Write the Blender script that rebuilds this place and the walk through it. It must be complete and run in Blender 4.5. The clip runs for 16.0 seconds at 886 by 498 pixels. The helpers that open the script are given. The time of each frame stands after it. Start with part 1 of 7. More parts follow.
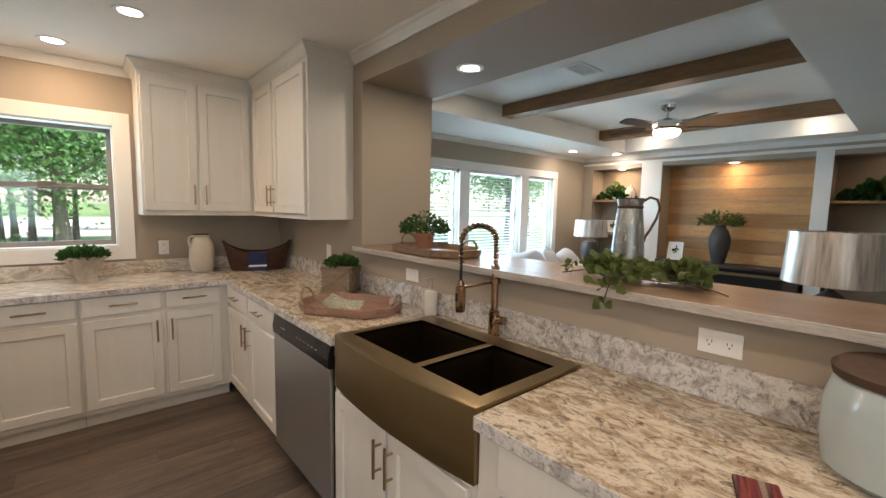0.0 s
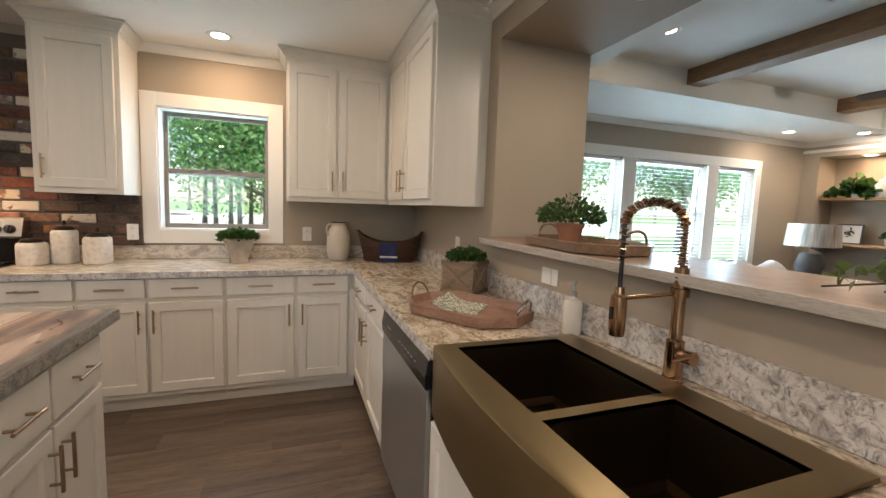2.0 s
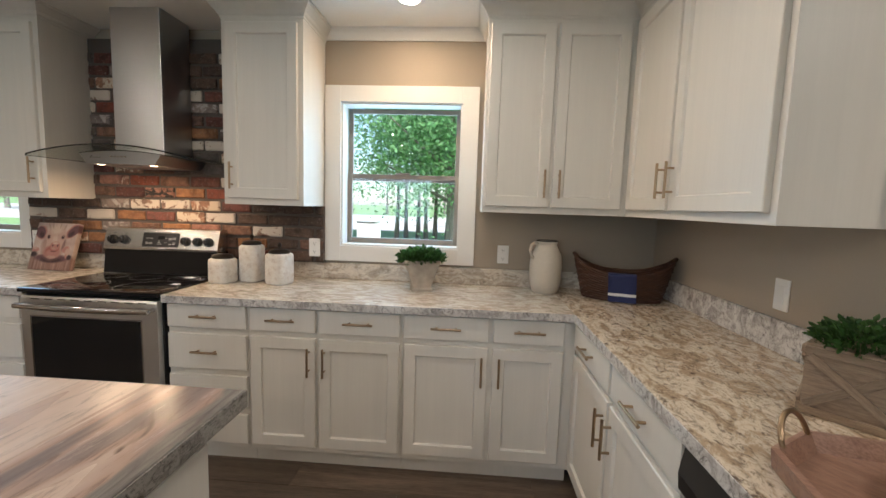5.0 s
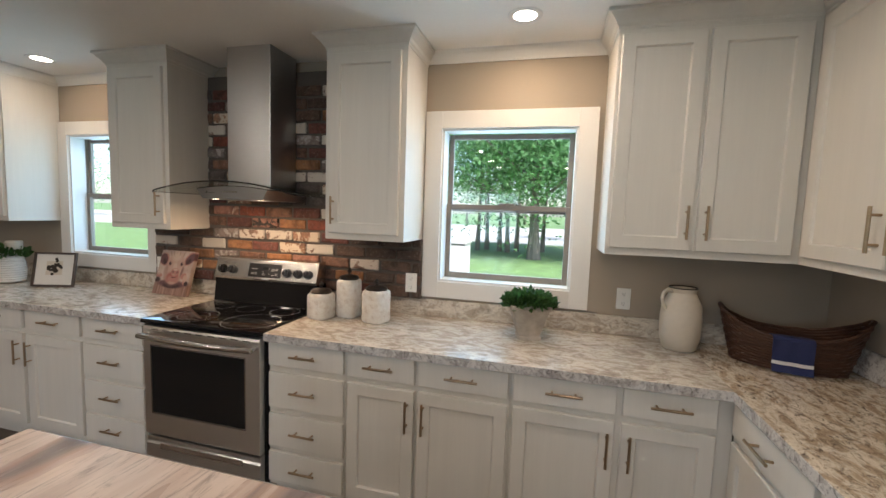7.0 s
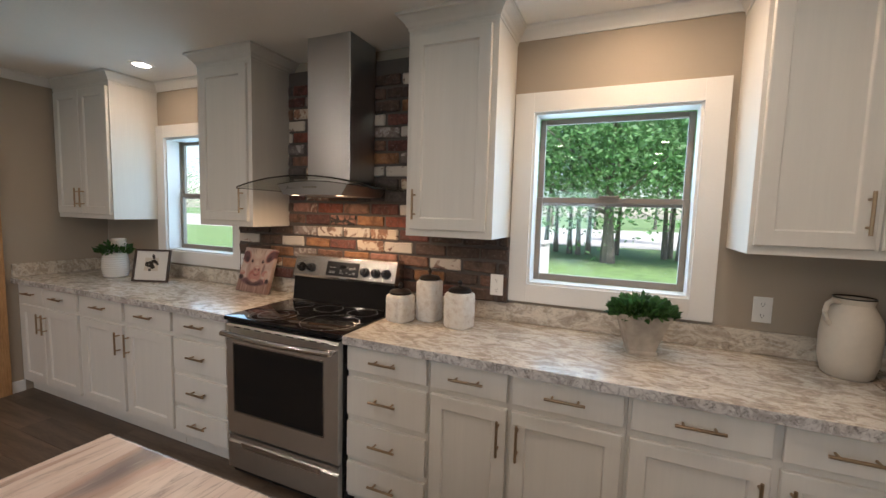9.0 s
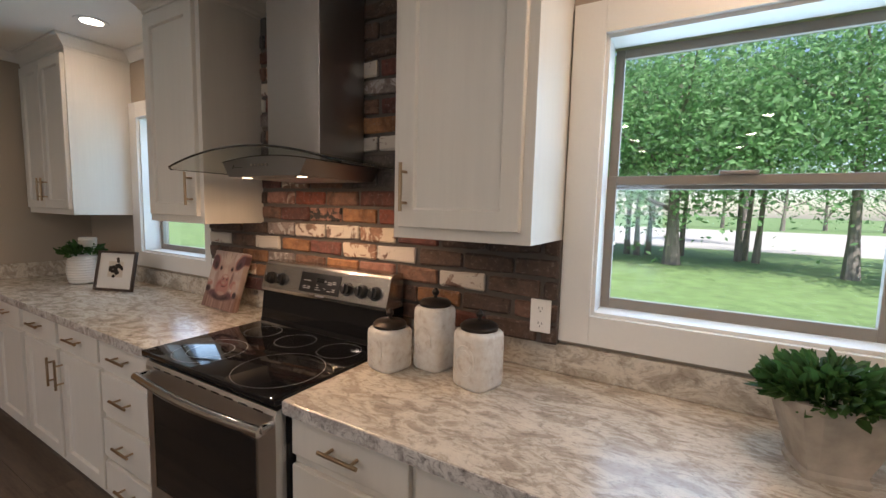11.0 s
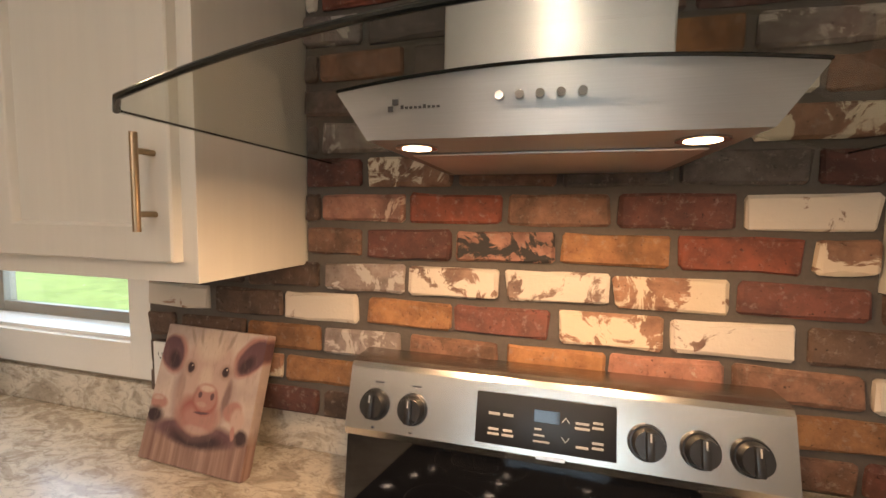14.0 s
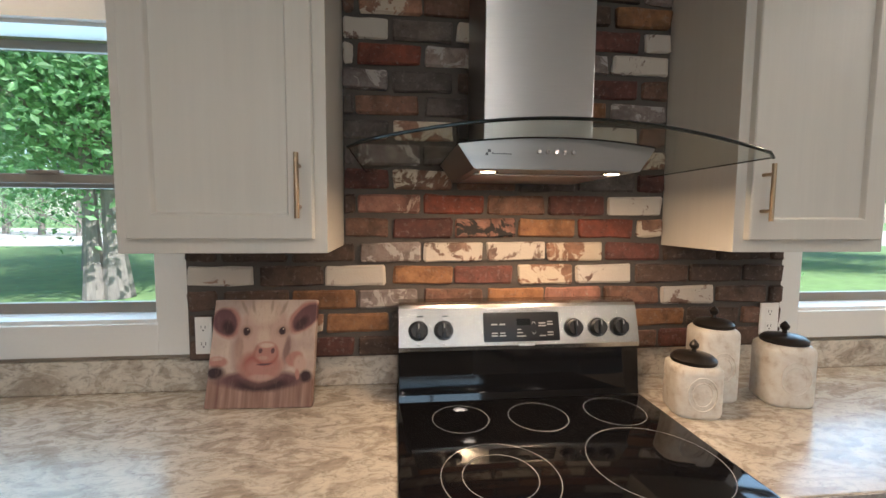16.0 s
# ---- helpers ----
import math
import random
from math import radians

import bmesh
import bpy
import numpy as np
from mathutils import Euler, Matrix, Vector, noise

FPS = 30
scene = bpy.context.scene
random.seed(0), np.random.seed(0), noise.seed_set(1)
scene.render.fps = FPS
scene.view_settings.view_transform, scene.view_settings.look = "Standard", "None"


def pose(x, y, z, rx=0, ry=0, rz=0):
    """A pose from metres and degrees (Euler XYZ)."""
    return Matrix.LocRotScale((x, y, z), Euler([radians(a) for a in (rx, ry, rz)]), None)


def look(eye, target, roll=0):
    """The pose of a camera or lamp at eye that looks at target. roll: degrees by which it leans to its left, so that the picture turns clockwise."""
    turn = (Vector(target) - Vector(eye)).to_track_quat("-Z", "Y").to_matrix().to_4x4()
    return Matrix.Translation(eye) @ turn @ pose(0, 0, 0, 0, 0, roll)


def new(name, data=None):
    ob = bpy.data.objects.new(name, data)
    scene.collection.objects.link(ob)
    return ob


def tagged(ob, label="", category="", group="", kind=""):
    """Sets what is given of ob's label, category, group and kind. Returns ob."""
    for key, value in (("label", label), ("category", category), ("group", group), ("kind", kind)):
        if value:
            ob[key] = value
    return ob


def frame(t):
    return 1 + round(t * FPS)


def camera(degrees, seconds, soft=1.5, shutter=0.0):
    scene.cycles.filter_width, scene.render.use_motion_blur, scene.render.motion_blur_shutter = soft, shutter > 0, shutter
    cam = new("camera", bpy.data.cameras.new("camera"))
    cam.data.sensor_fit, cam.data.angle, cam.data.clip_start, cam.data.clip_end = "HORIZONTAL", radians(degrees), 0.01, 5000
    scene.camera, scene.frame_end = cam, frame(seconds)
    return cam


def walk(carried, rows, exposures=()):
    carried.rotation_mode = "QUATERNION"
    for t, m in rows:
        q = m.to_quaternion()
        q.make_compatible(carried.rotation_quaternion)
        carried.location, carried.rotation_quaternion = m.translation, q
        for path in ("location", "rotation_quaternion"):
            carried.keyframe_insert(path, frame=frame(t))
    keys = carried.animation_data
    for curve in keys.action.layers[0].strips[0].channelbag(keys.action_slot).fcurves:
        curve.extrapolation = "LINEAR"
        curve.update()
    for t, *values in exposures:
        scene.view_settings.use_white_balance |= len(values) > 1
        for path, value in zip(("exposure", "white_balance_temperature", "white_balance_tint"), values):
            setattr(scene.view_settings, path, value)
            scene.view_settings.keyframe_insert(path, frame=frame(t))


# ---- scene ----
cam = camera(93.9, 16.0)
PATH = [
    (0, (0.197, 0.235, 1.474), (1.499, 1.741, 1.28), 1.1),
    (0.5, (0.256, 0.26, 1.433), (1.447, 1.854, 1.237), 1.3),
    (1, (0.347, 0.393, 1.404), (1.418, 2.071, 1.211), 1.5),
    (1.5, (0.441, 0.487, 1.371), (1.348, 2.259, 1.176), 1.8),
    (2, (0.556, 0.621, 1.366), (1.24, 2.49, 1.173), 2.0),
    (2.5, (0.586, 0.703, 1.385), (1.025, 2.645, 1.19), 2.2),
    (3, (0.574, 0.831, 1.358), (0.791, 2.809, 1.156), 2.3),
    (5.5, (0.397, 1.778, 1.459), (0.21, 3.759, 1.255), 1.7),
    (6, (0.334, 1.854, 1.546), (0.056, 3.826, 1.362), 1.7),
    (6.5, (0.308, 1.877, 1.541), (-0.076, 3.833, 1.373), 1.8),
    (7, (0.267, 1.864, 1.554), (-0.233, 3.793, 1.377), 2.0),
    (7.5, (0.228, 1.834, 1.559), (-0.369, 3.735, 1.381), 2.0),
    (8, (0.19, 1.834, 1.544), (-0.493, 3.706, 1.371), 2.0),
    (8.5, (0.125, 1.905, 1.532), (-0.621, 3.753, 1.357), 1.8),
    (9, (0.079, 2.043, 1.51), (-0.712, 3.871, 1.333), 1.6),
    (11.5, (-0.253, 3.008, 1.479), (-1.295, 4.704, 1.286), 1.5),
    (12, (-0.436, 3.116, 1.476), (-1.502, 4.797, 1.286), 1.6),
    (12.5, (-0.697, 3.163, 1.51), (-1.745, 4.856, 1.324), 1.5),
    (13, (-0.935, 3.244, 1.508), (-1.883, 4.998, 1.345), 1.6),
    (13.5, (-1.216, 3.358, 1.524), (-1.982, 5.198, 1.359), 1.2),
    (14, (-1.484, 3.399, 1.501), (-1.997, 5.326, 1.344), 0.9),
    (14.5, (-1.61, 3.333, 1.524), (-1.856, 5.308, 1.327), 0.4),
    (15, (-1.73, 3.153, 1.555), (-1.743, 5.145, 1.378), 0.2),
    (15.5, (-1.835, 3.016, 1.518), (-1.701, 5.005, 1.349), 0.2),
    (16, (-1.867, 2.903, 1.474), (-1.649, 4.885, 1.323), 0.4),
]
EXPOSURE = [(0.0, 1.12, 6600, 17), (3.0, 1.19, 6600, 17), (5.5, 1.06, 5850, 12), (9.0, 0.83, 6120, 17), (11.5, 0.68, 6450, 21), (12.0, 0.75, 6900, 22), (12.5, 1.05, 6900, 18), (13.5, 1.33, 6900, 18), (14.0, 1.36, 7150, 20), (14.5, 1.58, 6350, 15), (15.5, 1.15, 5900, 13), (16.0, 1.05, 5850, 13)]
walk(cam, [(t, look(eye, target, roll)) for t, eye, target, roll in PATH], EXPOSURE)

# ---- world, sun, lights ----
SUN_EL, SUN_AZ = 50.0, 138.0
world = bpy.data.worlds.new("sky")
scene.world = world
world.use_nodes = True
sky = world.node_tree.nodes.new("ShaderNodeTexSky")
sky.sky_type, sky.sun_disc = "NISHITA", False
sky.sun_elevation, sky.sun_rotation = radians(SUN_EL), radians(SUN_AZ)
world.node_tree.links.new(sky.outputs[0], world.node_tree.nodes["Background"].inputs[0])
world.node_tree.nodes["Background"].inputs[1].default_value = 0.15


def lamp(name, kind, place, target, power, colour, **settings):
    data = bpy.data.lights.new(name, kind)
    data.energy, data.color = power, colour
    for key, value in settings.items():
        set_light(data, key, value)
    ob = new(name, data)
    ob.matrix_world = look(place, target)
    return ob


def set_light(data, key, value):
    if key == "size":
        data.size = value
    elif key == "size_y":
        data.size_y = value
    elif key == "shape":
        data.shape = value
    elif key == "angle":
        data.angle = value
    elif key == "spread":
        data.spread = value


sun_dir = Vector((math.sin(radians(SUN_AZ)) * math.cos(radians(SUN_EL)), math.cos(radians(SUN_AZ)) * math.cos(radians(SUN_EL)), math.sin(radians(SUN_EL))))
lamp("sun", "SUN", (0, 0, 30), Vector((0, 0, 30)) - sun_dir, 5.0, (1.0, 0.95, 0.86), angle=radians(0.5))
# sky light in the window openings
SKYL = (0.54, 0.82, 1.0)
WINL = (0.52, 0.80, 1.0)
for wx, power in ((0.0, 4.6), (-3.0, 3.4)):
    lamp("window_daylight", "AREA", (wx, 4.46, 1.6), (wx, 0, 1.2), power, WINL, shape="RECTANGLE", size=0.74, size_y=0.86)
lamp("window_daylight", "AREA", (4.7, 4.45, 1.45), (4.7, 0, 1.0), 75, SKYL, shape="RECTANGLE", size=2.6, size_y=1.1)
# cool fill from behind, set in the unseen window added to the south wall
lamp("window_daylight", "AREA", (-1.3, -2.10, 1.50), (-1.3, 2.0, 1.1), 11, SKYL, shape="RECTANGLE", size=1.7, size_y=1.0)
WARM = (1.0, 0.85, 0.66)

# ---- materials ----
def mat(name):
    m = bpy.data.materials.new(name)
    m.use_nodes = True
    return m, m.node_tree, m.node_tree.nodes["Principled BSDF"]


def node(nt, kind, **values):
    n = nt.nodes.new(kind)
    for key, value in values.items():
        n.inputs[key.replace("_", " ")].default_value = value
    return n


def coords(nt, scale=(1, 1, 1), source="Object", turn=0.0):
    c = nt.nodes.new("ShaderNodeTexCoord")
    mp = nt.nodes.new("ShaderNodeMapping")
    mp.inputs["Scale"].default_value = scale
    mp.inputs["Rotation"].default_value = (0, 0, turn)
    if source == "World":
        g = nt.nodes.new("ShaderNodeNewGeometry")
        nt.links.new(g.outputs["Position"], mp.inputs[0])
    else:
        nt.links.new(c.outputs[source], mp.inputs[0])
    return mp.outputs[0]


def noise_node(nt, vec, scale, detail=4.0, rough=0.55, distort=0.0):
    n = node(nt, "ShaderNodeTexNoise", Scale=scale, Detail=detail, Roughness=rough, Distortion=distort)
    nt.links.new(vec, n.inputs["Vector"])
    return n.outputs["Fac"]


def ramp(nt, fac, stops):
    r = nt.nodes.new("ShaderNodeValToRGB")
    e = r.color_ramp.elements
    while len(e) < len(stops):
        e.new(0.5)
    for el, (p, c) in zip(e, stops):
        el.position = p
        el.color = (*c, 1) if len(c) == 3 else c
    nt.links.new(fac, r.inputs[0])
    return r.outputs[0]


def mix(nt, a, b, fac, how="MIX"):
    m = nt.nodes.new("ShaderNodeMix")
    m.data_type, m.blend_type = "RGBA", how
    for sock, v in ((m.inputs["Factor"], fac), (m.inputs["A"], a), (m.inputs["B"], b)):
        if isinstance(v, (int, float)):
            sock.default_value = v
        elif isinstance(v, tuple):
            sock.default_value = (*v, 1)
        else:
            nt.links.new(v, sock)
    return m.outputs["Result"]


def bump(nt, bsdf, height, strength=0.2, distance=0.002):
    b = nt.nodes.new("ShaderNodeBump")
    b.inputs["Strength"].default_value, b.inputs["Distance"].default_value = strength, distance
    nt.links.new(height, b.inputs["Height"])
    nt.links.new(b.outputs[0], bsdf.inputs["Normal"])


def painted(name, colour, rough=0.5, vary=0.06, scale=(1, 1, 1), grain=60.0, strength=0.15, metal=0.0, source="Object", coat=0.0):
    """Plain paint or plastic: a large drift of tone, a fine grain in tone and relief."""
    m, nt, b = mat(name)
    v = coords(nt, scale, source)
    big, fine = noise_node(nt, v, 2.3, 3), noise_node(nt, v, grain, 4)
    lo = tuple(c * (1 - vary) for c in colour)
    hi = tuple(min(1.0, c * (1 + vary)) for c in colour)
    col = ramp(nt, big, [(0.3, lo), (0.7, hi)])
    col = mix(nt, col, ramp(nt, fine, [(0.3, lo), (0.7, hi)]), 0.35)
    nt.links.new(col, b.inputs["Base Color"])
    rr = ramp(nt, big, [(0.2, (rough * 0.85,) * 3), (0.8, (min(1, rough * 1.15),) * 3)])
    nt.links.new(rr, b.inputs["Roughness"])
    b.inputs["Metallic"].default_value = metal
    b.inputs["Coat Weight"].default_value = coat
    bump(nt, b, fine, strength)
    return m


def wood(name, dark, light, rough=0.5, scale=(1, 8, 8), size=3.0, knots=False, strength=0.25):
    """Wood whose grain runs along the axis with the small scale."""
    m, nt, b = mat(name)
    v = coords(nt, scale)
    oi = nt.nodes.new("ShaderNodeObjectInfo")
    add = nt.nodes.new("ShaderNodeVectorMath")
    sc = nt.nodes.new("ShaderNodeVectorMath")
    sc.operation = "SCALE"
    sc.inputs[0].default_value = (17.0, 9.0, 5.0)
    nt.links.new(oi.outputs["Random"], sc.inputs["Scale"])
    nt.links.new(v, add.inputs[0])
    nt.links.new(sc.outputs[0], add.inputs[1])
    v = add.outputs[0]
    big, fine = noise_node(nt, v, size, 5, 0.6, 0.6), noise_node(nt, v, size * 9, 5, 0.7)
    col = ramp(nt, big, [(0.3, dark), (0.68, light)])
    col = mix(nt, col, ramp(nt, fine, [(0.35, tuple(c * 0.55 for c in dark)), (0.6, light)]), 0.4)
    tone = ramp(nt, oi.outputs["Random"], [(0.0, (0.66, 0.65, 0.64)), (1.0, (1.2, 1.17, 1.14))])
    col = mix(nt, col, tone, 1.0, "MULTIPLY")
    if knots:
        kv = coords(nt, tuple(s ** 0.5 for s in scale))
        k = node(nt, "ShaderNodeTexVoronoi", Scale=2.2)
        nt.links.new(kv, k.inputs["Vector"])
        col = mix(nt, col, tuple(c * 0.35 for c in dark), ramp(nt, k.outputs["Distance"], [(0.03, (1, 1, 1)), (0.09, (0, 0, 0))]))
    nt.links.new(col, b.inputs["Base Color"])
    nt.links.new(ramp(nt, fine, [(0.3, (rough * 0.8,) * 3), (0.7, (min(1, rough * 1.2),) * 3)]), b.inputs["Roughness"])
    bump(nt, b, fine, strength)
    return m


def brushed(name, colour, rough=0.3, scale=(1, 1, 90), strength=0.08, stretch=0.0):
    """Brushed metal; stretch draws its highlights out upright, as fine level scratches do."""
    m, nt, b = mat(name)
    if stretch:
        tg = nt.nodes.new("ShaderNodeTangent")
        tg.direction_type, tg.axis = "RADIAL", "Z"
        nt.links.new(tg.outputs[0], b.inputs["Tangent"])
        b.inputs["Anisotropic"].default_value, b.inputs["Anisotropic Rotation"].default_value = stretch, 0.25
    v = coords(nt, scale)
    n = noise_node(nt, v, 12, 5, 0.7)
    big = noise_node(nt, coords(nt), 1.5, 2)
    nt.links.new(ramp(nt, n, [(0.3, tuple(c * 0.92 for c in colour)), (0.7, colour)]), b.inputs["Base Color"])
    b.inputs["Metallic"].default_value = 1.0
    nt.links.new(ramp(nt, mix(nt, n, big, 0.5), [(0.3, (rough * 0.88,) * 3), (0.7, (rough * 1.14,) * 3)]), b.inputs["Roughness"])
    bump(nt, b, n, strength, 0.0006)
    return m


def laminate(name, stretch=(0.8, 1.5, 1.2), pale=(0.59, 0.54, 0.46), mid=(0.44, 0.38, 0.31), dark=(0.15, 0.115, 0.09), rough=0.21, fleck=0.42):
    """Stone-look laminate: pale veins, brown clouds and dark flecks drifting along one way."""
    m, nt, b = mat(name)
    v = coords(nt, stretch, "World", 0.12)
    clouds = noise_node(nt, v, 10.0, 7, 0.66, 1.3)
    veins = noise_node(nt, v, 25.0, 7, 0.72, 1.8)
    flecks = noise_node(nt, v, 62.0, 4, 0.65, 1.0)
    col = ramp(nt, clouds, [(0.30, tuple(c * 0.8 for c in mid)), (0.44, mid), (0.52, pale), (0.66, tuple(min(1, c * 1.12) for c in pale))])
    col = mix(nt, col, dark, ramp(nt, veins, [(0.50, (0, 0, 0)), (0.66, (min(1, fleck * 1.3),) * 3)]))
    col = mix(nt, col, tuple(min(1.0, c * 1.22) for c in pale), ramp(nt, veins, [(0.30, (0.6, 0.6, 0.6)), (0.40, (0, 0, 0))]))
    col = mix(nt, col, dark, ramp(nt, flecks, [(0.58, (0, 0, 0)), (0.70, (fleck,) * 3)]))
    nt.links.new(col, b.inputs["Base Color"])
    nt.links.new(ramp(nt, clouds, [(0.3, (rough * 0.85,) * 3), (0.7, (rough * 1.2,) * 3)]), b.inputs["Roughness"])
    bump(nt, b, flecks, 0.06)
    return m


def brick_mat(name, base, second, patch=None, amount=0.5, rough=0.85):
    """Reclaimed brick: mottled body, pits, and where given a coat of flaking old paint."""
    m, nt, b = mat(name)
    c = coords(nt, (1, 1, 1), "World")
    body, pits, flake = noise_node(nt, c, 28, 5, 0.7), noise_node(nt, c, 130, 3), noise_node(nt, c, 13, 6, 0.68, 0.8)
    col = ramp(nt, body, [(0.32, second), (0.62, base)])
    col = mix(nt, col, tuple(x * 0.3 for x in second), ramp(nt, pits, [(0.26, (0.9, 0.9, 0.9)), (0.36, (0, 0, 0))]))
    oi = nt.nodes.new("ShaderNodeObjectInfo")
    col = mix(nt, col, ramp(nt, oi.outputs["Random"], [(0.0, (0.72, 0.72, 0.74)), (1.0, (1.18, 1.12, 1.08))]), 1.0, "MULTIPLY")
    stain = noise_node(nt, c, 9, 4, 0.6, 0.5)
    col = mix(nt, col, tuple(x * 0.42 for x in second), ramp(nt, stain, [(0.46, (0, 0, 0)), (0.68, (0.75, 0.75, 0.75))]))
    dust = noise_node(nt, c, 55, 5, 0.75)
    col = mix(nt, col, (0.32, 0.28, 0.245), ramp(nt, dust, [(0.55, (0, 0, 0)), (0.72, (0.5, 0.5, 0.5))]))
    if patch:
        col = mix(nt, col, patch, ramp(nt, flake, [(amount - 0.02, (0, 0, 0)), (amount + 0.02, (1, 1, 1))]))
    nt.links.new(col, b.inputs["Base Color"])
    b.inputs["Roughness"].default_value = rough
    bump(nt, b, mix(nt, body, pits, 0.5), 0.6, 0.003)
    return m


def glowing(name, colour, power):
    m, nt, b = mat(name)
    b.inputs["Base Color"].default_value = (*colour, 1)
    b.inputs["Emission Color"].default_value = (*colour, 1)
    b.inputs["Emission Strength"].default_value = power
    return m


def clear_glass(name, tint=(1, 1, 1), rough=0.0, gloss=0.06):
    m, nt, b = mat(name)
    nt.nodes.remove(b)
    t, g, ms = nt.nodes.new("ShaderNodeBsdfTransparent"), nt.nodes.new("ShaderNodeBsdfGlossy"), nt.nodes.new("ShaderNodeMixShader")
    t.inputs[0].default_value = (*tint, 1)
    g.inputs["Roughness"].default_value = rough
    ms.inputs[0].default_value = gloss
    nt.links.new(t.outputs[0], ms.inputs[1])
    nt.links.new(g.outputs[0], ms.inputs[2])
    nt.links.new(ms.outputs[0], nt.nodes["Material Output"].inputs[0])
    return m


def leafy(name, colour, vary=0.4):
    m, nt, b = mat(name)
    g = nt.nodes.new("ShaderNodeNewGeometry")
    lo, hi = tuple(c * (1 - vary) for c in colour), tuple(c * (1 + vary) for c in colour)
    col = ramp(nt, g.outputs["Random Per Island"], [(0.0, lo), (0.6, colour), (1.0, hi)])
    col = mix(nt, col, lo, ramp(nt, noise_node(nt, coords(nt), 40, 3), [(0.4, (0.4, 0.4, 0.4)), (0.6, (0, 0, 0))]))
    nt.links.new(col, b.inputs["Base Color"])
    b.inputs["Roughness"].default_value = 0.55
    b.inputs["Transmission Weight"].default_value = 0.0
    tr, ms = nt.nodes.new("ShaderNodeBsdfTranslucent"), nt.nodes.new("ShaderNodeMixShader")
    nt.links.new(col, tr.inputs[0])
    ms.inputs[0].default_value = 0.5
    nt.links.new(b.outputs[0], ms.inputs[1])
    nt.links.new(tr.outputs[0], ms.inputs[2])
    nt.links.new(ms.outputs[0], nt.nodes["Material Output"].inputs[0])
    return m


M_WALL = painted("greige_wall_paint", (0.37, 0.315, 0.25), 0.75, 0.03, grain=180, strength=0.12)
M_CEIL = painted("ceiling_white", (0.84, 0.82, 0.77), 0.9, 0.03, grain=70, strength=0.5)
M_TRIM = painted("white_trim_paint", (0.76, 0.745, 0.71), 0.4, 0.03, grain=90, strength=0.06)
M_CAB = painted("cabinet_paint_over_oak", (0.685, 0.66, 0.605), 0.40, 0.035, (9, 9, 0.5), grain=11, strength=0.16)
M_TOP = laminate("stone_laminate")
M_TOP_SIDE = laminate("stone_laminate_sink_run", (1.5, 0.8, 1.2), (0.61, 0.53, 0.42), (0.42, 0.325, 0.225), (0.11, 0.08, 0.06), fleck=0.75)
M_SPLASH = laminate("grey_stone_laminate", (1.3, 1.3, 1.3), (0.60, 0.58, 0.55), (0.44, 0.41, 0.385), (0.14, 0.125, 0.12), fleck=0.7)
def banded_top(name):
    """Petrified-wood laminate: broad pink, cream and slate bands along y with fine grain and a few dark knots."""
    m, nt, b = mat(name)
    v = coords(nt, (1.0, 0.11, 1.0), "World", 0.05)
    bands = noise_node(nt, v, 4.0, 3, 0.5, 1.2)
    grain = noise_node(nt, v, 42, 6, 0.7, 1.5)
    knots = noise_node(nt, coords(nt, (1.0, 0.35, 1.0), "World"), 11, 3, 0.5, 0.8)
    col = ramp(nt, bands, [(0.33, (0.12, 0.105, 0.105)), (0.40, (0.28, 0.22, 0.205)), (0.44, (0.42, 0.30, 0.245)), (0.49, (0.57, 0.455, 0.385)), (0.58, (0.66, 0.56, 0.49)), (0.66, (0.48, 0.385, 0.335)), (0.72, (0.26, 0.22, 0.21))])
    col = mix(nt, col, (0.16, 0.115, 0.095), ramp(nt, grain, [(0.52, (0, 0, 0)), (0.66, (0.6, 0.6, 0.6))]))
    col = mix(nt, col, (0.66, 0.58, 0.50), ramp(nt, grain, [(0.30, (0.5, 0.5, 0.5)), (0.42, (0, 0, 0))]))
    col = mix(nt, col, (0.09, 0.06, 0.05), ramp(nt, knots, [(0.70, (0, 0, 0)), (0.75, (0.9, 0.9, 0.9))]))
    pos, add = nt.nodes.new("ShaderNodeSeparateXYZ"), nt.nodes.new("ShaderNodeMath")
    nt.links.new(nt.nodes.new("ShaderNodeNewGeometry").outputs["Position"], pos.inputs[0])
    add.operation = "MULTIPLY_ADD"
    add.inputs[1].default_value = 0.16
    nt.links.new(noise_node(nt, coords(nt, (1.0, 0.3, 1.0), "World"), 9, 4, 0.6), add.inputs[0])
    nt.links.new(pos.outputs["X"], add.inputs[2])
    slate = ramp(nt, grain, [(0.3, (0.115, 0.105, 0.098)), (0.7, (0.27, 0.25, 0.23))])
    edge = nt.nodes.new("ShaderNodeMapRange")
    edge.inputs["From Min"].default_value, edge.inputs["From Max"].default_value = -0.105, -0.085
    nt.links.new(add.outputs[0], edge.inputs["Value"])
    col = mix(nt, col, slate, edge.outputs["Result"])
    nt.links.new(col, b.inputs["Base Color"])
    nt.links.new(ramp(nt, bands, [(0.3, (0.22,) * 3), (0.7, (0.34,) * 3)]), b.inputs["Roughness"])
    bump(nt, b, grain, 0.08)
    return m


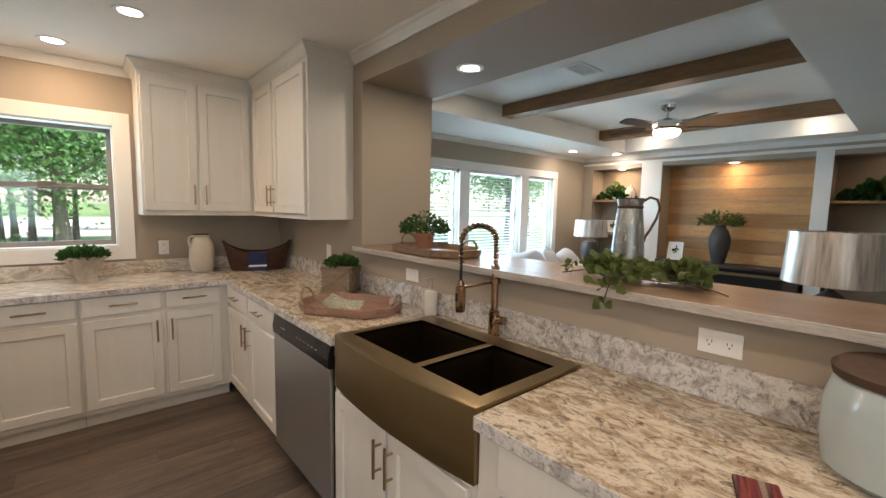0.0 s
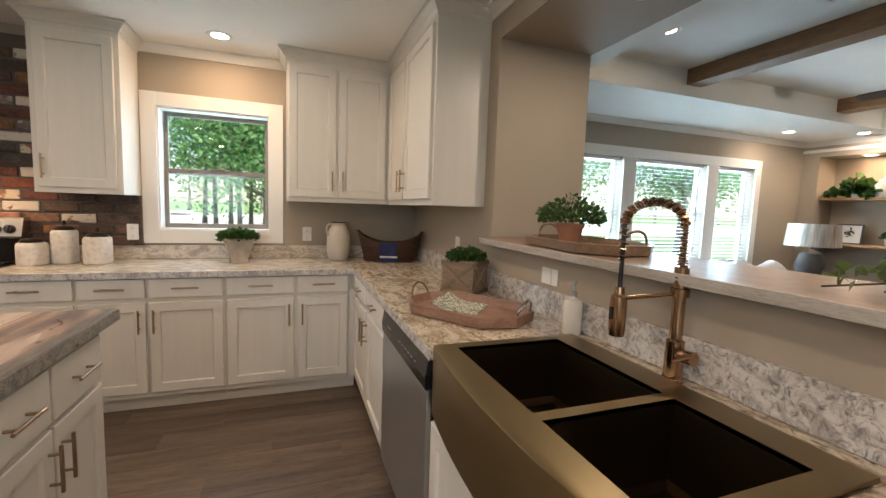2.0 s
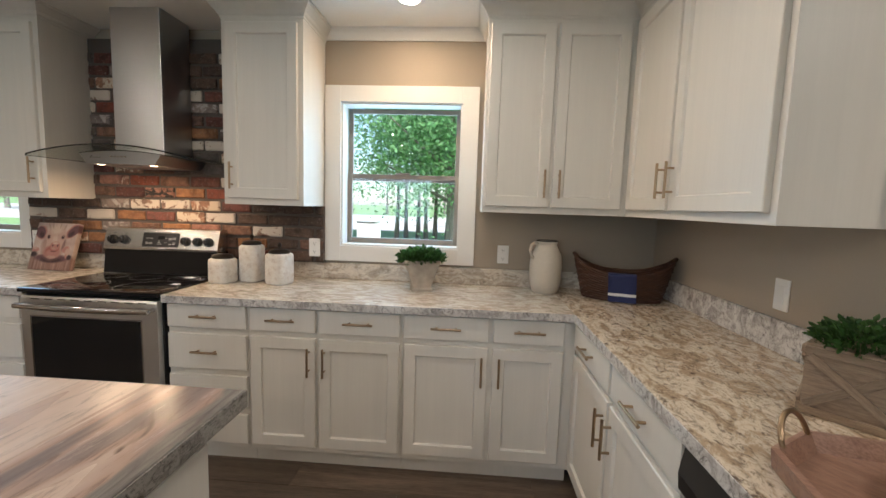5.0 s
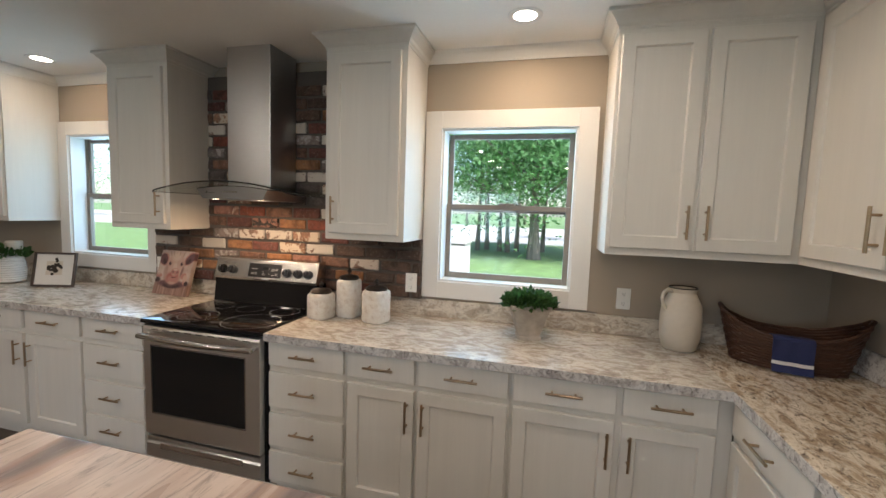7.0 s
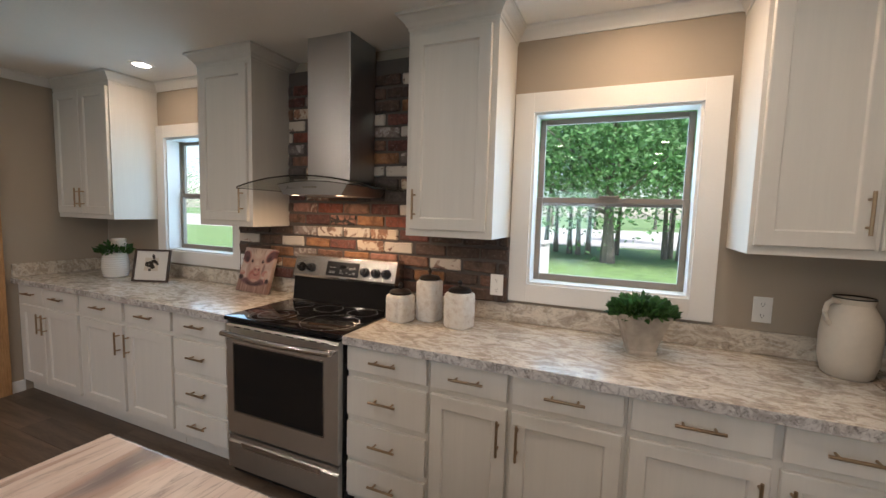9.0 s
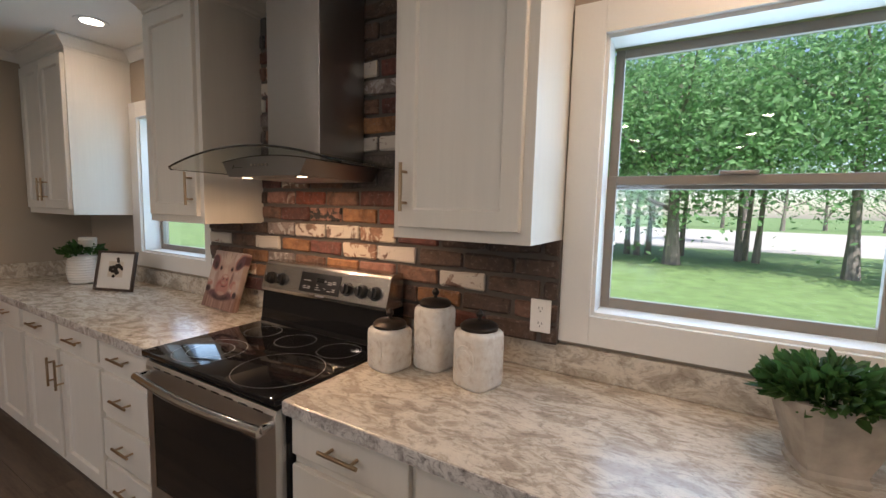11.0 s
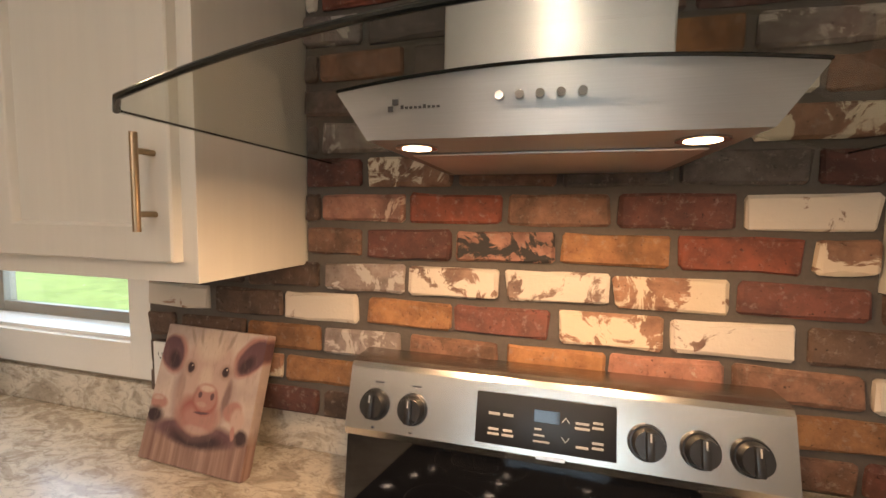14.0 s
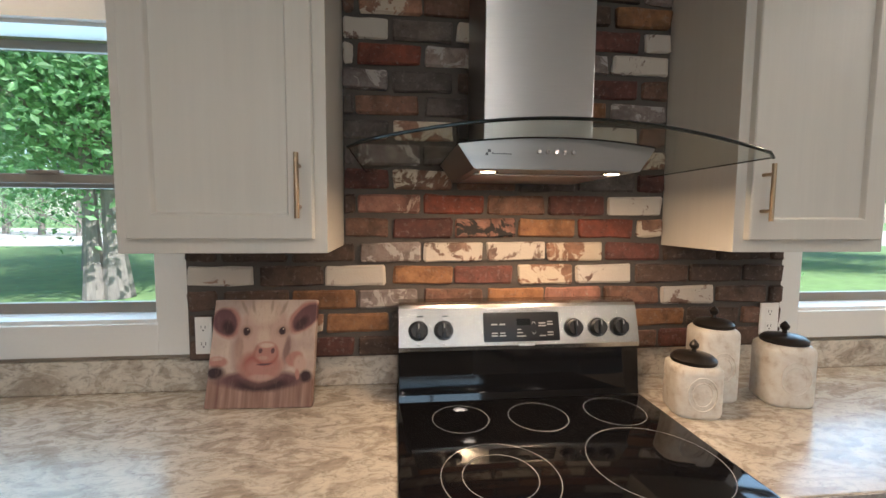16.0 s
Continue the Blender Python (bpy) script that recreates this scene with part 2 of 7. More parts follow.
M_ISL = banded_top("petrified_wood_laminate")
M_ISL_EDGE = laminate("slate_edge_laminate", (1.6, 1.6, 3.0), (0.30, 0.285, 0.26), (0.20, 0.185, 0.17), (0.035, 0.03, 0.028), 0.3, 0.9)
M_FLOOR = wood("dark_vinyl_plank", (0.048, 0.034, 0.025), (0.20, 0.15, 0.112), 0.40, (0.8, 9, 9), 2.4, strength=0.12)
M_GAP = painted("plank_gap", (0.03, 0.025, 0.022), 0.8)
M_STEEL = brushed("brushed_stainless", (0.70, 0.69, 0.67), 0.30)
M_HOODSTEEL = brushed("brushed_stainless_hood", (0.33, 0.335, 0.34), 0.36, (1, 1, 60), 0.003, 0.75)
M_STEEL_V = brushed("brushed_stainless_duct", (0.54, 0.545, 0.55), 0.33, (1, 1, 60), 0.003, 0.8)
M_DWSTEEL = brushed("brushed_stainless_dishwasher", (0.52, 0.525, 0.53), 0.34, (0.5, 0.5, 70), 0.003, 0.6)
M_PANEL = brushed("brushed_stainless_panel", (0.50, 0.485, 0.46), 0.25, (60, 1, 1), 0.12)
M_BRASS = brushed("champagne_bronze", (0.42, 0.31, 0.20), 0.32, (1, 1, 40))
M_COPPER = brushed("polished_copper_bronze", (0.43, 0.28, 0.175), 0.2, (1, 1, 30), 0.04)
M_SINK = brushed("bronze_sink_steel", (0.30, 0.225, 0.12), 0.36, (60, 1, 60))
# the sink bronze darkened, with the shade inside the bowls put into its colour
M_SINK_IN = brushed("shaded_bronze_basin", (0.085, 0.06, 0.035), 0.42, (1, 40, 40))
M_BLACK = painted("black_plastic", (0.012, 0.012, 0.013), 0.28, 0.1, strength=0.03)
M_BLACKGLASS = painted("black_ceramic_glass", (0.006, 0.006, 0.007), 0.055, 0.05, strength=0.0)
M_BLACKGLASS.node_tree.nodes["Principled BSDF"].inputs["Specular IOR Level"].default_value = 0.32
M_DISPLAY = painted("matt_black_display", (0.007, 0.007, 0.008), 0.34, 0.05, strength=0.0)
M_OVENGLASS = painted("oven_window_glass", (0.006, 0.007, 0.008), 0.05, 0.05, strength=0.0)
M_WHITEPLASTIC = painted("white_switch_plastic", (0.78, 0.77, 0.74), 0.35, 0.02, strength=0.03)
M_DARKSLOT = painted("outlet_slot", (0.05, 0.05, 0.05), 0.6)
M_WINFRAME = painted("taupe_vinyl_window", (0.24, 0.205, 0.165), 0.45, 0.04, grain=120, strength=0.08)
M_GLASS = clear_glass("window_pane_glass", gloss=0.03)
M_HOODGLASS = clear_glass("hood_tinted_glass", (0.88, 0.895, 0.87), 0.03, 0.06)
M_EDGE = painted("dark_glass_edge", (0.010, 0.014, 0.014), 0.15, 0.1, strength=0.02)
M_MORTAR = painted("grey_mortar", (0.105, 0.09, 0.078), 0.95, 0.15, grain=120, strength=0.6)
M_HOODLENS = glowing("lit_hood_lens", (1.0, 0.70, 0.42), 5.0)
M_LIGHTON = glowing("lit_lens", (1.0, 0.86, 0.66), 14.0)
M_BEAM = wood("stained_beam", (0.20, 0.10, 0.045), (0.40, 0.23, 0.11), 0.55, (8, 0.8, 8), 2.5)
M_PINE = wood("pine_shiplap", (0.44, 0.235, 0.095), (0.64, 0.39, 0.175), 0.5, (8, 0.7, 8), 2.2, True)
M_DOORWOOD = wood("honey_door_wood", (0.30, 0.15, 0.06), (0.46, 0.27, 0.12), 0.45, (8, 8, 0.8), 2.2)
M_LEDGE = wood("limed_plank", (0.13, 0.08, 0.052), (0.32, 0.22, 0.145), 0.32, (7, 0.7, 7), 2.6)
M_BARK = painted("tree_bark", (0.20, 0.18, 0.155), 0.95, 0.35, (6, 6, 1), grain=8, strength=0.9)
M_FOL = leafy("summer_leaves", (0.235, 0.45, 0.19), 0.4)
M_GRASS = painted("mown_lawn", (0.15, 0.25, 0.085), 0.95, 0.35, grain=30, strength=0.5)
M_ROAD = painted("pale_far_ground", (0.46, 0.45, 0.40), 0.95, 0.1, grain=30, strength=0.4)

BRICKS = {
    "w": brick_mat("whitewashed_brick", (0.33, 0.22, 0.17), (0.20, 0.12, 0.09), (0.57, 0.51, 0.44), 0.40),
    "c": brick_mat("chipped_cream_brick", (0.36, 0.20, 0.13), (0.22, 0.12, 0.08), (0.58, 0.49, 0.38), 0.50),
    "g": brick_mat("pale_grey_brick", (0.30, 0.26, 0.24), (0.20, 0.15, 0.13), (0.42, 0.38, 0.35), 0.55),
    "G": brick_mat("dark_grey_brick", (0.15, 0.125, 0.11), (0.09, 0.075, 0.068)),
    "r": brick_mat("red_brick", (0.26, 0.075, 0.045), (0.15, 0.05, 0.035)),
    "R": brick_mat("maroon_brick", (0.165, 0.062, 0.048), (0.10, 0.045, 0.038)),
    "b": brick_mat("brown_brick", (0.23, 0.125, 0.085), (0.12, 0.07, 0.05)),
    "B": brick_mat("umber_brick", (0.12, 0.078, 0.058), (0.075, 0.05, 0.04)),
    "o": brick_mat("orange_brick", (0.36, 0.18, 0.08), (0.21, 0.10, 0.05)),
    "p": brick_mat("pink_brick", (0.38, 0.19, 0.14), (0.24, 0.12, 0.09), (0.46, 0.33, 0.26), 0.60),
    "k": brick_mat("sooty_brick", (0.36, 0.19, 0.14), (0.24, 0.12, 0.09), (0.03, 0.027, 0.025), 0.52),
}
M_CERAMIC = painted("white_glazed_ceramic", (0.72, 0.68, 0.62), 0.25, 0.06, grain=30, strength=0.25, coat=0.3)
def distressed(name):
    """White glaze rubbed through to brownish clay in patches, with a lumpy hand-pressed face."""
    m, nt, b = mat(name)
    v = coords(nt)
    worn, lumps = noise_node(nt, v, 34, 5, 0.65, 0.3), noise_node(nt, v, 48, 3, 0.55)
    col = ramp(nt, worn, [(0.28, (0.50, 0.42, 0.35)), (0.42, (0.65, 0.60, 0.535)), (0.60, (0.72, 0.69, 0.635))])
    nt.links.new(col, b.inputs["Base Color"])
    nt.links.new(ramp(nt, worn, [(0.35, (0.6, 0.6, 0.6)), (0.6, (0.33, 0.33, 0.33))]), b.inputs["Roughness"])
    bump(nt, b, lumps, 0.55, 0.004)
    return m


M_CANISTER = distressed("distressed_white_ceramic")
M_CREAMJUG = painted("cream_stoneware", (0.58, 0.52, 0.43), 0.5, 0.08, grain=40, strength=0.2)
M_LID = painted("dark_bronze_lid", (0.04, 0.033, 0.028), 0.35, 0.2, grain=40, strength=0.3, metal=0.6)
M_STONEPOT = painted("weathered_stone_pot", (0.40, 0.35, 0.29), 0.9, 0.5, grain=20, strength=0.8)
M_TERRA = painted("terracotta", (0.36, 0.17, 0.10), 0.8, 0.15, grain=40, strength=0.3)
M_WICKER = wood("dark_wicker", (0.028, 0.012, 0.008), (0.095, 0.042, 0.023), 0.55, (1, 1, 6), 9.0, strength=0.6)
M_NAVY = painted("navy_cloth", (0.022, 0.03, 0.095), 0.9, 0.2, grain=200, strength=0.5)
M_WHITECLOTH = painted("white_cloth", (0.68, 0.67, 0.66), 0.95, 0.06, grain=90, strength=0.5)
M_TRAYWOOD = wood("reddish_tray_wood", (0.25, 0.12, 0.08), (0.50, 0.31, 0.23), 0.4, (6, 1, 6), 4.0)
M_CRATE = wood("grey_crate_wood", (0.16, 0.11, 0.075), (0.32, 0.25, 0.18), 0.7, (1, 1, 8), 4.0)
M_LEAF = leafy("houseplant_leaf", (0.055, 0.125, 0.03), 0.45)
M_LEAF2 = leafy("eucalyptus_leaf", (0.13, 0.17, 0.05), 0.4)
M_STEM = painted("brown_stem", (0.10, 0.07, 0.035), 0.8, 0.2)
def galvanised(name):
    """Weathered zinc sheet: dull grey metal with pale oxide spots and streaks running down."""
    m, nt, b = mat(name)
    spots = noise_node(nt, coords(nt, (1, 1, 0.6)), 55, 4, 0.6, 0.8)
    streaks = noise_node(nt, coords(nt, (1, 1, 0.12)), 26, 4, 0.6)
    col = ramp(nt, streaks, [(0.35, (0.20, 0.215, 0.215)), (0.62, (0.40, 0.42, 0.41))])
    oxide = ramp(nt, spots, [(0.57, (0, 0, 0)), (0.66, (0.85,) * 3)])
    col = mix(nt, col, (0.66, 0.68, 0.66), oxide)
    nt.links.new(col, b.inputs["Base Color"])
    nt.links.new(ramp(nt, spots, [(0.55, (0.85,) * 3), (0.66, (0.15,) * 3)]), b.inputs["Metallic"])
    nt.links.new(ramp(nt, streaks, [(0.3, (0.28,) * 3), (0.7, (0.48,) * 3)]), b.inputs["Roughness"])
    bump(nt, b, spots, 0.15, 0.001)
    return m


M_GALV = galvanised("galvanised_zinc")
M_RUST = painted("rusty_rim", (0.085, 0.05, 0.032), 0.7, 0.4, grain=40, strength=0.5, metal=0.3)
M_DARKWOOD = wood("dark_furniture_wood", (0.035, 0.026, 0.022), (0.085, 0.06, 0.048), 0.4, (8, 1, 8), 3.0)
M_VASE = painted("dark_grey_vase", (0.07, 0.062, 0.06), 0.6, 0.2, grain=40, strength=0.3)
M_SHADE = painted("silver_fabric_shade", (0.56, 0.51, 0.46), 0.34, 0.5, (14, 14, 0.8), grain=4, strength=0.2, metal=0.35)
M_SOFA = painted("white_sofa_fabric", (0.60, 0.59, 0.60), 0.95, 0.08, grain=120, strength=0.5)
M_CHROME = brushed("polished_chrome", (0.62, 0.60, 0.58), 0.1)
M_FANBLADE = wood("dark_fan_blade", (0.018, 0.011, 0.008), (0.05, 0.028, 0.018), 0.4, (1, 8, 8), 3.0)
M_FROST = glowing("lit_frosted_bowl", (1.0, 0.88, 0.70), 9.0)
M_BLUEGLASS = painted("pale_blue_glazed_jar", (0.40, 0.47, 0.48), 0.12, 0.05, grain=20, strength=0.05, coat=0.5)
def striped_cloth(name):
    """Woven stripes in reds, black and a little cream, running across the cloth."""
    m, nt, b = mat(name)
    v = coords(nt, (1, 26, 1))
    bands, weave = noise_node(nt, v, 1.6, 2, 0.5), noise_node(nt, coords(nt), 260, 2)
    col = ramp(nt, bands, [(0.30, (0.02, 0.012, 0.014)), (0.42, (0.17, 0.022, 0.024)), (0.50, (0.26, 0.05, 0.045)), (0.56, (0.06, 0.014, 0.016)), (0.66, (0.30, 0.22, 0.18))])
    col = mix(nt, col, (0.03, 0.01, 0.01), ramp(nt, weave, [(0.5, (0, 0, 0)), (0.7, (0.5, 0.5, 0.5))]))
    nt.links.new(col, b.inputs["Base Color"])
    b.inputs["Roughness"].default_value = 0.92
    bump(nt, b, weave, 0.6)
    return m


M_REDCLOTH = striped_cloth("red_woven_cloth")
M_RING = painted("pale_burner_mark", (0.30, 0.30, 0.29), 0.3, 0.05)
M_TEXT = painted("pale_print", (0.36, 0.36, 0.35), 0.5, 0.02)
M_DARKINK = painted("dark_print", (0.04, 0.04, 0.045), 0.5, 0.02)
M_PAPER = painted("mat_board_paper", (0.68, 0.66, 0.62), 0.9, 0.03)
M_BLIND = painted("white_blind_slat", (0.74, 0.74, 0.72), 0.5, 0.03)

# ---- building helpers ----
def part(name, bm, material, parent=None, label="", smooth=False):
    me = bpy.data.meshes.new(name)
    bm.normal_update()
    bm.to_mesh(me)
    bm.free()
    for m in (material if isinstance(material, (list, tuple)) else (material,)):
        me.materials.append(m)
    if smooth:
        me.polygons.foreach_set("use_smooth", [True] * len(me.polygons))
        me.set_sharp_from_angle(angle=radians(38))
    ob = new(name, me)
    if parent is not None:
        ob.parent = parent
    if label:
        ob["label"] = label
    return ob


def thing(name, m, label, category, group=""):
    ob = new(name)
    ob.empty_display_size = 0.1
    ob.matrix_world = m
    return tagged(ob, label, category, group)


def box(bm, a, b, bevel=0.0, mat_index=0):
    """An upright box between two corners, its edges rounded off by bevel."""
    made = bmesh.ops.create_cube(bm, size=1.0)["verts"]
    for v in made:
        v.co = Vector([(p + q) / 2 + c * abs(q - p) for p, q, c in zip(a, b, v.co)])
    faces = {f for v in made for f in v.link_faces}
    for f in faces:
        f.material_index = mat_index
    if bevel:
        bmesh.ops.bevel(bm, geom=list({e for v in made for e in v.link_edges}), offset=bevel, segments=2, affect="EDGES", profile=0.6)
    return bm


def one_box(a, b, bevel=0.0):
    return box(bmesh.new(), a, b, bevel)


def cyl(bm, p, q, r1, r2=None, seg=16, caps=True):
    p, q = Vector(p), Vector(q)
    d = q - p
    m = Matrix.Translation((p + q) / 2) @ d.to_track_quat("Z", "Y").to_matrix().to_4x4()
    bmesh.ops.create_cone(bm, cap_ends=caps, segments=seg, radius1=r1, radius2=r1 if r2 is None else r2, depth=d.length, matrix=m)
    return bm


def lathe(bm, profile, seg=28, centre=(0, 0, 0)):
    """A solid of revolution from (radius, height) pairs."""
    rings = []
    for r, z in profile:
        if r < 1e-5:
            rings.append([bm.verts.new((centre[0], centre[1], centre[2] + z))])
        else:
            rings.append([bm.verts.new((centre[0] + r * math.cos(2 * math.pi * k / seg), centre[1] + r * math.sin(2 * math.pi * k / seg), centre[2] + z)) for k in range(seg)])
    for a, b in zip(rings, rings[1:]):
        for k in range(seg):
            j = (k + 1) % seg
            if len(a) == 1 and len(b) > 1:
                bm.faces.new((a[0], b[j], b[k]))
            elif len(b) == 1 and len(a) > 1:
                bm.faces.new((a[k], a[j], b[0]))
            elif len(a) > 1:
                bm.faces.new((a[k], a[j], b[j], b[k]))
    bmesh.ops.recalc_face_normals(bm, faces=bm.faces)
    return bm


def tube(bm, points, r, seg=10, closed=False):
    """A round bar along a line of points."""
    pts = [Vector(p) for p in points]
    rings = []
    n = len(pts)
    up = Vector((0.13, 0.21, 0.97)).normalized()
    for i, p in enumerate(pts):
        d = (pts[(i + 1) % n] - pts[i - 1]) if closed else (pts[min(i + 1, n - 1)] - pts[max(i - 1, 0)])
        d.normalize()
        s = d.cross(up)
        if s.length < 1e-3:
            s = d.cross(Vector((1, 0, 0)))
        s.normalize()
        u = s.cross(d)
        rad = r[i] if isinstance(r, (list, tuple)) else r
        rings.append([bm.verts.new(p + rad * (math.cos(2 * math.pi * k / seg) * s + math.sin(2 * math.pi * k / seg) * u)) for k in range(seg)])
    pairs = list(zip(rings, rings[1:])) + ([(rings[-1], rings[0])] if closed else [])
    for a, b in pairs:
        for k in range(seg):
            j = (k + 1) % seg
            bm.faces.new((a[k], a[j], b[j], b[k]))
    if not closed:
        bm.faces.new(rings[0][::-1])
        bm.faces.new(rings[-1])
    bmesh.ops.recalc_face_normals(bm, faces=bm.faces)
    return bm


def extrude_profile(bm, profile, path_a, path_b, out, up=(0, 0, 1)):
    """A moulding: (out, up) pairs swept from one point to another."""
    a, b, out, up = Vector(path_a), Vector(path_b), Vector(out), Vector(up)
    ra = [bm.verts.new(a + out * p + up * q) for p, q in profile]
    rb = [bm.verts.new(b + out * p + up * q) for p, q in profile]
    n = len(profile)
    for k in range(n):
        j = (k + 1) % n
        bm.faces.new((ra[k], ra[j], rb[j], rb[k]))
    bm.faces.new(ra[::-1])
    bm.faces.new(rb)
    bmesh.ops.recalc_face_normals(bm, faces=bm.faces)
    return bm


def structure(name, bm, material, label, parent=None, smooth=False):
    return tagged(part(name, bm, material, parent, label, smooth), label, name.split("_")[0], "", "structure")


def wall_with_holes(bm, axis, at, thick, span, heights, holes):
    """A wall of real thickness along x or y, with openings (from, to, low, high) cut through it."""
    cuts = sorted({span[0], span[1], *[c for h in holes for c in h[:2]]})
    for a, b in zip(cuts, cuts[1:]):
        mid = (a + b) / 2
        zs = [(heights[0], heights[1])]
        for h in holes:
            if h[0] < mid < h[1]:
                zs = [(heights[0], h[2]), (h[3], heights[1])]
        for lo, hi in zs:
            if hi - lo > 1e-4:
                if axis == "x":
                    box(bm, (a, at, lo), (b, at + thick, hi))
                else:
                    box(bm, (at, a, lo), (at + thick, b, hi))
    bmesh.ops.remove_doubles(bm, verts=bm.verts, dist=1e-5)
    return bm

# ---- the shell of the house ----
WY, CEIL, LCEIL, LEFT, REAR, FAR = 4.29, 2.48, 2.40, -4.23, -2.0, 7.0
HEAD = 2.29  # underside of the thick header
PX0, PX1, PY = 1.61, 2.20, 2.71  # the thick wall between kitchen and living room
WIN = [(-0.385, 0.385, 1.135, 2.045), (-3.385, -2.615, 1.135, 2.045)]
LWIN = [(3.30, 3.96, 0.80, 2.00), (4.14, 5.24, 0.80, 2.00), (5.42, 6.08, 0.80, 2.00)]

structure("wall_north", wall_with_holes(bmesh.new(), "x", WY, 0.16, (LEFT - 0.12, FAR + 0.5), (-0.05, 2.80), WIN + LWIN), M_WALL, "greige painted outer wall with window openings")
structure("wall_west", one_box((LEFT - 0.12, REAR - 0.12, -0.05), (LEFT, WY, 2.80)), M_WALL, "greige painted end wall of the kitchen")
# opening for the added window; nothing is known of this wall
SWIN = (-2.20, -0.40, 0.95, 2.05)
structure("wall_south", wall_with_holes(bmesh.new(), "x", REAR - 0.12, 0.12, (LEFT - 0.12, FAR + 0.5), (-0.05, 2.80), [SWIN]), M_WALL, "greige painted wall behind the kitchen with an added window opening")
structure("wall_pier", one_box((PX0, PY, 0), (PX1, WY, 2.80)), M_WALL, "thick greige pier beside the pass-through")
structure("wall_header", one_box((PX0, -0.55, HEAD), (PX1, PY, 2.80)), M_WALL, "thick greige header over the pass-through")
structure("wall_pier_south", one_box((PX0, REAR, 0), (PX1, -0.55, 2.80)), M_WALL, "thick greige pier at the other end of the pass-through")
structure("wall_half", one_box((PX0, -0.55, 0), (1.93, PY, 1.182)), M_WALL, "greige half wall behind the sink")
structure("floor_base", one_box((LEFT - 0.12, REAR - 0.12, -0.12), (FAR + 0.5, WY + 0.1, -0.008)), M_GAP, "dark underlay below the floor planks")
structure("ceiling_kitchen", one_box((LEFT, REAR, CEIL), (PX0, WY, CEIL + 0.06)), M_CEIL, "white textured kitchen ceiling")

# living room ceiling with its raised tray
TX0, TX1, TY0, TY1, TZ = 2.55, 6.60, 0.78, 3.36, 2.62
bm = bmesh.new()
box(bm, (PX1, REAR, LCEIL), (TX0, WY, LCEIL + 0.05))
box(bm, (TX1, REAR, LCEIL), (FAR, WY, LCEIL + 0.05))
box(bm, (TX0, REAR, LCEIL), (TX1, TY0, LCEIL + 0.05))
box(bm, (TX0, TY1, LCEIL), (TX1, WY, LCEIL + 0.05))
box(bm, (TX0 - 0.04, TY0 - 0.04, LCEIL + 0.05), (TX0, TY1 + 0.04, TZ))
box(bm, (TX1, TY0 - 0.04, LCEIL + 0.05), (TX1 + 0.04, TY1 + 0.04, TZ))
box(bm, (TX0, TY0 - 0.04, LCEIL + 0.05), (TX1, TY0, TZ))
box(bm, (TX0, TY1, LCEIL + 0.05), (TX1, TY1 + 0.04, TZ))
box(bm, (TX0 - 0.04, TY0 - 0.04, TZ), (TX1 + 0.04, TY1 + 0.04, TZ + 0.05))
structure("ceiling_living", bm, M_CEIL, "white living room ceiling with a raised tray")

# far wall of the living room with three niches
NZ = 2.20
NICHES = [(3.25, 4.10), (1.155, 2.95), (-0.70, 1.00)]
bm = bmesh.new()
edges = [WY, 4.10, 3.25, 2.95, 1.155, 1.00, -0.70, REAR]
for hi, lo in zip(edges[::2], edges[1::2]):
    box(bm, (FAR, lo, 0), (FAR + 0.36, hi, NZ))
box(bm, (FAR, REAR, NZ), (FAR + 0.36, WY, 2.80))
box(bm, (FAR + 0.36, REAR, 0), (FAR + 0.50, WY, 2.80))
structure("wall_east", bm, M_WALL, "greige living room wall with three lit niches")
for k, (lo, hi) in enumerate(((2.945, 3.255), (0.995, 1.16), (-0.78, -0.695))):
    structure("trim_post_%d" % (k + 1), one_box((FAR - 0.02, lo, 0.0), (FAR - 0.001, hi, NZ + 0.06), 0.004), M_TRIM, "white painted post between the wall niches")
structure("trim_niche_head", one_box((FAR - 0.014, -0.69, NZ + 0.061), (FAR - 0.001, WY, NZ + 0.10), 0.003), M_TRIM, "white painted band over the niches")

# crown mouldings and skirting
CROWN = [(0, 0), (0, -0.062), (0.010, -0.062), (0.015, -0.052), (0.040, -0.022), (0.052, -0.016), (0.058, -0.010), (0.058, 0)]


def crown(a, b, out, label, name="trim_crown"):
    return structure(name, extrude_profile(bmesh.new(), CROWN, a, b, out), M_TRIM, label)


crown((LEFT, WY, CEIL), (-4.16, WY, CEIL), (0, -1, 0), "white crown moulding under the kitchen ceiling")
for a, b in ((-3.50, -2.49), (-0.50, 0.535)):
    crown((a, WY, CEIL), (b, WY, CEIL), (0, -1, 0), "white crown moulding above a kitchen window")
crown((LEFT, REAR, CEIL), (LEFT, WY - 0.02, CEIL), (1, 0, 0), "white crown moulding on the end wall")
crown((PX0, REAR, CEIL), (PX0, 2.80, CEIL), (-1, 0, 0), "white crown moulding over the pass-through")
crown((PX1, WY, LCEIL), (FAR, WY, LCEIL), (0, -1, 0), "white crown moulding over the living room windows")
crown((FAR, REAR, LCEIL), (FAR, WY - 0.02, LCEIL), (-1, 0, 0), "white crown moulding over the niches")
structure("baseboard_west", one_box((LEFT, 3.66, 0), (LEFT + 0.014, 3.10, 0.09), 0.003), M_TRIM, "white painted baseboard on the end wall")


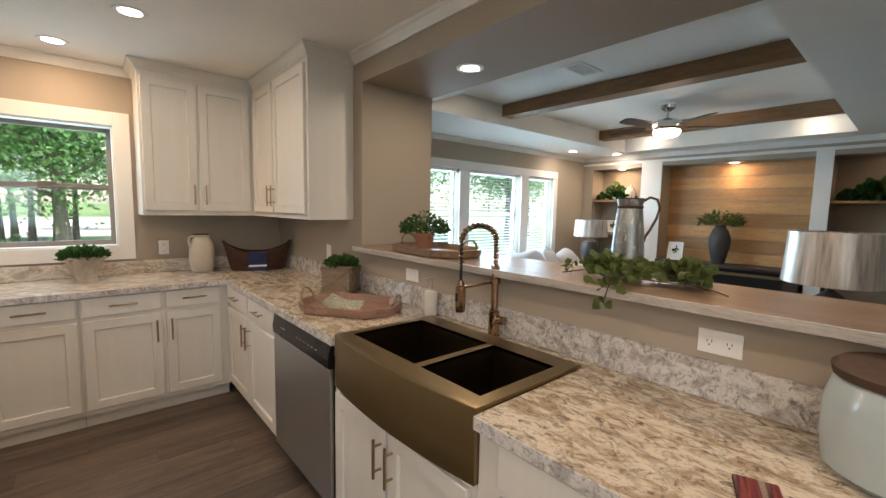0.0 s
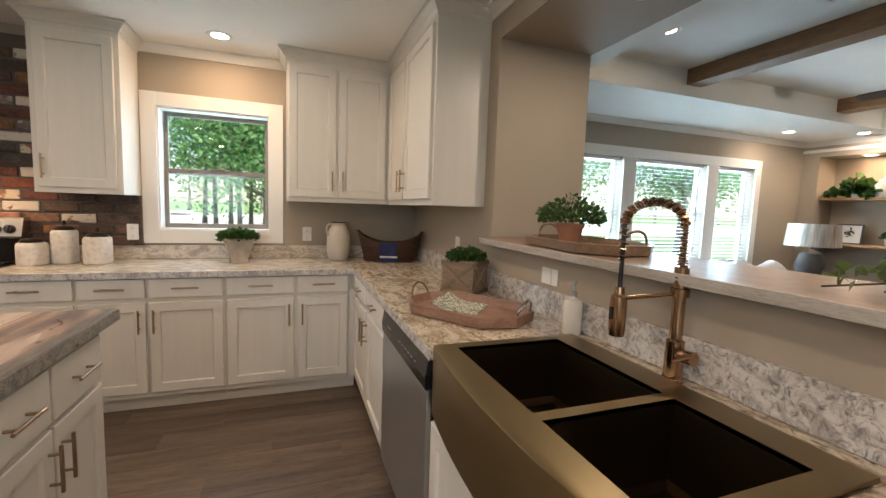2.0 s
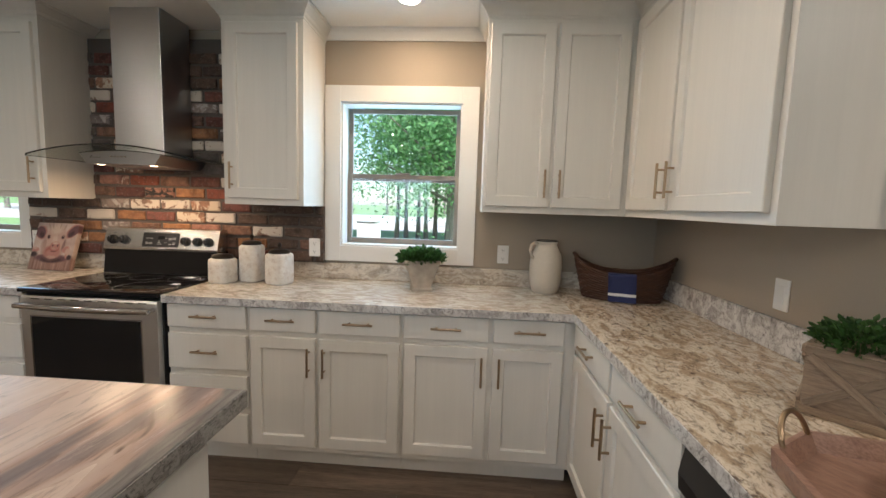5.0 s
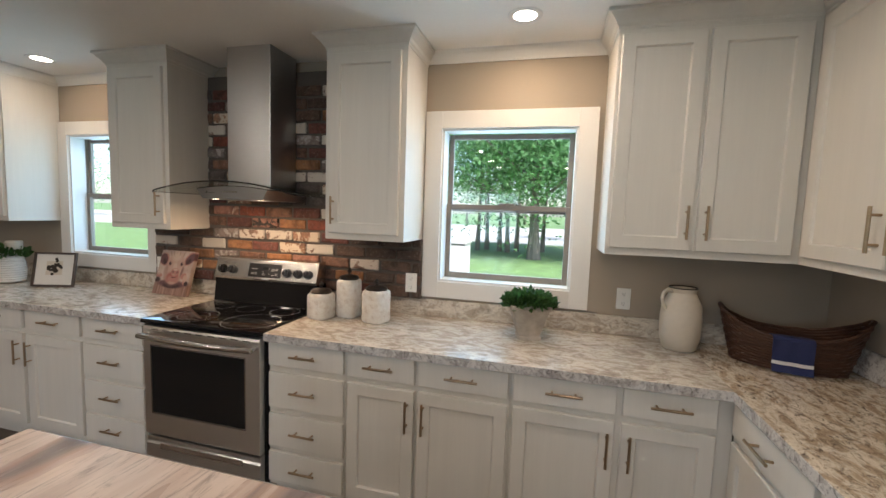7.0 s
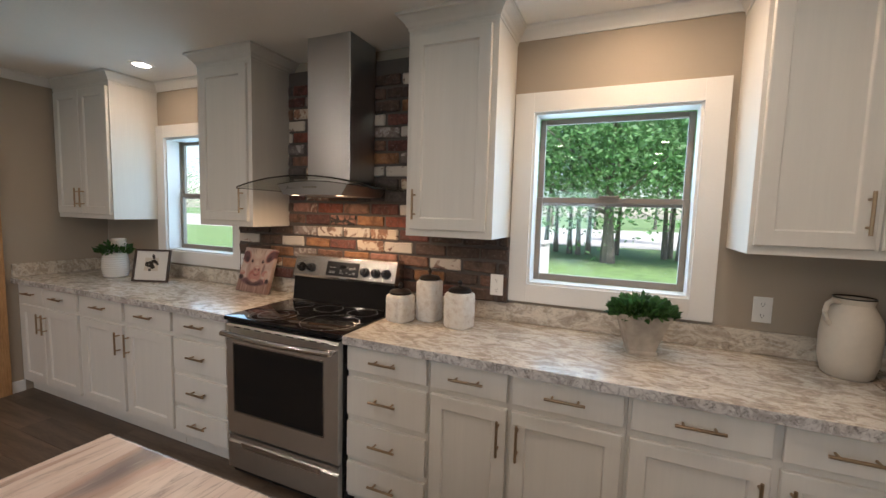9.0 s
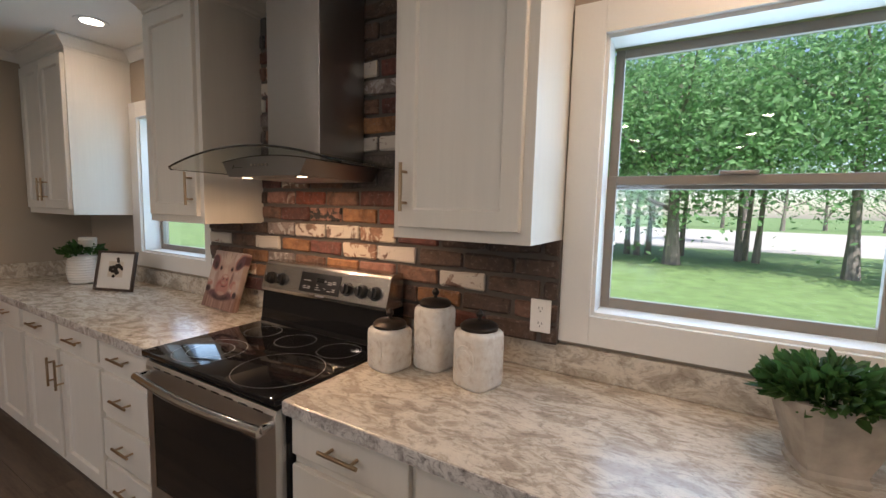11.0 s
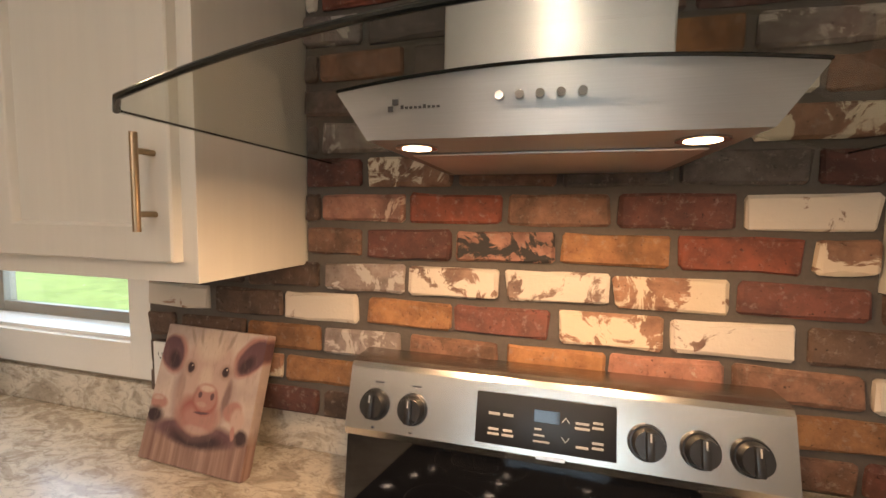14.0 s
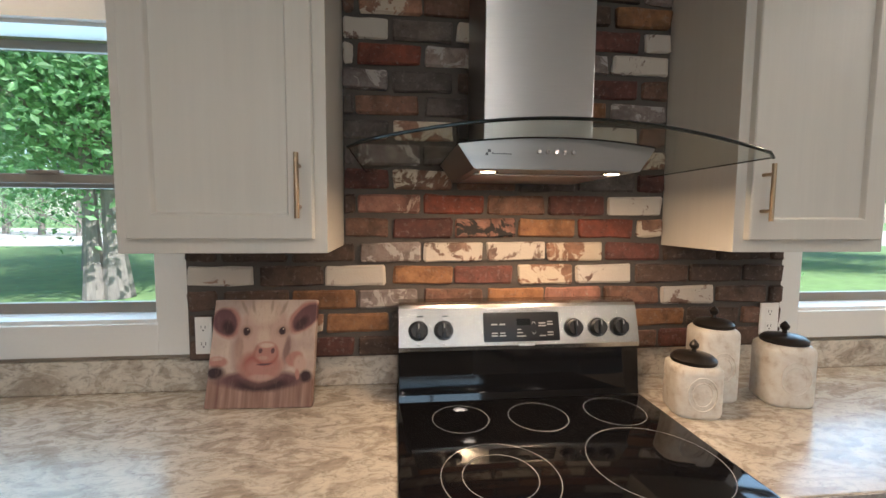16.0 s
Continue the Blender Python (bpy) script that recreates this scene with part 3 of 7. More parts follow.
# ---- windows ----
def casing(bm, x0, x1, z0, z1, y, w=0.10, t=0.022):
    box(bm, (x0 - w, y - t, z0 - w), (x0, y - 0.001, z1 + w), 0.002)
    box(bm, (x1, y - t, z0 - w), (x1 + w, y - 0.001, z1 + w), 0.002)
    box(bm, (x0, y - t, z1), (x1, y - 0.001, z1 + w), 0.002)
    box(bm, (x0, y - t, z0 - w), (x1, y - 0.001, z0), 0.002)


def kitchen_window(name, x0, x1, z0, z1, label):
    w = tagged(new(name), label, "window", "", "structure")
    y = WY + 0.10
    bm = bmesh.new()
    casing(bm, x0, x1, z0, z1, WY)
    part("window_casing", bm, M_TRIM, w, "flat white painted casing")
    bm = bmesh.new()
    t = 0.012
    box(bm, (x0, WY - 0.004, z0), (x0 + t, y, z1))
    box(bm, (x1 - t, WY - 0.004, z0), (x1, y, z1))
    box(bm, (x0 + t, WY - 0.004, z1 - t), (x1 - t, y, z1))
    box(bm, (x0 + t, WY - 0.004, z0), (x1 - t, y, z0 + t), 0.002)
    part("window_jamb", bm, M_TRIM, w, "white jamb liner")
    zm = 1.585
    a0, a1, b0, b1 = x0 + t, x1 - t, z0 + t, z1 - t
    for nm, lo, hi, yy in (("upper_sash", zm - 0.022, b1, y + 0.022), ("lower_sash", b0, zm + 0.022, y)):
        bm = bmesh.new()
        f = 0.030
        box(bm, (a0, yy, lo), (a0 + f, yy + 0.022, hi), 0.003)
        box(bm, (a1 - f, yy, lo), (a1, yy + 0.022, hi), 0.003)
        box(bm, (a0 + f, yy, hi - f), (a1 - f, yy + 0.022, hi), 0.003)
        box(bm, (a0 + f, yy, lo), (a1 - f, yy + 0.022, lo + f + 0.006), 0.003)
        s = part(nm, bm, M_WINFRAME, w, "taupe vinyl sash")
        g = part("pane", one_box((a0 + f - 0.004, yy + 0.009, lo + f), (a1 - f + 0.004, yy + 0.013, hi - f)), M_GLASS, s)
        g.visible_shadow = False
    bm = bmesh.new()
    box(bm, (-0.05 + (x0 + x1) / 2, y - 0.012, zm + 0.022), (0.05 + (x0 + x1) / 2, y + 0.01, zm + 0.034), 0.004)
    part("sash_lock", bm, M_WINFRAME, w)
    return w


kitchen_window("window_1", *WIN[0], "single-hung taupe window with wide white casing over the counter")
kitchen_window("window_2", *WIN[1], "single-hung taupe window with wide white casing beside the range")

w3 = tagged(new("window_3"), "triple living room window with white casing and raised blinds", "window", "", "structure")
bm = bmesh.new()
box(bm, (3.20, WY - 0.022, 2.00), (6.18, WY - 0.001, 2.11), 0.002)
box(bm, (3.20, WY - 0.022, 0.70), (6.18, WY - 0.001, 0.80), 0.002)
for a, b in ((3.20, 3.30), (3.96, 4.14), (5.24, 5.42), (6.08, 6.18)):
    box(bm, (a, WY - 0.022, 0.80), (b, WY - 0.001, 2.00), 0.002)
part("window_casing", bm, M_TRIM, w3)
for x0, x1, z0, z1 in LWIN:
    bm = bmesh.new()
    f, y = 0.035, WY + 0.09
    box(bm, (x0, y, z0), (x0 + f, y + 0.05, z1), 0.003)
    box(bm, (x1 - f, y, z0), (x1, y + 0.05, z1), 0.003)
    box(bm, (x0 + f, y, z1 - f), (x1 - f, y + 0.05, z1), 0.003)
    box(bm, (x0 + f, y, z0), (x1 - f, y + 0.05, z0 + f), 0.003)
    box(bm, (x0 + f, y, 1.38), (x1 - f, y + 0.05, 1.42), 0.003)
    fr = part("window_frame", bm, M_TRIM, w3)
    g = part("pane", one_box((x0 + f, y + 0.02, z0 + f), (x1 - f, y + 0.024, z1 - f)), M_GLASS, fr)
    g.visible_shadow = False


# unseen window added behind the walk, so that daylight falls on the range wall
w4 = tagged(new("window_added"), "unseen white-framed window added to light the range wall", "window", "", "structure")
x0, x1, z0, z1 = SWIN
bm = bmesh.new()
for a, b in ((x0, x0 + 0.05), (-1.325, -1.275), (x1 - 0.05, x1)):
    box(bm, (a, REAR - 0.09, z0), (b, REAR - 0.03, z1), 0.003)
for a, b in ((z0, z0 + 0.05), (z1 - 0.05, z1)):
    for c, d in ((x0 + 0.05, -1.325), (-1.275, x1 - 0.05)):
        box(bm, (c, REAR - 0.09, a), (d, REAR - 0.03, b), 0.003)
fr = part("window_frame", bm, M_TRIM, w4)
for c, d in ((x0 + 0.05, -1.325), (-1.275, x1 - 0.05)):
    g = part("pane", one_box((c, REAR - 0.064, z0 + 0.05), (d, REAR - 0.06, z1 - 0.05)), M_GLASS, fr)
    g.visible_shadow = False


# ---- outside ----
structure("ground", one_box((-400, WY + 0.16, -0.9), (400, 900, -0.6)), M_GRASS, "sunlit mown lawn under scattered shade trees")
structure("ground_house", one_box((-400, -400, -0.9), (400, WY + 0.155, -0.6)), M_GRASS, "grass round the house")
# wide pale strip whose colour carries the glare of the bright distance
structure("road", one_box((-300, 33, -0.62), (300, 74, -0.585)), M_ROAD, "pale far ground beyond the lawn, its glare put into the colour")


def tree(name, x, y, h, r, spread, seed, leaves=1500, low=0.32, label="broad shade tree with a light green summer crown"):
    rnd = random.Random(seed)
    t = thing(name, pose(x, y, -0.6), label, "tree", "trees on the lawn")
    bm = bmesh.new()
    lean = rnd.uniform(-0.03, 0.03)
    trunk = [(lean * h * k / 6, 0.02 * math.sin(k + seed), h * 0.8 * k / 6) for k in range(7)]
    tube(bm, trunk, [r * (1.35 if k == 0 else 1.0 - 0.13 * k) for k in range(7)], 9)
    tips = []
    for k in range(9):
        z0 = h * (low + 0.45 * k / 9)
        a = 2.4 * k + seed
        ln = spread * rnd.uniform(0.65, 1.0) * (1.0 - 0.35 * k / 9)
        p0 = Vector((lean * z0, 0, z0))
        pts = [p0 + Vector((math.cos(a) * ln * s, math.sin(a) * ln * s, ln * (0.45 * s + 0.1 * s * s))) for s in (0, 0.33, 0.66, 1.0)]
        tube(bm, pts, [r * 0.42, r * 0.3, r * 0.18, r * 0.06], 6)
        tips += pts[1:]
    part("trunk", bm, M_BARK, t, smooth=True)
    verts, faces = [], []
    for k in range(leaves):
        c = tips[rnd.randrange(len(tips))] + Vector((rnd.gauss(0, 1), rnd.gauss(0, 1), rnd.gauss(0.15, 0.8))) * spread * 0.27
        s = rnd.uniform(0.05, 0.105) * spread / 3.2
        u = Vector((rnd.gauss(0, 1), rnd.gauss(0, 1), rnd.gauss(0, 0.7))).normalized()
        w = u.cross(Vector((rnd.gauss(0, 1), rnd.gauss(0, 1), rnd.gauss(0, 1)))).normalized()
        n = len(verts)
        verts += [c - u * s, c + w * s * 0.5, c + u * s, c - w * s * 0.5 + u.cross(w) * s * 0.3]
        faces.append((n, n + 1, n + 2, n + 3))
    me = bpy.data.meshes.new("crown")
    me.from_pydata(verts, [], faces)
    me.materials.append(M_FOL)
    crown_ob = new("crown", me)
    crown_ob.parent = t
    return t


TREES = [(-0.5, 22.5, 10.5, 0.27, 5.0, 0.21), (4.9, 22, 10, 0.2, 3.8, 0.32), (7.6, 27, 11, 0.2, 3.8, 0.32), (3.4, 38, 12, 0.18, 3.4, 0.32),
         (-9.3, 13.9, 9.0, 0.20, 4.0, 0.32), (-8.9, 14.1, 9.5, 0.27, 4.0, 0.34), (-13.5, 20, 10, 0.24, 4.4, 0.32), (-18, 27, 11, 0.25, 4.5, 0.32),
         (11, 18, 9, 0.22, 4.2, 0.32), (15, 24, 10, 0.22, 4.2, 0.32), (20, 17, 9, 0.24, 4.4, 0.32), (27, 21, 10, 0.24, 4.6, 0.32)]
# slim trunks standing close together in front of the pale far ground
TREES += [(x, y, h, 0.125, 2.9, 0.30) for x, y, h in ((-3.9, 26, 12), (-3.45, 26.8, 11), (-2.6, 26, 12), (-2.1, 25.6, 11.5), (-1.65, 26.4, 12), (-0.2, 27, 11), (2.1, 26, 12), (2.4, 26.8, 11), (2.72, 25.7, 12))]
for k, (x, y, h, r, s, low) in enumerate(TREES):
    tree("shade_tree", x, y, h, r, s, k + 3, 15000 if y < 25 else 6000, low)
for k in range(9):
    tree("woodland_tree", -22 - 5.5 * k, 50 + 3 * math.sin(k * 2.1), 14 + 2 * math.cos(k * 1.7), 0.24, 5.2, k + 90, 2600, 0.06, "tree at the dark edge of the wood")
box_out = thing("utility_cabinet", pose(-0.77, 6.6, -0.6), "white metal utility cabinet standing on the lawn", "utility cabinet")
part("body", one_box((-0.11, -0.16, 0.0), (0.11, 0.16, 1.80), 0.008), M_TRIM, box_out)
part("cap", one_box((-0.125, -0.175, 1.801), (0.125, 0.175, 1.83), 0.006), M_TRIM, box_out)
part("door", one_box((-0.09, -0.168, 0.25), (0.09, -0.161, 1.70), 0.002), M_TRIM, box_out)
rnd = random.Random(5)
for k in range(26):
    tree("far_tree", -92 + k * 7.4 + rnd.uniform(-2, 2), 84 + rnd.uniform(-4, 12), rnd.uniform(14, 19), 0.25, rnd.uniform(5.5, 7.5), k + 40, 1800, 0.12, "distant tree at the edge of the lawn")

# ---- cabinets ----
def bar_handle(parent, x, y, z, length, upright, material=None):
    """A round bar pull on two posts, standing off the face at y."""
    bm = bmesh.new()
    d = Vector((0, 0, 1)) if upright else Vector((1, 0, 0))
    c = Vector((x, y - 0.032, z))
    cyl(bm, c - d * length / 2, c + d * length / 2, 0.0058, seg=12)
    for s in (-1, 1):
        p = c + d * s * length * 0.32
        cyl(bm, p, p + Vector((0, 0.032, 0)), 0.0048, seg=10)
    return part("handle", bm, material or M_BRASS, parent, "champagne bronze bar handle", True)


def shaker(x0, x1, z0, z1, y=0.0, t=0.02, stile=0.058, recess=0.012):
    """A framed door in one piece: stiles and rails round a sunk flat panel."""
    bm = bmesh.new()
    xs, zs = (x0, x0 + stile, x1 - stile, x1), (z0, z0 + stile, z1 - stile, z1)
    f, e, r = y - t, 0.003, y - t + recess

    def ring(inset, yy):
        return [bm.verts.new(c) for c in ((x0 + inset, yy, z0 + inset), (x1 - inset, yy, z0 + inset), (x1 - inset, yy, z1 - inset), (x0 + inset, yy, z1 - inset))]

    rings = [ring(0, y), ring(0, f + e), ring(e, f), ring(stile - 0.002, f), ring(stile, f + 0.002), ring(stile + 0.004, r)]
    for p, q in zip(rings, rings[1:]):
        for k in range(4):
            bm.faces.new((p[k], p[(k + 1) % 4], q[(k + 1) % 4], q[k]))
    bm.faces.new(rings[0][::-1])
    bm.faces.new(rings[-1])
    bmesh.ops.recalc_face_normals(bm, faces=bm.faces)
    return bm


def slab(x0, x1, z0, z1, y=0.0, t=0.02):
    return one_box((x0, y - t, z0), (x1, y, z1), 0.004)


LZ = [(0.745, 0.866), (0.13, 0.715)]
STACK = [(0.745, 0.866), (0.525, 0.712), (0.315, 0.492), (0.125, 0.285)]


def base_unit(m, width, cells, label, depth=0.60, drawers=True, doors=True, group="base cabinets", low=LZ[1], top=0.872, high=LZ[0]):
    """A floor cabinet, its face at local y = 0. cells: (from, to, side of the pull: l, r or stack)."""
    t = thing("base_cabinet", m, label, "cabinet", group)
    bm = bmesh.new()
    box(bm, (0, 0, 0.095), (width, depth, top), 0.0015)
    body = part("body", bm, M_CAB, t)
    part("toe_kick", one_box((0.001, 0.055, 0.0), (width - 0.001, 0.075, 0.094)), M_CAB, t, "white recessed toe board")
    for a, b, side in cells:
        mid = (a + b) / 2
        if side == "stack":
            for z0, z1 in STACK:
                d = part("drawer", slab(a, b, z0, z1), M_CAB, t)
                bar_handle(d, mid, -0.02, (z0 + z1) / 2 + 0.005, 0.14, False)
            continue
        if drawers:
            d = part("drawer", slab(a, b, *high), M_CAB, t)
            bar_handle(d, mid, -0.02, sum(high) / 2 + 0.004, 0.15, False)
        if doors:
            d = part("door", shaker(a, b, *low), M_CAB, t)
            bar_handle(d, a + 0.03 if side == "l" else b - 0.03, -0.02, low[1] - 0.115, 0.15, True)
    return t


CAB_CROWN = [(0.004, 0.0), (0.004, 0.012), (0.012, 0.020), (0.018, 0.032), (0.046, 0.062), (0.055, 0.065), (0.055, 0.079), (-0.02, 0.079), (-0.02, 0)]


def crown_ring(x0, x1, y, back, z, left=True, right=True):
    """The flared moulding round a wall cabinet's top, mitred at its corners."""
    bm = bmesh.new()
    rows = []
    for o, h in CAB_CROWN:
        xl, xr = x0 - (o if left else 0), x1 + (o if right else 0)
        pts = []
        if left:
            pts.append((xl, back))
        pts += [(xl, y - o), (xr, y - o)]
        if right:
            pts.append((xr, back))
        rows.append([bm.verts.new((px, py, z + h)) for px, py in pts])
    for a, b in zip(rows, rows[1:] + rows[:1]):
        for k in range(len(a) - 1):
            bm.faces.new((a[k], a[k + 1], b[k + 1], b[k]))
    bm.faces.new([r[0] for r in rows])
    bm.faces.new([r[-1] for r in rows][::-1])
    bmesh.ops.recalc_face_normals(bm, faces=bm.faces)
    return bm


UB, UT = 1.385, 2.40


def wall_unit(m, width, cells, label, depth=0.348, left=True, right=True, x_crown=None, top=True):
    t = thing("wall_cabinet", m, label, "cabinet", "wall cabinets")
    bm = bmesh.new()
    box(bm, (0, 0, UB), (width, depth, UT + 0.02), 0.0015)
    part("body", bm, M_CAB, t)
    if top:
        a, b = x_crown or (0, width)
        part("crown", crown_ring(a, b, 0.0, depth, UT, left, right), M_CAB, t)
    for a, b, side in cells:
        d = part("door", shaker(a, b, UB + 0.035, 2.375), M_CAB, t)
        bar_handle(d, a + 0.03 if side == "l" else b - 0.03, -0.02, UB + 0.16, 0.15, True)
    return t


FY, FX = 3.655, 1.00  # faces of the two runs of base cabinets
SINKTURN = -90
# range wall, towards the corner
base_unit(pose(-1.10, FY, 0), 0.437, [(0.006, 0.427, "stack")], "white four-drawer base cabinet beside the range")
base_unit(pose(-0.662, FY, 0), 0.797, [(0.010, 0.352, "r"), (0.372, 0.785, "l")], "white two-door base cabinet under the window")
base_unit(pose(0.136, FY, 0), 0.86, [(0.012, 0.430, "r"), (0.456, 0.80, "l")], "white two-door base cabinet beside the corner")
# range wall, towards the end wall
base_unit(pose(-2.378, FY, 0), 0.505, [(0.012, 0.46, "stack")], "white four-drawer base cabinet by the range and pig picture")
base_unit(pose(-3.36, FY, 0), 0.98, [(0.03, 0.49, "r"), (0.53, 0.97, "l")], "white two-door base cabinet under the far window")
base_unit(pose(-4.228, FY, 0), 0.866, [(0.07, 0.395, "r"), (0.405, 0.835, "l")], "white two-door base cabinet at the end wall")
# sink run
base_unit(pose(FX, 3.652, 0, 0, 0, SINKTURN), 1.05, [(0.03, 0.53, "r"), (0.555, 1.045, "l")], "white two-door base cabinet in the corner beside the dishwasher", 0.60)
base_unit(pose(FX, 1.87, 0, 0, 0, SINKTURN), 0.876, [(0.03, 0.43, "r"), (0.445, 0.85, "l")], "white sink base cabinet with two doors below the apron", 0.60, False, True, low=(0.13, 0.675), top=0.695)
base_unit(pose(FX, 0.9925, 0, 0, 0, SINKTURN), 1.077, [(0.085, 0.565, "r"), (0.587, 1.062, "l")], "white two-door base cabinet past the sink", 0.60)
# wall cabinets
UY = 3.94
wall_unit(pose(-4.228, UY, 0), 0.75, [(0.03, 0.37, "r"), (0.38, 0.735, "l")], "white two-door wall cabinet at the end wall", left=False)
wall_unit(pose(-2.515, UY, 0), 0.478, [(0.03, 0.448, "r")], "white single-door wall cabinet beside the range hood")
wall_unit(pose(-0.956, UY, 0), 0.465, [(0.03, 0.435, "l")], "white single-door wall cabinet between hood and window")
wall_unit(pose(0.515, UY, 0), 0.775, [(0.016, 0.357, "r"), (0.374, 0.738, "l")], "white two-door wall cabinet in the corner", right=False)
wall_unit(pose(1.292, WY, 0, 0, 0, SINKTURN), 1.46, [(0.385, 0.838, "r"), (0.862, 1.43, "l")], "white two-door wall cabinet beside the pass-through", 0.318, left=False, x_crown=(0.325, 1.46))

# worktops
bm = bmesh.new()
box(bm, (-1.108, 3.615, 0.875), (0.975, WY, 0.915), 0.004)
top_a = tagged(part("worktop", bm, M_TOP), "stone-look laminate worktop between range and corner, streaked grey and brown", "worktop")
top_b = tagged(part("worktop", one_box((LEFT + 0.001, 3.615, 0.875), (-1.868, WY, 0.915), 0.004), M_TOP), "stone-look laminate worktop by the end wall, streaked grey and brown", "worktop")
for top, a, b in ((top_a, -1.107, 0.9715), (top_b, LEFT + 0.002, -1.869)):
    part("edge_strip", one_box((a, 3.6115, 0.8745), (b, 3.6148, 0.9135), 0.0015), M_SPLASH, top, "grey stone-look front edge strip")
bm = bmesh.new()
box(bm, (0.9755, 1.852, 0.875), (PX0, WY, 0.915), 0.004)
box(bm, (1.50, 0.992, 0.875), (PX0, 1.852, 0.915), 0.0)
box(bm, (0.9755, -0.085, 0.875), (PX0, 0.992, 0.915), 0.004)
sinktop = tagged(part("worktop", bm, M_TOP_SIDE), "stone-look laminate sink worktop in brown and cream", "worktop")
for a, b in ((1.852, 3.615), (-0.085, 0.992)):
    part("edge_strip", one_box((0.9715, a, 0.8745), (0.9752, b, 0.9135), 0.0015), M_SPLASH, sinktop, "grey stone-look front edge strip")
for a, b, nm in (((-1.108, WY - 0.02, 0.916), (1.59, WY - 0.001, 1.02), M_TOP), ((LEFT + 0.02, WY - 0.02, 0.916), (-1.868, WY - 0.001, 1.02), M_TOP), ((LEFT + 0.001, 3.62, 0.916), (LEFT + 0.019, WY - 0.001, 1.02), M_TOP), ((PX0 - 0.02, -0.085, 0.916), (PX0 - 0.001, WY - 0.02, 1.035), M_SPLASH)):
    structure("trim_backsplash", one_box(a, b, 0.003), nm, "low stone-look laminate upstand behind the worktop")

# island
IX0, IX1, IY0, IY1 = -1.116, -0.12, 0.75, 2.65
isl = tagged(part("island_top", one_box((IX0, IY0, 0.865), (IX1, IY1, 0.912), 0.006), M_ISL), "island worktop in petrified-wood laminate, pink, grey and white streaks", "worktop")
for a, b in (((IX1 + 0.0004, IY0, 0.864), (IX1 + 0.0035, IY1 + 0.0035, 0.9095)), ((IX0, IY1 + 0.0004, 0.864), (IX1, IY1 + 0.0035, 0.9095)), ((IX0 - 0.0035, IY0, 0.864), (IX0 - 0.0004, IY1 + 0.0035, 0.9095))):
    part("edge_strip", one_box(a, b, 0.001), M_ISL_EDGE, isl, "slate-grey flecked edge strip")
for y0, w, cells in ((1.797, 0.728, [(0.016, 0.360, "r"), (0.376, 0.716, "l")]), (1.067, 0.728, [(0.016, 0.360, "r"), (0.376, 0.716, "l")]), (0.812, 0.253, [(0.014, 0.240, "r")])):
    base_unit(pose(IX1 - 0.035, y0, 0, 0, 0, 90), w, cells, "white island base cabinet with drawers over doors", 0.45, group="island cabinets", low=(0.13, 0.652), top=0.862, high=(0.672, 0.843))
structure("trim_island_panel", one_box((IX0 + 0.06, IY0 + 0.06, 0.0), (IX0 + 0.50, IY1 - 0.125, 0.862)), M_CAB, "white panel forming the back of the island")

# ---- brick panel on the range wall ----
brick_wall = tagged(new("wall_brick"), "reclaimed brick veneer in reds, browns and whitewash behind the range", "wall", "", "structure")
bm = bmesh.new()
box(bm, (-2.514, WY - 0.042, 1.021), (-0.4855, WY - 0.001, 1.384))
box(bm, (-2.036, WY - 0.042, 1.3842), (-0.957, WY - 0.001, 2.405))
part("mortar", bm, M_MORTAR, brick_wall, "rough grey mortar bed")
ROWS_OF_BRICK = {-4: "BBRBbbbbRBB", -3: "BcoGbbboBb", -2: "BBogbopbwBB", -1: "wBwoRcwBBB", 0: "BBBgwwcRBBB", 1: "BBbRkorcBB", 2: "BBBprbRwBBB", 3: "BBRcbGGRBB",
                 4: "BBGgGGGcBBB", 5: "BBGcGwwbBB", 6: "BBGbGGogBBB", 7: "BBgGBbRbBB", 8: "BBwrgBgwBBB", 9: "BBwGwwRwBB", 10: "BBbcbBBoBBB", 11: "BBRgbBBgwB", 12: "BBGRbBBwbBB"}
BRICK_MESH = {}
rnd = random.Random(21)


def brick(x0, x1, z0, z1, code):
    w, h, kind = round(x1 - x0, 3), round(z1 - z0, 3), rnd.randrange(4)
    key = (w, h, kind, code)
    if key not in BRICK_MESH:
        bm = one_box((0, -0.013, 0), (w, 0.012, h), 0.0)
        for v in bm.verts:
            v.co.x += rnd.uniform(-0.0045, 0.0045)
            v.co.z += rnd.uniform(-0.0035, 0.0035)
            v.co.y += rnd.uniform(-0.002, 0.002)
        bmesh.ops.bevel(bm, geom=list(bm.edges), offset=0.0055, segments=1, affect="EDGES")
        bmesh.ops.subdivide_edges(bm, edges=[e for e in bm.edges if e.calc_length() > w * 0.7 and max(v.co.y for v in e.verts) < 0], cuts=2)
        for v in bm.verts:
            v.co.x += rnd.uniform(-0.0022, 0.0022)
            v.co.z += rnd.uniform(-0.0026, 0.0026)
            v.co.y += rnd.uniform(-0.0012, 0.0012)
        me = bpy.data.meshes.new("brick")
        bm.to_mesh(me)
        bm.free()
        me.materials.append(BRICKS[code])
        BRICK_MESH[key] = me
    ob = new("brick", BRICK_MESH[key])
    ob.location = (x0, WY - 0.042 + rnd.uniform(-0.003, 0.003), z0)
    ob.parent = brick_wall


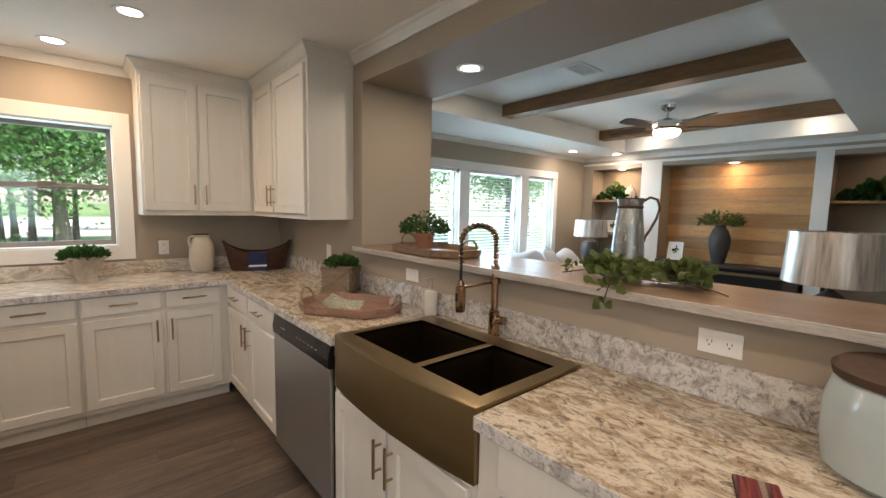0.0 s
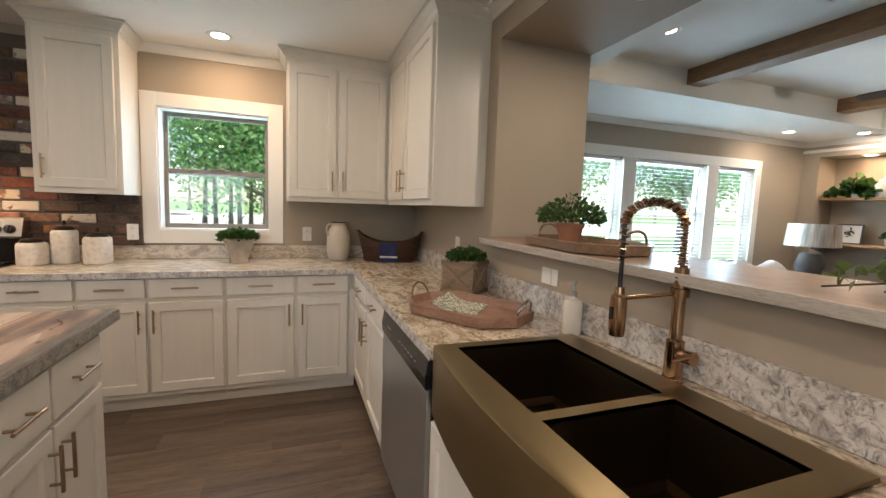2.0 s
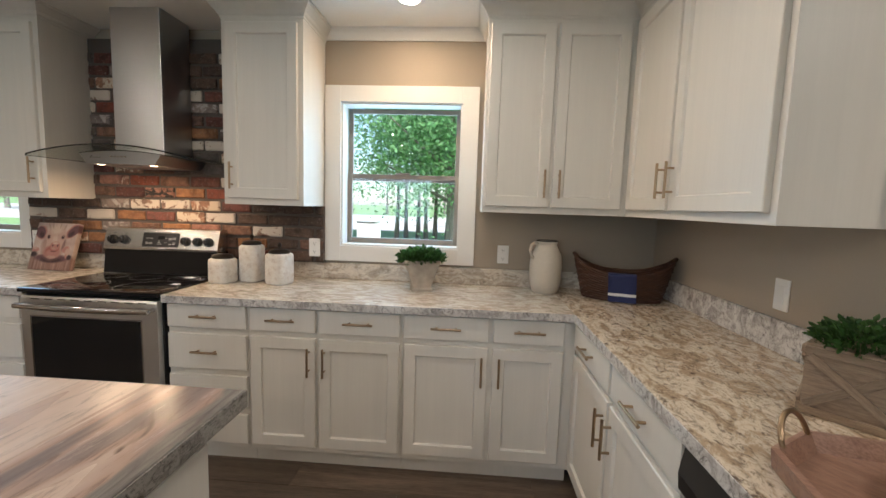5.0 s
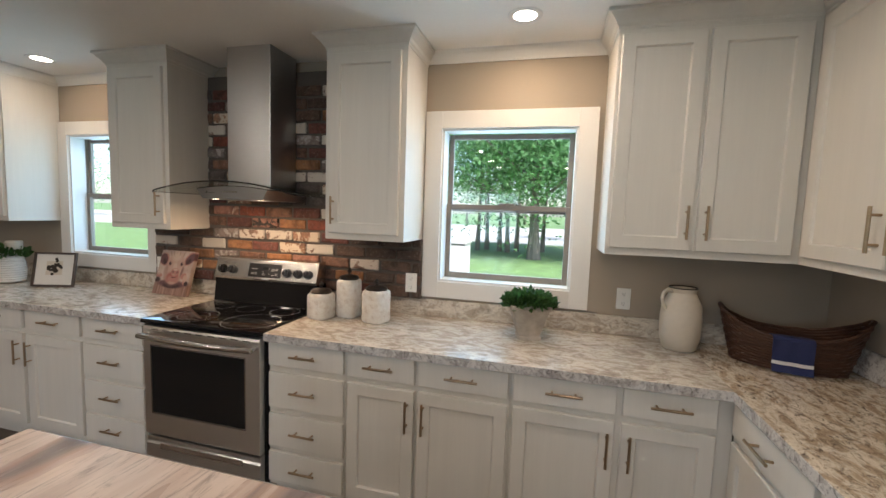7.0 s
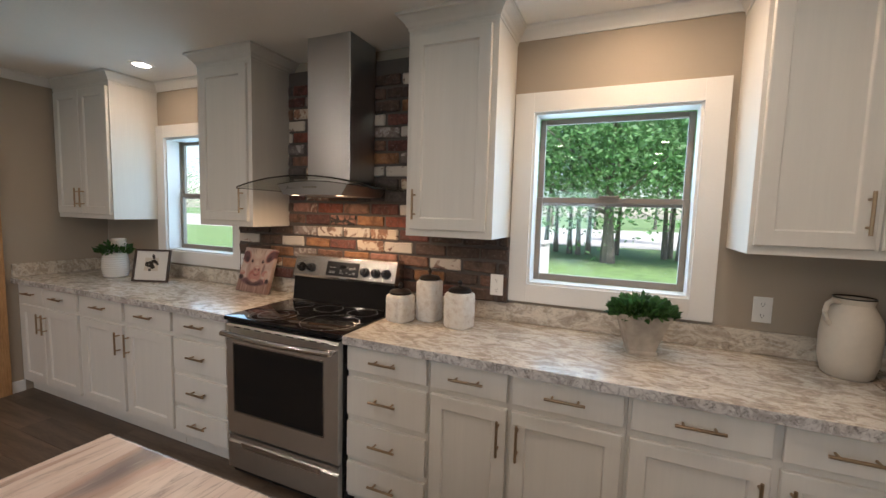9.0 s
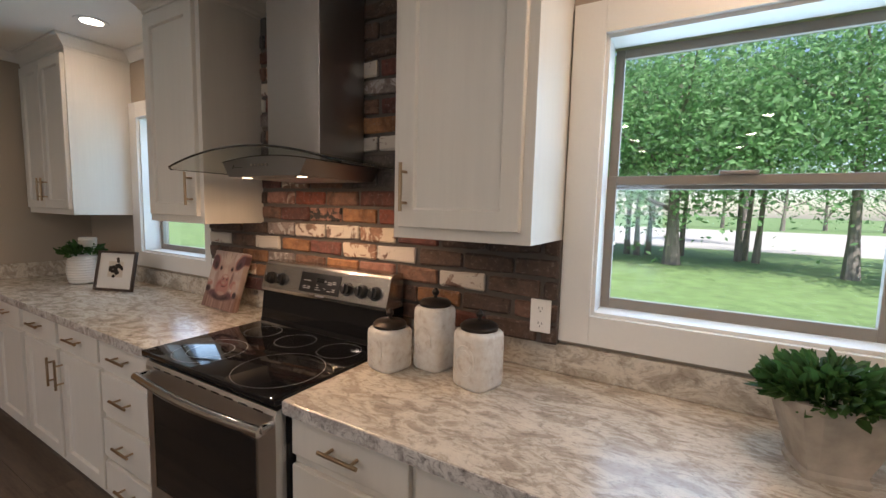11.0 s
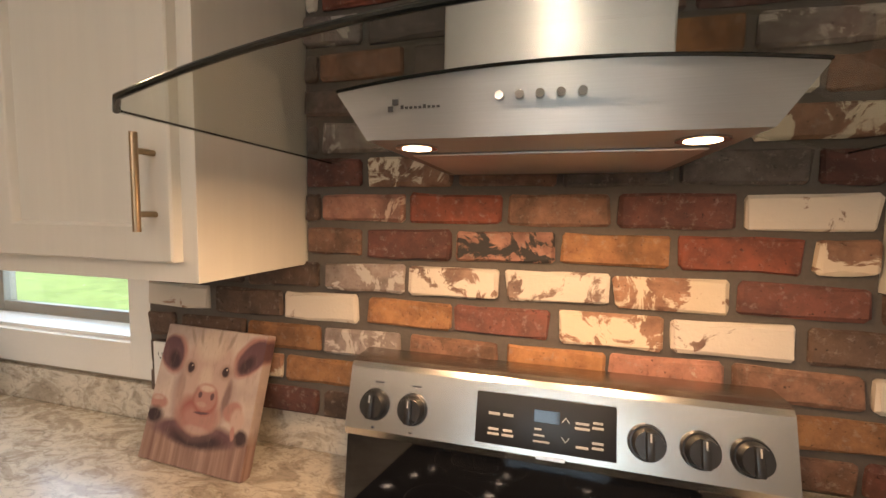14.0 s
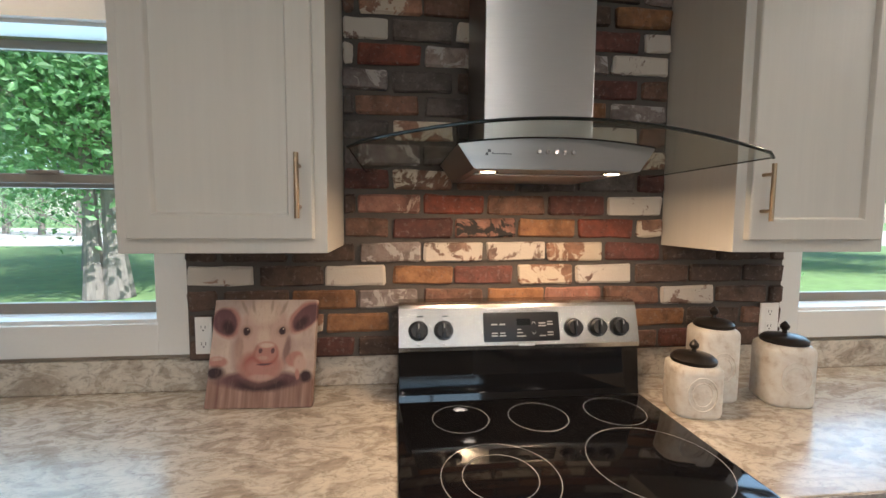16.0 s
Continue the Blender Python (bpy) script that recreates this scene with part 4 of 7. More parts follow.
for r, codes in ROWS_OF_BRICK.items():
    start, n0 = (-1.782, -4) if r % 2 == 0 else (-1.884, -3)
    top = 1.394 + 0.0768 * r
    z0, z1 = max(top - 0.0605, 1.024), min(top, 2.403)
    if z1 - z0 < 0.015:
        continue
    for k, code in enumerate(codes):
        a = start + 0.2075 * (k + n0) + rnd.uniform(-0.004, 0.004)
        lo, hi = (-2.511, -0.488) if r <= 0 else (-2.033, -0.960)
        a, b = max(a, lo), min(a + rnd.uniform(0.189, 0.196), hi)
        if b - a > 0.02:
            brick(a, b, z0, min(z1, 1.383) if r == 0 and (b < -2.036 or a > -0.957) else z1, code)


# ---- range ----
def text_bar(bm, x, z, w, h, y):
    box(bm, (x - w / 2, y - 0.0012, z - h / 2), (x + w / 2, y, z + h / 2))


def range_cooker():
    RX0, RX1 = -1.864, -1.112
    t = thing("range", pose(0, 0, 0), "freestanding stainless electric range with black glass top", "range")
    part("body", one_box((RX0, 3.635, 0.02), (RX1, 4.22, 0.905), 0.004), M_BLACK, t, "black enamel sides")
    bm = bmesh.new()
    box(bm, (RX0 - 0.004, 3.585, 0.900), (RX1 + 0.004, 4.10, 0.9255), 0.008)
    top = part("cooktop", bm, M_BLACKGLASS, t, "black ceramic glass cooktop", True)
    for cx, cy, r in ((-1.696, 3.985, 0.078), (-1.48, 3.978, 0.083), (-1.250, 3.99, 0.085), (-1.65, 3.725, 0.128), (-1.65, 3.725, 0.082), (-1.285, 3.745, 0.152)):
        bm = bmesh.new()
        pts = [(cx + r * math.cos(2 * math.pi * k / 64), cy + r * math.sin(2 * math.pi * k / 64)) for k in range(64)]
        ri = r - 0.0019
        ins = [(cx + ri * math.cos(2 * math.pi * k / 64), cy + ri * math.sin(2 * math.pi * k / 64)) for k in range(64)]
        va = [bm.verts.new((x, y, 0.9262)) for x, y in pts]
        vb = [bm.verts.new((x, y, 0.9262)) for x, y in ins]
        for k in range(64):
            bm.faces.new((va[k], va[(k + 1) % 64], vb[(k + 1) % 64], vb[k]))
        part("burner_ring", bm, M_RING, top, "thin pale printed burner ring")
    # backguard
    bm = bmesh.new()
    prof = [(4.095, 0.926), (4.10, 0.945), (4.115, 1.075), (4.22, 1.075), (4.22, 0.926)]
    extrude_profile(bm, [(y, z) for y, z in prof], (RX0, 0, 0), (RX1, 0, 0), (0, 1, 0))
    part("backguard_base", bm, M_BLACKGLASS, t, "glossy black backguard base")
    bm = bmesh.new()
    prof = [(4.105, 1.076), (4.103, 1.09), (4.135, 1.200), (4.142, 1.209), (4.155, 1.214), (4.215, 1.214), (4.215, 1.076)]
    extrude_profile(bm, prof, (RX0, 0, 0), (RX1, 0, 0), (0, 1, 0))
    panel = part("control_panel", bm, M_PANEL, t, "brushed stainless control panel")
    face = Matrix.Translation((0, 4.103, 1.09)) @ Matrix.Rotation(-math.atan2(0.032, 0.110), 4, "X")

    def on_panel(name, bm, m, parent, label=""):
        ob = part(name, bm, m, parent, label, True)
        ob.matrix_local = face
        return ob

    disp = on_panel("display", one_box((-1.608, -0.004, 0.010), (-1.370, 0.001, 0.098), 0.003), M_DISPLAY, panel, "black glass clock display")
    for x, z, w, h in ((-1.575, 0.062, 0.020, 0.006), (-1.550, 0.062, 0.018, 0.006), (-1.575, 0.036, 0.018, 0.005), (-1.575, 0.028, 0.020, 0.005), (-1.550, 0.036, 0.016, 0.005), (-1.550, 0.028, 0.020, 0.005),
                       (-1.498, 0.046, 0.012, 0.004), (-1.496, 0.036, 0.018, 0.004), (-1.492, 0.026, 0.028, 0.004), (-1.425, 0.064, 0.022, 0.005), (-1.425, 0.056, 0.024, 0.005), (-1.400, 0.068, 0.016, 0.005), (-1.400, 0.060, 0.018, 0.005), (-1.425, 0.026, 0.020, 0.005), (-1.400, 0.036, 0.018, 0.005), (-1.400, 0.028, 0.018, 0.005)):
        bm = bmesh.new()
        text_bar(bm, x, z, w, h * 0.75, -0.0042)
        on_panel("printed_word", bm, M_TEXT, panel)
    for cz, s in ((0.066, 1), (0.034, -1)):
        bm = tube(bmesh.new(), [(-1.458, -0.0047, cz - s * 0.004), (-1.452, -0.0047, cz + s * 0.004), (-1.446, -0.0047, cz - s * 0.004)], 0.0009, 6)
        on_panel("arrow_mark", bm, M_TEXT, panel)
    on_panel("display_window", one_box((-1.505, -0.0052, 0.058), (-1.462, -0.0042, 0.078)), M_OVENGLASS, panel)
    on_panel("badge", one_box((-1.50, -0.0012, -0.003), (-1.452, 0.0, 0.003)), M_STEEL_V, panel, "small embossed maker's plate")
    for x in (-1.806, -1.730, -1.324, -1.246, -1.175):
        bm = bmesh.new()
        cyl(bm, (x, 0.0, 0.048), (x, -0.008, 0.048), 0.030, 0.028, 28)
        cyl(bm, (x, -0.008, 0.048), (x, -0.024, 0.048), 0.025, 0.022, 28)
        box(bm, (x - 0.006, -0.032, 0.026), (x + 0.006, -0.020, 0.070), 0.002)
        k = on_panel("knob", bm, M_BLACK, panel, "black range knob")
        on_panel("knob_mark", one_box((x - 0.0012, -0.0332, 0.055), (x + 0.0012, -0.0318, 0.068)), M_TEXT, panel)
    bm = bmesh.new()
    for x in (-1.806, -1.730):
        text_bar(bm, x, 0.006, 0.006, 0.003, -0.0003)
        text_bar(bm, x + 0.005, 0.090, 0.018, 0.0025, -0.0003)
    on_panel("panel_print", bm, M_DARKINK, panel)
    # oven door
    bm = bmesh.new()
    prof = [(3.632, 0.268), (3.602, 0.268), (3.596, 0.276), (3.596, 0.868), (3.602, 0.882), (3.632, 0.890)]
    extrude_profile(bm, prof, (RX0 + 0.004, 0, 0), (RX1 - 0.004, 0, 0), (0, 1, 0))
    door = part("oven_door", bm, M_STEEL, t, "brushed stainless oven door")
    part("oven_window", one_box((-1.800, 3.590, 0.402), (-1.205, 3.5955, 0.775), 0.003), M_OVENGLASS, door, "dark glass oven window")
    bm = bmesh.new()
    a, b, c, d = (-1.803, 0.399), (-1.202, 0.778), 0.004, 0.006
    box(bm, (a[0] - c, 3.5905, a[1] - c), (b[0] + c, 3.5957, a[1]))
    box(bm, (a[0] - c, 3.5905, b[1]), (b[0] + c, 3.5957, b[1] + c))
    box(bm, (a[0] - c, 3.5905, a[1]), (a[0], 3.5957, b[1]))
    box(bm, (b[0], 3.5905, a[1]), (b[0] + c, 3.5957, b[1]))
    part("window_rim", bm, M_CHROME, door, "thin bright rim of the oven window")
    bm = bmesh.new()
    pts = [(-1.845 + 0.715 * k / 16, 3.555 - 0.022 * math.sin(math.pi * k / 16), 0.838) for k in range(17)]
    tube(bm, pts, 0.0155, 14)
    for x in (-1.838, -1.137):
        cyl(bm, (x, 3.558, 0.838), (x, 3.600, 0.838), 0.012, seg=12)
    part("oven_handle", bm, M_CHROME, door, "bowed polished steel oven handle", True)
    for k in range(9):
        part("vent_slot", one_box((-1.80 + 0.073 * k, 3.5945, 0.8655), (-1.755 + 0.073 * k, 3.5955, 0.8705)), M_BLACK, door)
    bm = bmesh.new()
    prof = [(3.632, 0.065), (3.604, 0.065), (3.598, 0.072), (3.598, 0.215), (3.606, 0.225), (3.606, 0.240), (3.598, 0.248), (3.598, 0.258), (3.632, 0.262)]
    extrude_profile(bm, prof, (RX0 + 0.004, 0, 0), (RX1 - 0.004, 0, 0), (0, 1, 0))
    part("storage_drawer", bm, M_STEEL, t, "stainless storage drawer")
    part("drawer_grip", one_box((-1.76, 3.592, 0.196), (-1.22, 3.5975, 0.226), 0.0025), M_CHROME, t, "polished recessed drawer grip")
    for x in (RX0 + 0.06, RX1 - 0.06):
        for y in (3.68, 4.15):
            part("foot", cyl(bmesh.new(), (x, y, 0.0), (x, y, 0.03), 0.018, seg=12), M_BLACK, t)


range_cooker()


# ---- range hood ----
def range_hood():
    HX = -1.494
    t = thing("range_hood", pose(0, 0, 0), "stainless chimney range hood with curved glass canopy and lit lamps", "range hood")
    part("chimney", one_box((HX - 0.149, 3.985, 1.655), (HX + 0.149, 4.236, 2.479), 0.003), M_STEEL_V, t, "brushed stainless chimney duct")
    part("chimney_sleeve", one_box((HX - 0.145, 3.989, 2.18), (HX + 0.145, 4.234, 2.4795)), M_STEEL_V, t)

    def arch(x, drop=0.066, half=0.472, z=1.684):
        return z - drop * ((x - HX) / half) ** 2

    bm = bmesh.new()
    N, rows = 32, []
    for k in range(N + 1):
        x = HX - 0.472 + 0.944 * k / N
        s = (x - HX) / 0.472
        yf = 3.748 + (0.02 * max(0, abs(s) - 0.96) / 0.04)
        z = arch(x)
        rows.append([bm.verts.new((x, yf, z)), bm.verts.new((x, 4.235, z)), bm.verts.new((x, 4.235, z - 0.006)), bm.verts.new((x, yf, z - 0.006))])
    for a, b in zip(rows, rows[1:]):
        for k in range(4):
            bm.faces.new((a[k], a[(k + 1) % 4], b[(k + 1) % 4], b[k]))
    bm.faces.new(rows[0][::-1])
    bm.faces.new(rows[-1])
    bmesh.ops.recalc_face_normals(bm, faces=bm.faces)
    g = part("glass_canopy", bm, M_HOODGLASS, t, "clear curved glass canopy", True)
    bm = bmesh.new()
    pts = []
    for k in range(N + 1):
        x = HX - 0.473 + 0.946 * k / N
        s = (x - HX) / 0.472
        pts.append((x, 3.745 + (0.02 * max(0, abs(s) - 0.96) / 0.04), arch(x) - 0.003))
    tube(bm, pts, 0.0040, 8)
    for sx in (-1, 1):
        tube(bm, [(HX + sx * 0.4725, 3.766, arch(HX + 0.472) - 0.003), (HX + sx * 0.4725, 4.234, arch(HX + 0.472) - 0.003)], 0.0016, 6)
    part("canopy_edge", bm, M_EDGE, g, "dark polished front edge of the glass", True)
    # body: flat trapezoid front under the arch of the glass, running back to the wall
    FY, BY = 3.842, 4.235
    bm = bmesh.new()

    def seam_z(s):
        return 1.643 + 0.017 * (1 - s * s)

    cols, n = [], 14
    for k in range(n + 1):
        q = -1 + 2 * k / n
        ring = [(0.200 * q, 1.586), (0.2365 * q, seam_z(q) - 0.004), (0.2365 * q, seam_z(q))]
        cols.append(([bm.verts.new((HX + x, FY, z)) for x, z in ring], [bm.verts.new((HX + x, BY, z)) for x, z in ring]))
    for (f0, b0), (f1, b1) in zip(cols, cols[1:]):
        for r in (0, 1):
            bm.faces.new((f0[r], f1[r], f1[r + 1], f0[r + 1]))
            bm.faces.new((b0[r], b0[r + 1], b1[r + 1], b1[r]))
        bm.faces.new((f0[0], b0[0], b1[0], f1[0]))
        bm.faces.new((f0[2], f1[2], b1[2], b0[2]))
    for f0, b0 in (cols[0], cols[-1]):
        for r in (0, 1):
            bm.faces.new((f0[r], f0[r + 1], b0[r + 1], b0[r]))
    bmesh.ops.recalc_face_normals(bm, faces=bm.faces)
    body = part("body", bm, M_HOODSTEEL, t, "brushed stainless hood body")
    bm = bmesh.new()
    tube(bm, [(HX + 0.2375 * q, FY - 0.0005, seam_z(q)) for q in [-1 + k / 8 for k in range(17)]], 0.0020, 6)
    for sx in (-1, 1):
        tube(bm, [(HX + sx * 0.2375, FY, seam_z(1)), (HX + sx * 0.2375, BY - 0.01, seam_z(1))], 0.0018, 6)
    part("seam", bm, M_EDGE, body, "dark seam above the control strip")
    for k in range(5):
        x, z = -1.543 + 0.0205 * k, 1.6265
        bm = cyl(bmesh.new(), (x, FY + 0.002, z), (x, FY - 0.007, z), 0.0050, 0.0044, 18)
        part("push_button", bm, M_CHROME, body, "small round steel push button", True)
    x0, y = -1.668, FY - 0.0006
    bm = bmesh.new()
    box(bm, (x0, y - 0.0006, 1.6165), (x0 + 0.006, y, 1.6225), 0.0)
    box(bm, (x0 + 0.005, y - 0.0006, 1.6235), (x0 + 0.012, y, 1.630), 0.0)
    for k in range(9):
        box(bm, (x0 + 0.015 + 0.0052 * k, y - 0.0006, 1.619), (x0 + 0.0184 + 0.0052 * k, y, 1.6215 if k not in (0, 5) else 1.623))
    part("badge", bm, M_DARKINK, body, "small dark emblem and word mark")
    part("filter", one_box((HX - 0.18, 3.945, 1.5825), (HX + 0.18, 4.19, 1.5856), 0.001), M_STEEL, t, "stainless grease filter panel")
    for x in (HX - 0.157, HX + 0.157):
        part("lamp_rim", cyl(bmesh.new(), (x, 3.893, 1.5858), (x, 3.893, 1.5838), 0.026, seg=24), M_CHROME, t)
        part("lamp_lens", cyl(bmesh.new(), (x, 3.893, 1.5837), (x, 3.893, 1.5830), 0.018, seg=24), M_HOODLENS, t, "lit warm hood lamp")
        lamp("hood_lamp", "AREA", (x, 3.893, 1.5815), (x, 3.893, 0.9), 1.4, (1.0, 0.66, 0.36), shape="DISK", size=0.034, spread=radians(176))


range_hood()


# ---- dishwasher ----
dw = thing("dishwasher", pose(FX, 2.600, 0, 0, 0, SINKTURN), "stainless dishwasher with black control strip under the worktop", "dishwasher")
part("body", one_box((0.002, 0.0, 0.08), (0.718, 0.58, 0.872)), M_BLACK, dw)
part("door", one_box((0.006, -0.022, 0.105), (0.714, -0.001, 0.755), 0.005), M_DWSTEEL, dw, "brushed stainless door")
bm = extrude_profile(bmesh.new(), [(-0.001, 0.760), (-0.026, 0.760), (-0.030, 0.80), (-0.018, 0.868), (-0.001, 0.870)], (0.006, 0, 0), (0.714, 0, 0), (0, 1, 0))
strip = part("control_strip", bm, M_BLACK, dw, "glossy black control strip")
bm = bmesh.new()
for k in range(6):
    text_bar(bm, 0.36 + 0.045 * k, 0.815, 0.02, 0.004, -0.0275)
text_bar(bm, 0.16, 0.815, 0.07, 0.006, -0.0275)
part("print", bm, M_TEXT, strip)
part("toe_plate", one_box((0.006, 0.05, 0.0), (0.714, 0.07, 0.095)), M_BLACK, dw)

# ---- sink and what stands round it ----
def apron_sink():
    t = thing("apron_sink", pose(0, 0, 0), "bronze steel double-bowl apron sink set in the worktop", "sink")
    x1, y0, y1, z1 = 1.5, 0.995, 1.849, 0.928
    n, thick = 20, 0.028

    def bow(k):
        """The apron bulges forward in the middle."""
        q = -1 + 2 * k / n
        return 0.985 - 0.034 * (1 - q * q), y0 + (y1 - y0) * k / n

    bm = bmesh.new()
    cols = []
    for k in range(n + 1):
        x, y = bow(k)
        cols.append([bm.verts.new(c) for c in ((x, y, 0.700), (x, y, z1 - 0.005), (x + 0.0015, y, z1 - 0.0015), (x + 0.005, y, z1), (x + thick, y, z1), (x + thick, y, 0.700))])
    for p, q in zip(cols, cols[1:]):
        for k in range(6):
            bm.faces.new((p[k], p[(k + 1) % 6], q[(k + 1) % 6], q[k]))
    bm.faces.new(cols[0][::-1])
    bm.faces.new(cols[-1])
    bmesh.ops.recalc_face_normals(bm, faces=bm.faces)
    part("apron", bm, M_SINK, t, "broad bowed bronze apron front", True)
    bx0, bx1 = 1.052, 1.428
    bowls = [((bx0, 1.366), (bx1, 1.808)), ((bx0, 1.044), (bx1, 1.332))]
    bm = bmesh.new()
    rz = z1 - 0.0012
    cols = []
    for k in range(n + 1):
        x, y = bow(k)
        cols.append([bm.verts.new(c) for c in ((x + thick + 0.0004, y, 0.9155), (x + thick + 0.0004, y, rz), (bx0, y, rz), (bx0, y, 0.9155))])
    for p, q in zip(cols, cols[1:]):
        for k in range(4):
            bm.faces.new((p[k], p[(k + 1) % 4], q[(k + 1) % 4], q[k]))
    bm.faces.new(cols[0][::-1])
    bm.faces.new(cols[-1])
    box(bm, (bx1, y0, 0.9155), (x1 + 0.02, y1, rz), 0.0)
    box(bm, (bx0, 1.808, 0.9155), (bx1, y1, rz), 0.0)
    box(bm, (bx0, y0, 0.9155), (bx1, 1.044, rz), 0.0)
    box(bm, (bx0, 1.332, 0.9155), (bx1, 1.366, rz), 0.0)
    bmesh.ops.remove_doubles(bm, verts=bm.verts, dist=1e-4)
    bmesh.ops.recalc_face_normals(bm, faces=bm.faces)
    part("rim", bm, M_SINK, t, "brushed bronze rim")
    for (ax, ay), (bx, by) in bowls:
        bm = bmesh.new()
        e, bot = 0.012, 0.70
        top = [(ax, ay), (bx, ay), (bx, by), (ax, by)]
        low = [(ax + e, ay + e), (bx - e, ay + e), (bx - e, by - e), (ax + e, by - e)]
        vt = [bm.verts.new((x, y, rz - 0.001)) for x, y in top]
        vm = [bm.verts.new((x, y, bot + 0.02)) for x, y in top]
        vl = [bm.verts.new((x, y, bot)) for x, y in low]
        for p, q in ((vt, vm), (vm, vl)):
            for k in range(4):
                bm.faces.new((p[k], p[(k + 1) % 4], q[(k + 1) % 4], q[k]))
        bm.faces.new(vl)
        bowl = part("bowl", bm, M_SINK_IN, t, "deep bronze bowl with its shade in the colour")
        c = ((ax + bx) / 2, (ay + by) / 2)
        bm = lathe(bmesh.new(), [(0.0, 0.702), (0.035, 0.702), (0.045, 0.707), (0.045, 0.701)], 24, (c[0], c[1], 0))
        part("drain", bm, M_BRASS, bowl, "", True)


apron_sink()


def spring_faucet():
    t = thing("faucet", pose(1.548, 1.443, 0.915), "copper-bronze spring kitchen faucet behind the sink", "faucet")
    bm = bmesh.new()
    lathe(bm, [(0.0, 0), (0.029, 0), (0.029, 0.006), (0.025, 0.010), (0.0235, 0.10), (0.0235, 0.112), (0.0165, 0.118), (0.0165, 0.285), (0.019, 0.287), (0.019, 0.318), (0.0, 0.318)], 24)
    part("column", bm, M_COPPER, t, "", True)
    arc = [(0.0, 0.0, 0.318 + 0.11 * k / 5) for k in range(6)]
    dx, dy = -0.145, 0.066
    for k in range(1, 15):
        a = math.pi * k / 14
        arc.append((dx * (1 - math.cos(a)) / 2, dy * (1 - math.cos(a)) / 2, 0.428 + 0.062 * math.sin(a)))
    arc += [(dx, dy, 0.428 - 0.06 * k) for k in range(1, 4)]
    part("hose", tube(bmesh.new(), arc, 0.0065, 10), M_BLACK, t, "dark hose inside the spring", True)
    coil = []
    dense = []
    for p, q in zip(arc, arc[1:]):
        for s in range(12):
            dense.append(Vector(p).lerp(Vector(q), s / 12))
    turns = len(dense) / 12 * 3.2
    for i, p in enumerate(dense[:-14]):
        d = (dense[i + 1] - p).normalized()
        s = Vector((0.36, 0.93, 0)).normalized()
        u = s.cross(d).normalized()
        a = 2 * math.pi * turns * i / len(dense)
        coil.append(p + 0.0125 * (math.cos(a) * s + math.sin(a) * u))
    part("spring", tube(bmesh.new(), coil, 0.0024, 6), M_COPPER, t, "coiled bronze spring", True)
    bm = bmesh.new()
    lathe(bm, [(0.0, 0.255), (0.012, 0.255), (0.014, 0.235), (0.021, 0.228), (0.0225, 0.205), (0.0225, 0.135), (0.020, 0.118), (0.0, 0.118)], 22, (dx, dy, 0))
    head = part("spray_head", bm, M_COPPER, t, "", True)
    part("spray_button", one_box((dx - 0.027, dy - 0.006, 0.165), (dx - 0.021, dy + 0.006, 0.20), 0.002), M_BLACK, head)
    bm = bmesh.new()
    tube(bm, [(0, 0, 0.245), (dx, dy, 0.222)], 0.0062, 10)
    lathe(bm, [(0.0205, 0.235), (0.024, 0.236), (0.024, 0.258), (0.0205, 0.259)], 20)
    part("docking_arm", bm, M_COPPER, t, "", True)
    bm = bmesh.new()
    cyl(bm, (0, 0, 0.075), (0.0, -0.060, 0.080), 0.017, 0.0185, 20)
    tube(bm, [(0, -0.055, 0.085), (-0.03, -0.058, 0.088), (-0.085, -0.060, 0.083)], [0.006, 0.006, 0.005], 10)
    part("lever", bm, M_COPPER, t, "", True)


spring_faucet()


def leaves(bm, place, n, spread, size, up, seed, kind="blade"):
    """Many small leaves round a point: blades, or round ones."""
    r = random.Random(seed)
    for k in range(n):
        a = r.uniform(0, 2 * math.pi)
        rad = spread * math.sqrt(r.random())
        hgt = up * (0.15 + 0.85 * r.random()) * (1.05 - 0.55 * (rad / spread))
        base = Vector(place) + Vector((math.cos(a) * rad, math.sin(a) * rad, hgt))
        d = Vector((math.cos(a) * r.uniform(0.2, 1.0), math.sin(a) * r.uniform(0.2, 1.0), r.uniform(-0.25, 0.9))).normalized()
        s = d.cross(Vector((r.gauss(0, 1), r.gauss(0, 1), r.gauss(0, 1)))).normalized()
        nrm = d.cross(s)
        ln = size * r.uniform(0.6, 1.25)
        w = ln * (0.24 if kind == "blade" else 0.46)
        shape = [(0, 0, 0), (0.35, 1, 0.08), (0.75, 0.8, 0.05), (1, 0, -0.08), (0.75, -0.8, 0.05), (0.35, -1, 0.08)]
        mid = bm.verts.new(base + d * ln * 0.5 - nrm * ln * 0.05)
        vs = [bm.verts.new(base + d * ln * p + s * w * q + nrm * ln * h) for p, q, h in shape]
        for i in range(6):
            bm.faces.new((mid, vs[i], vs[(i + 1) % 6]))
    return bm


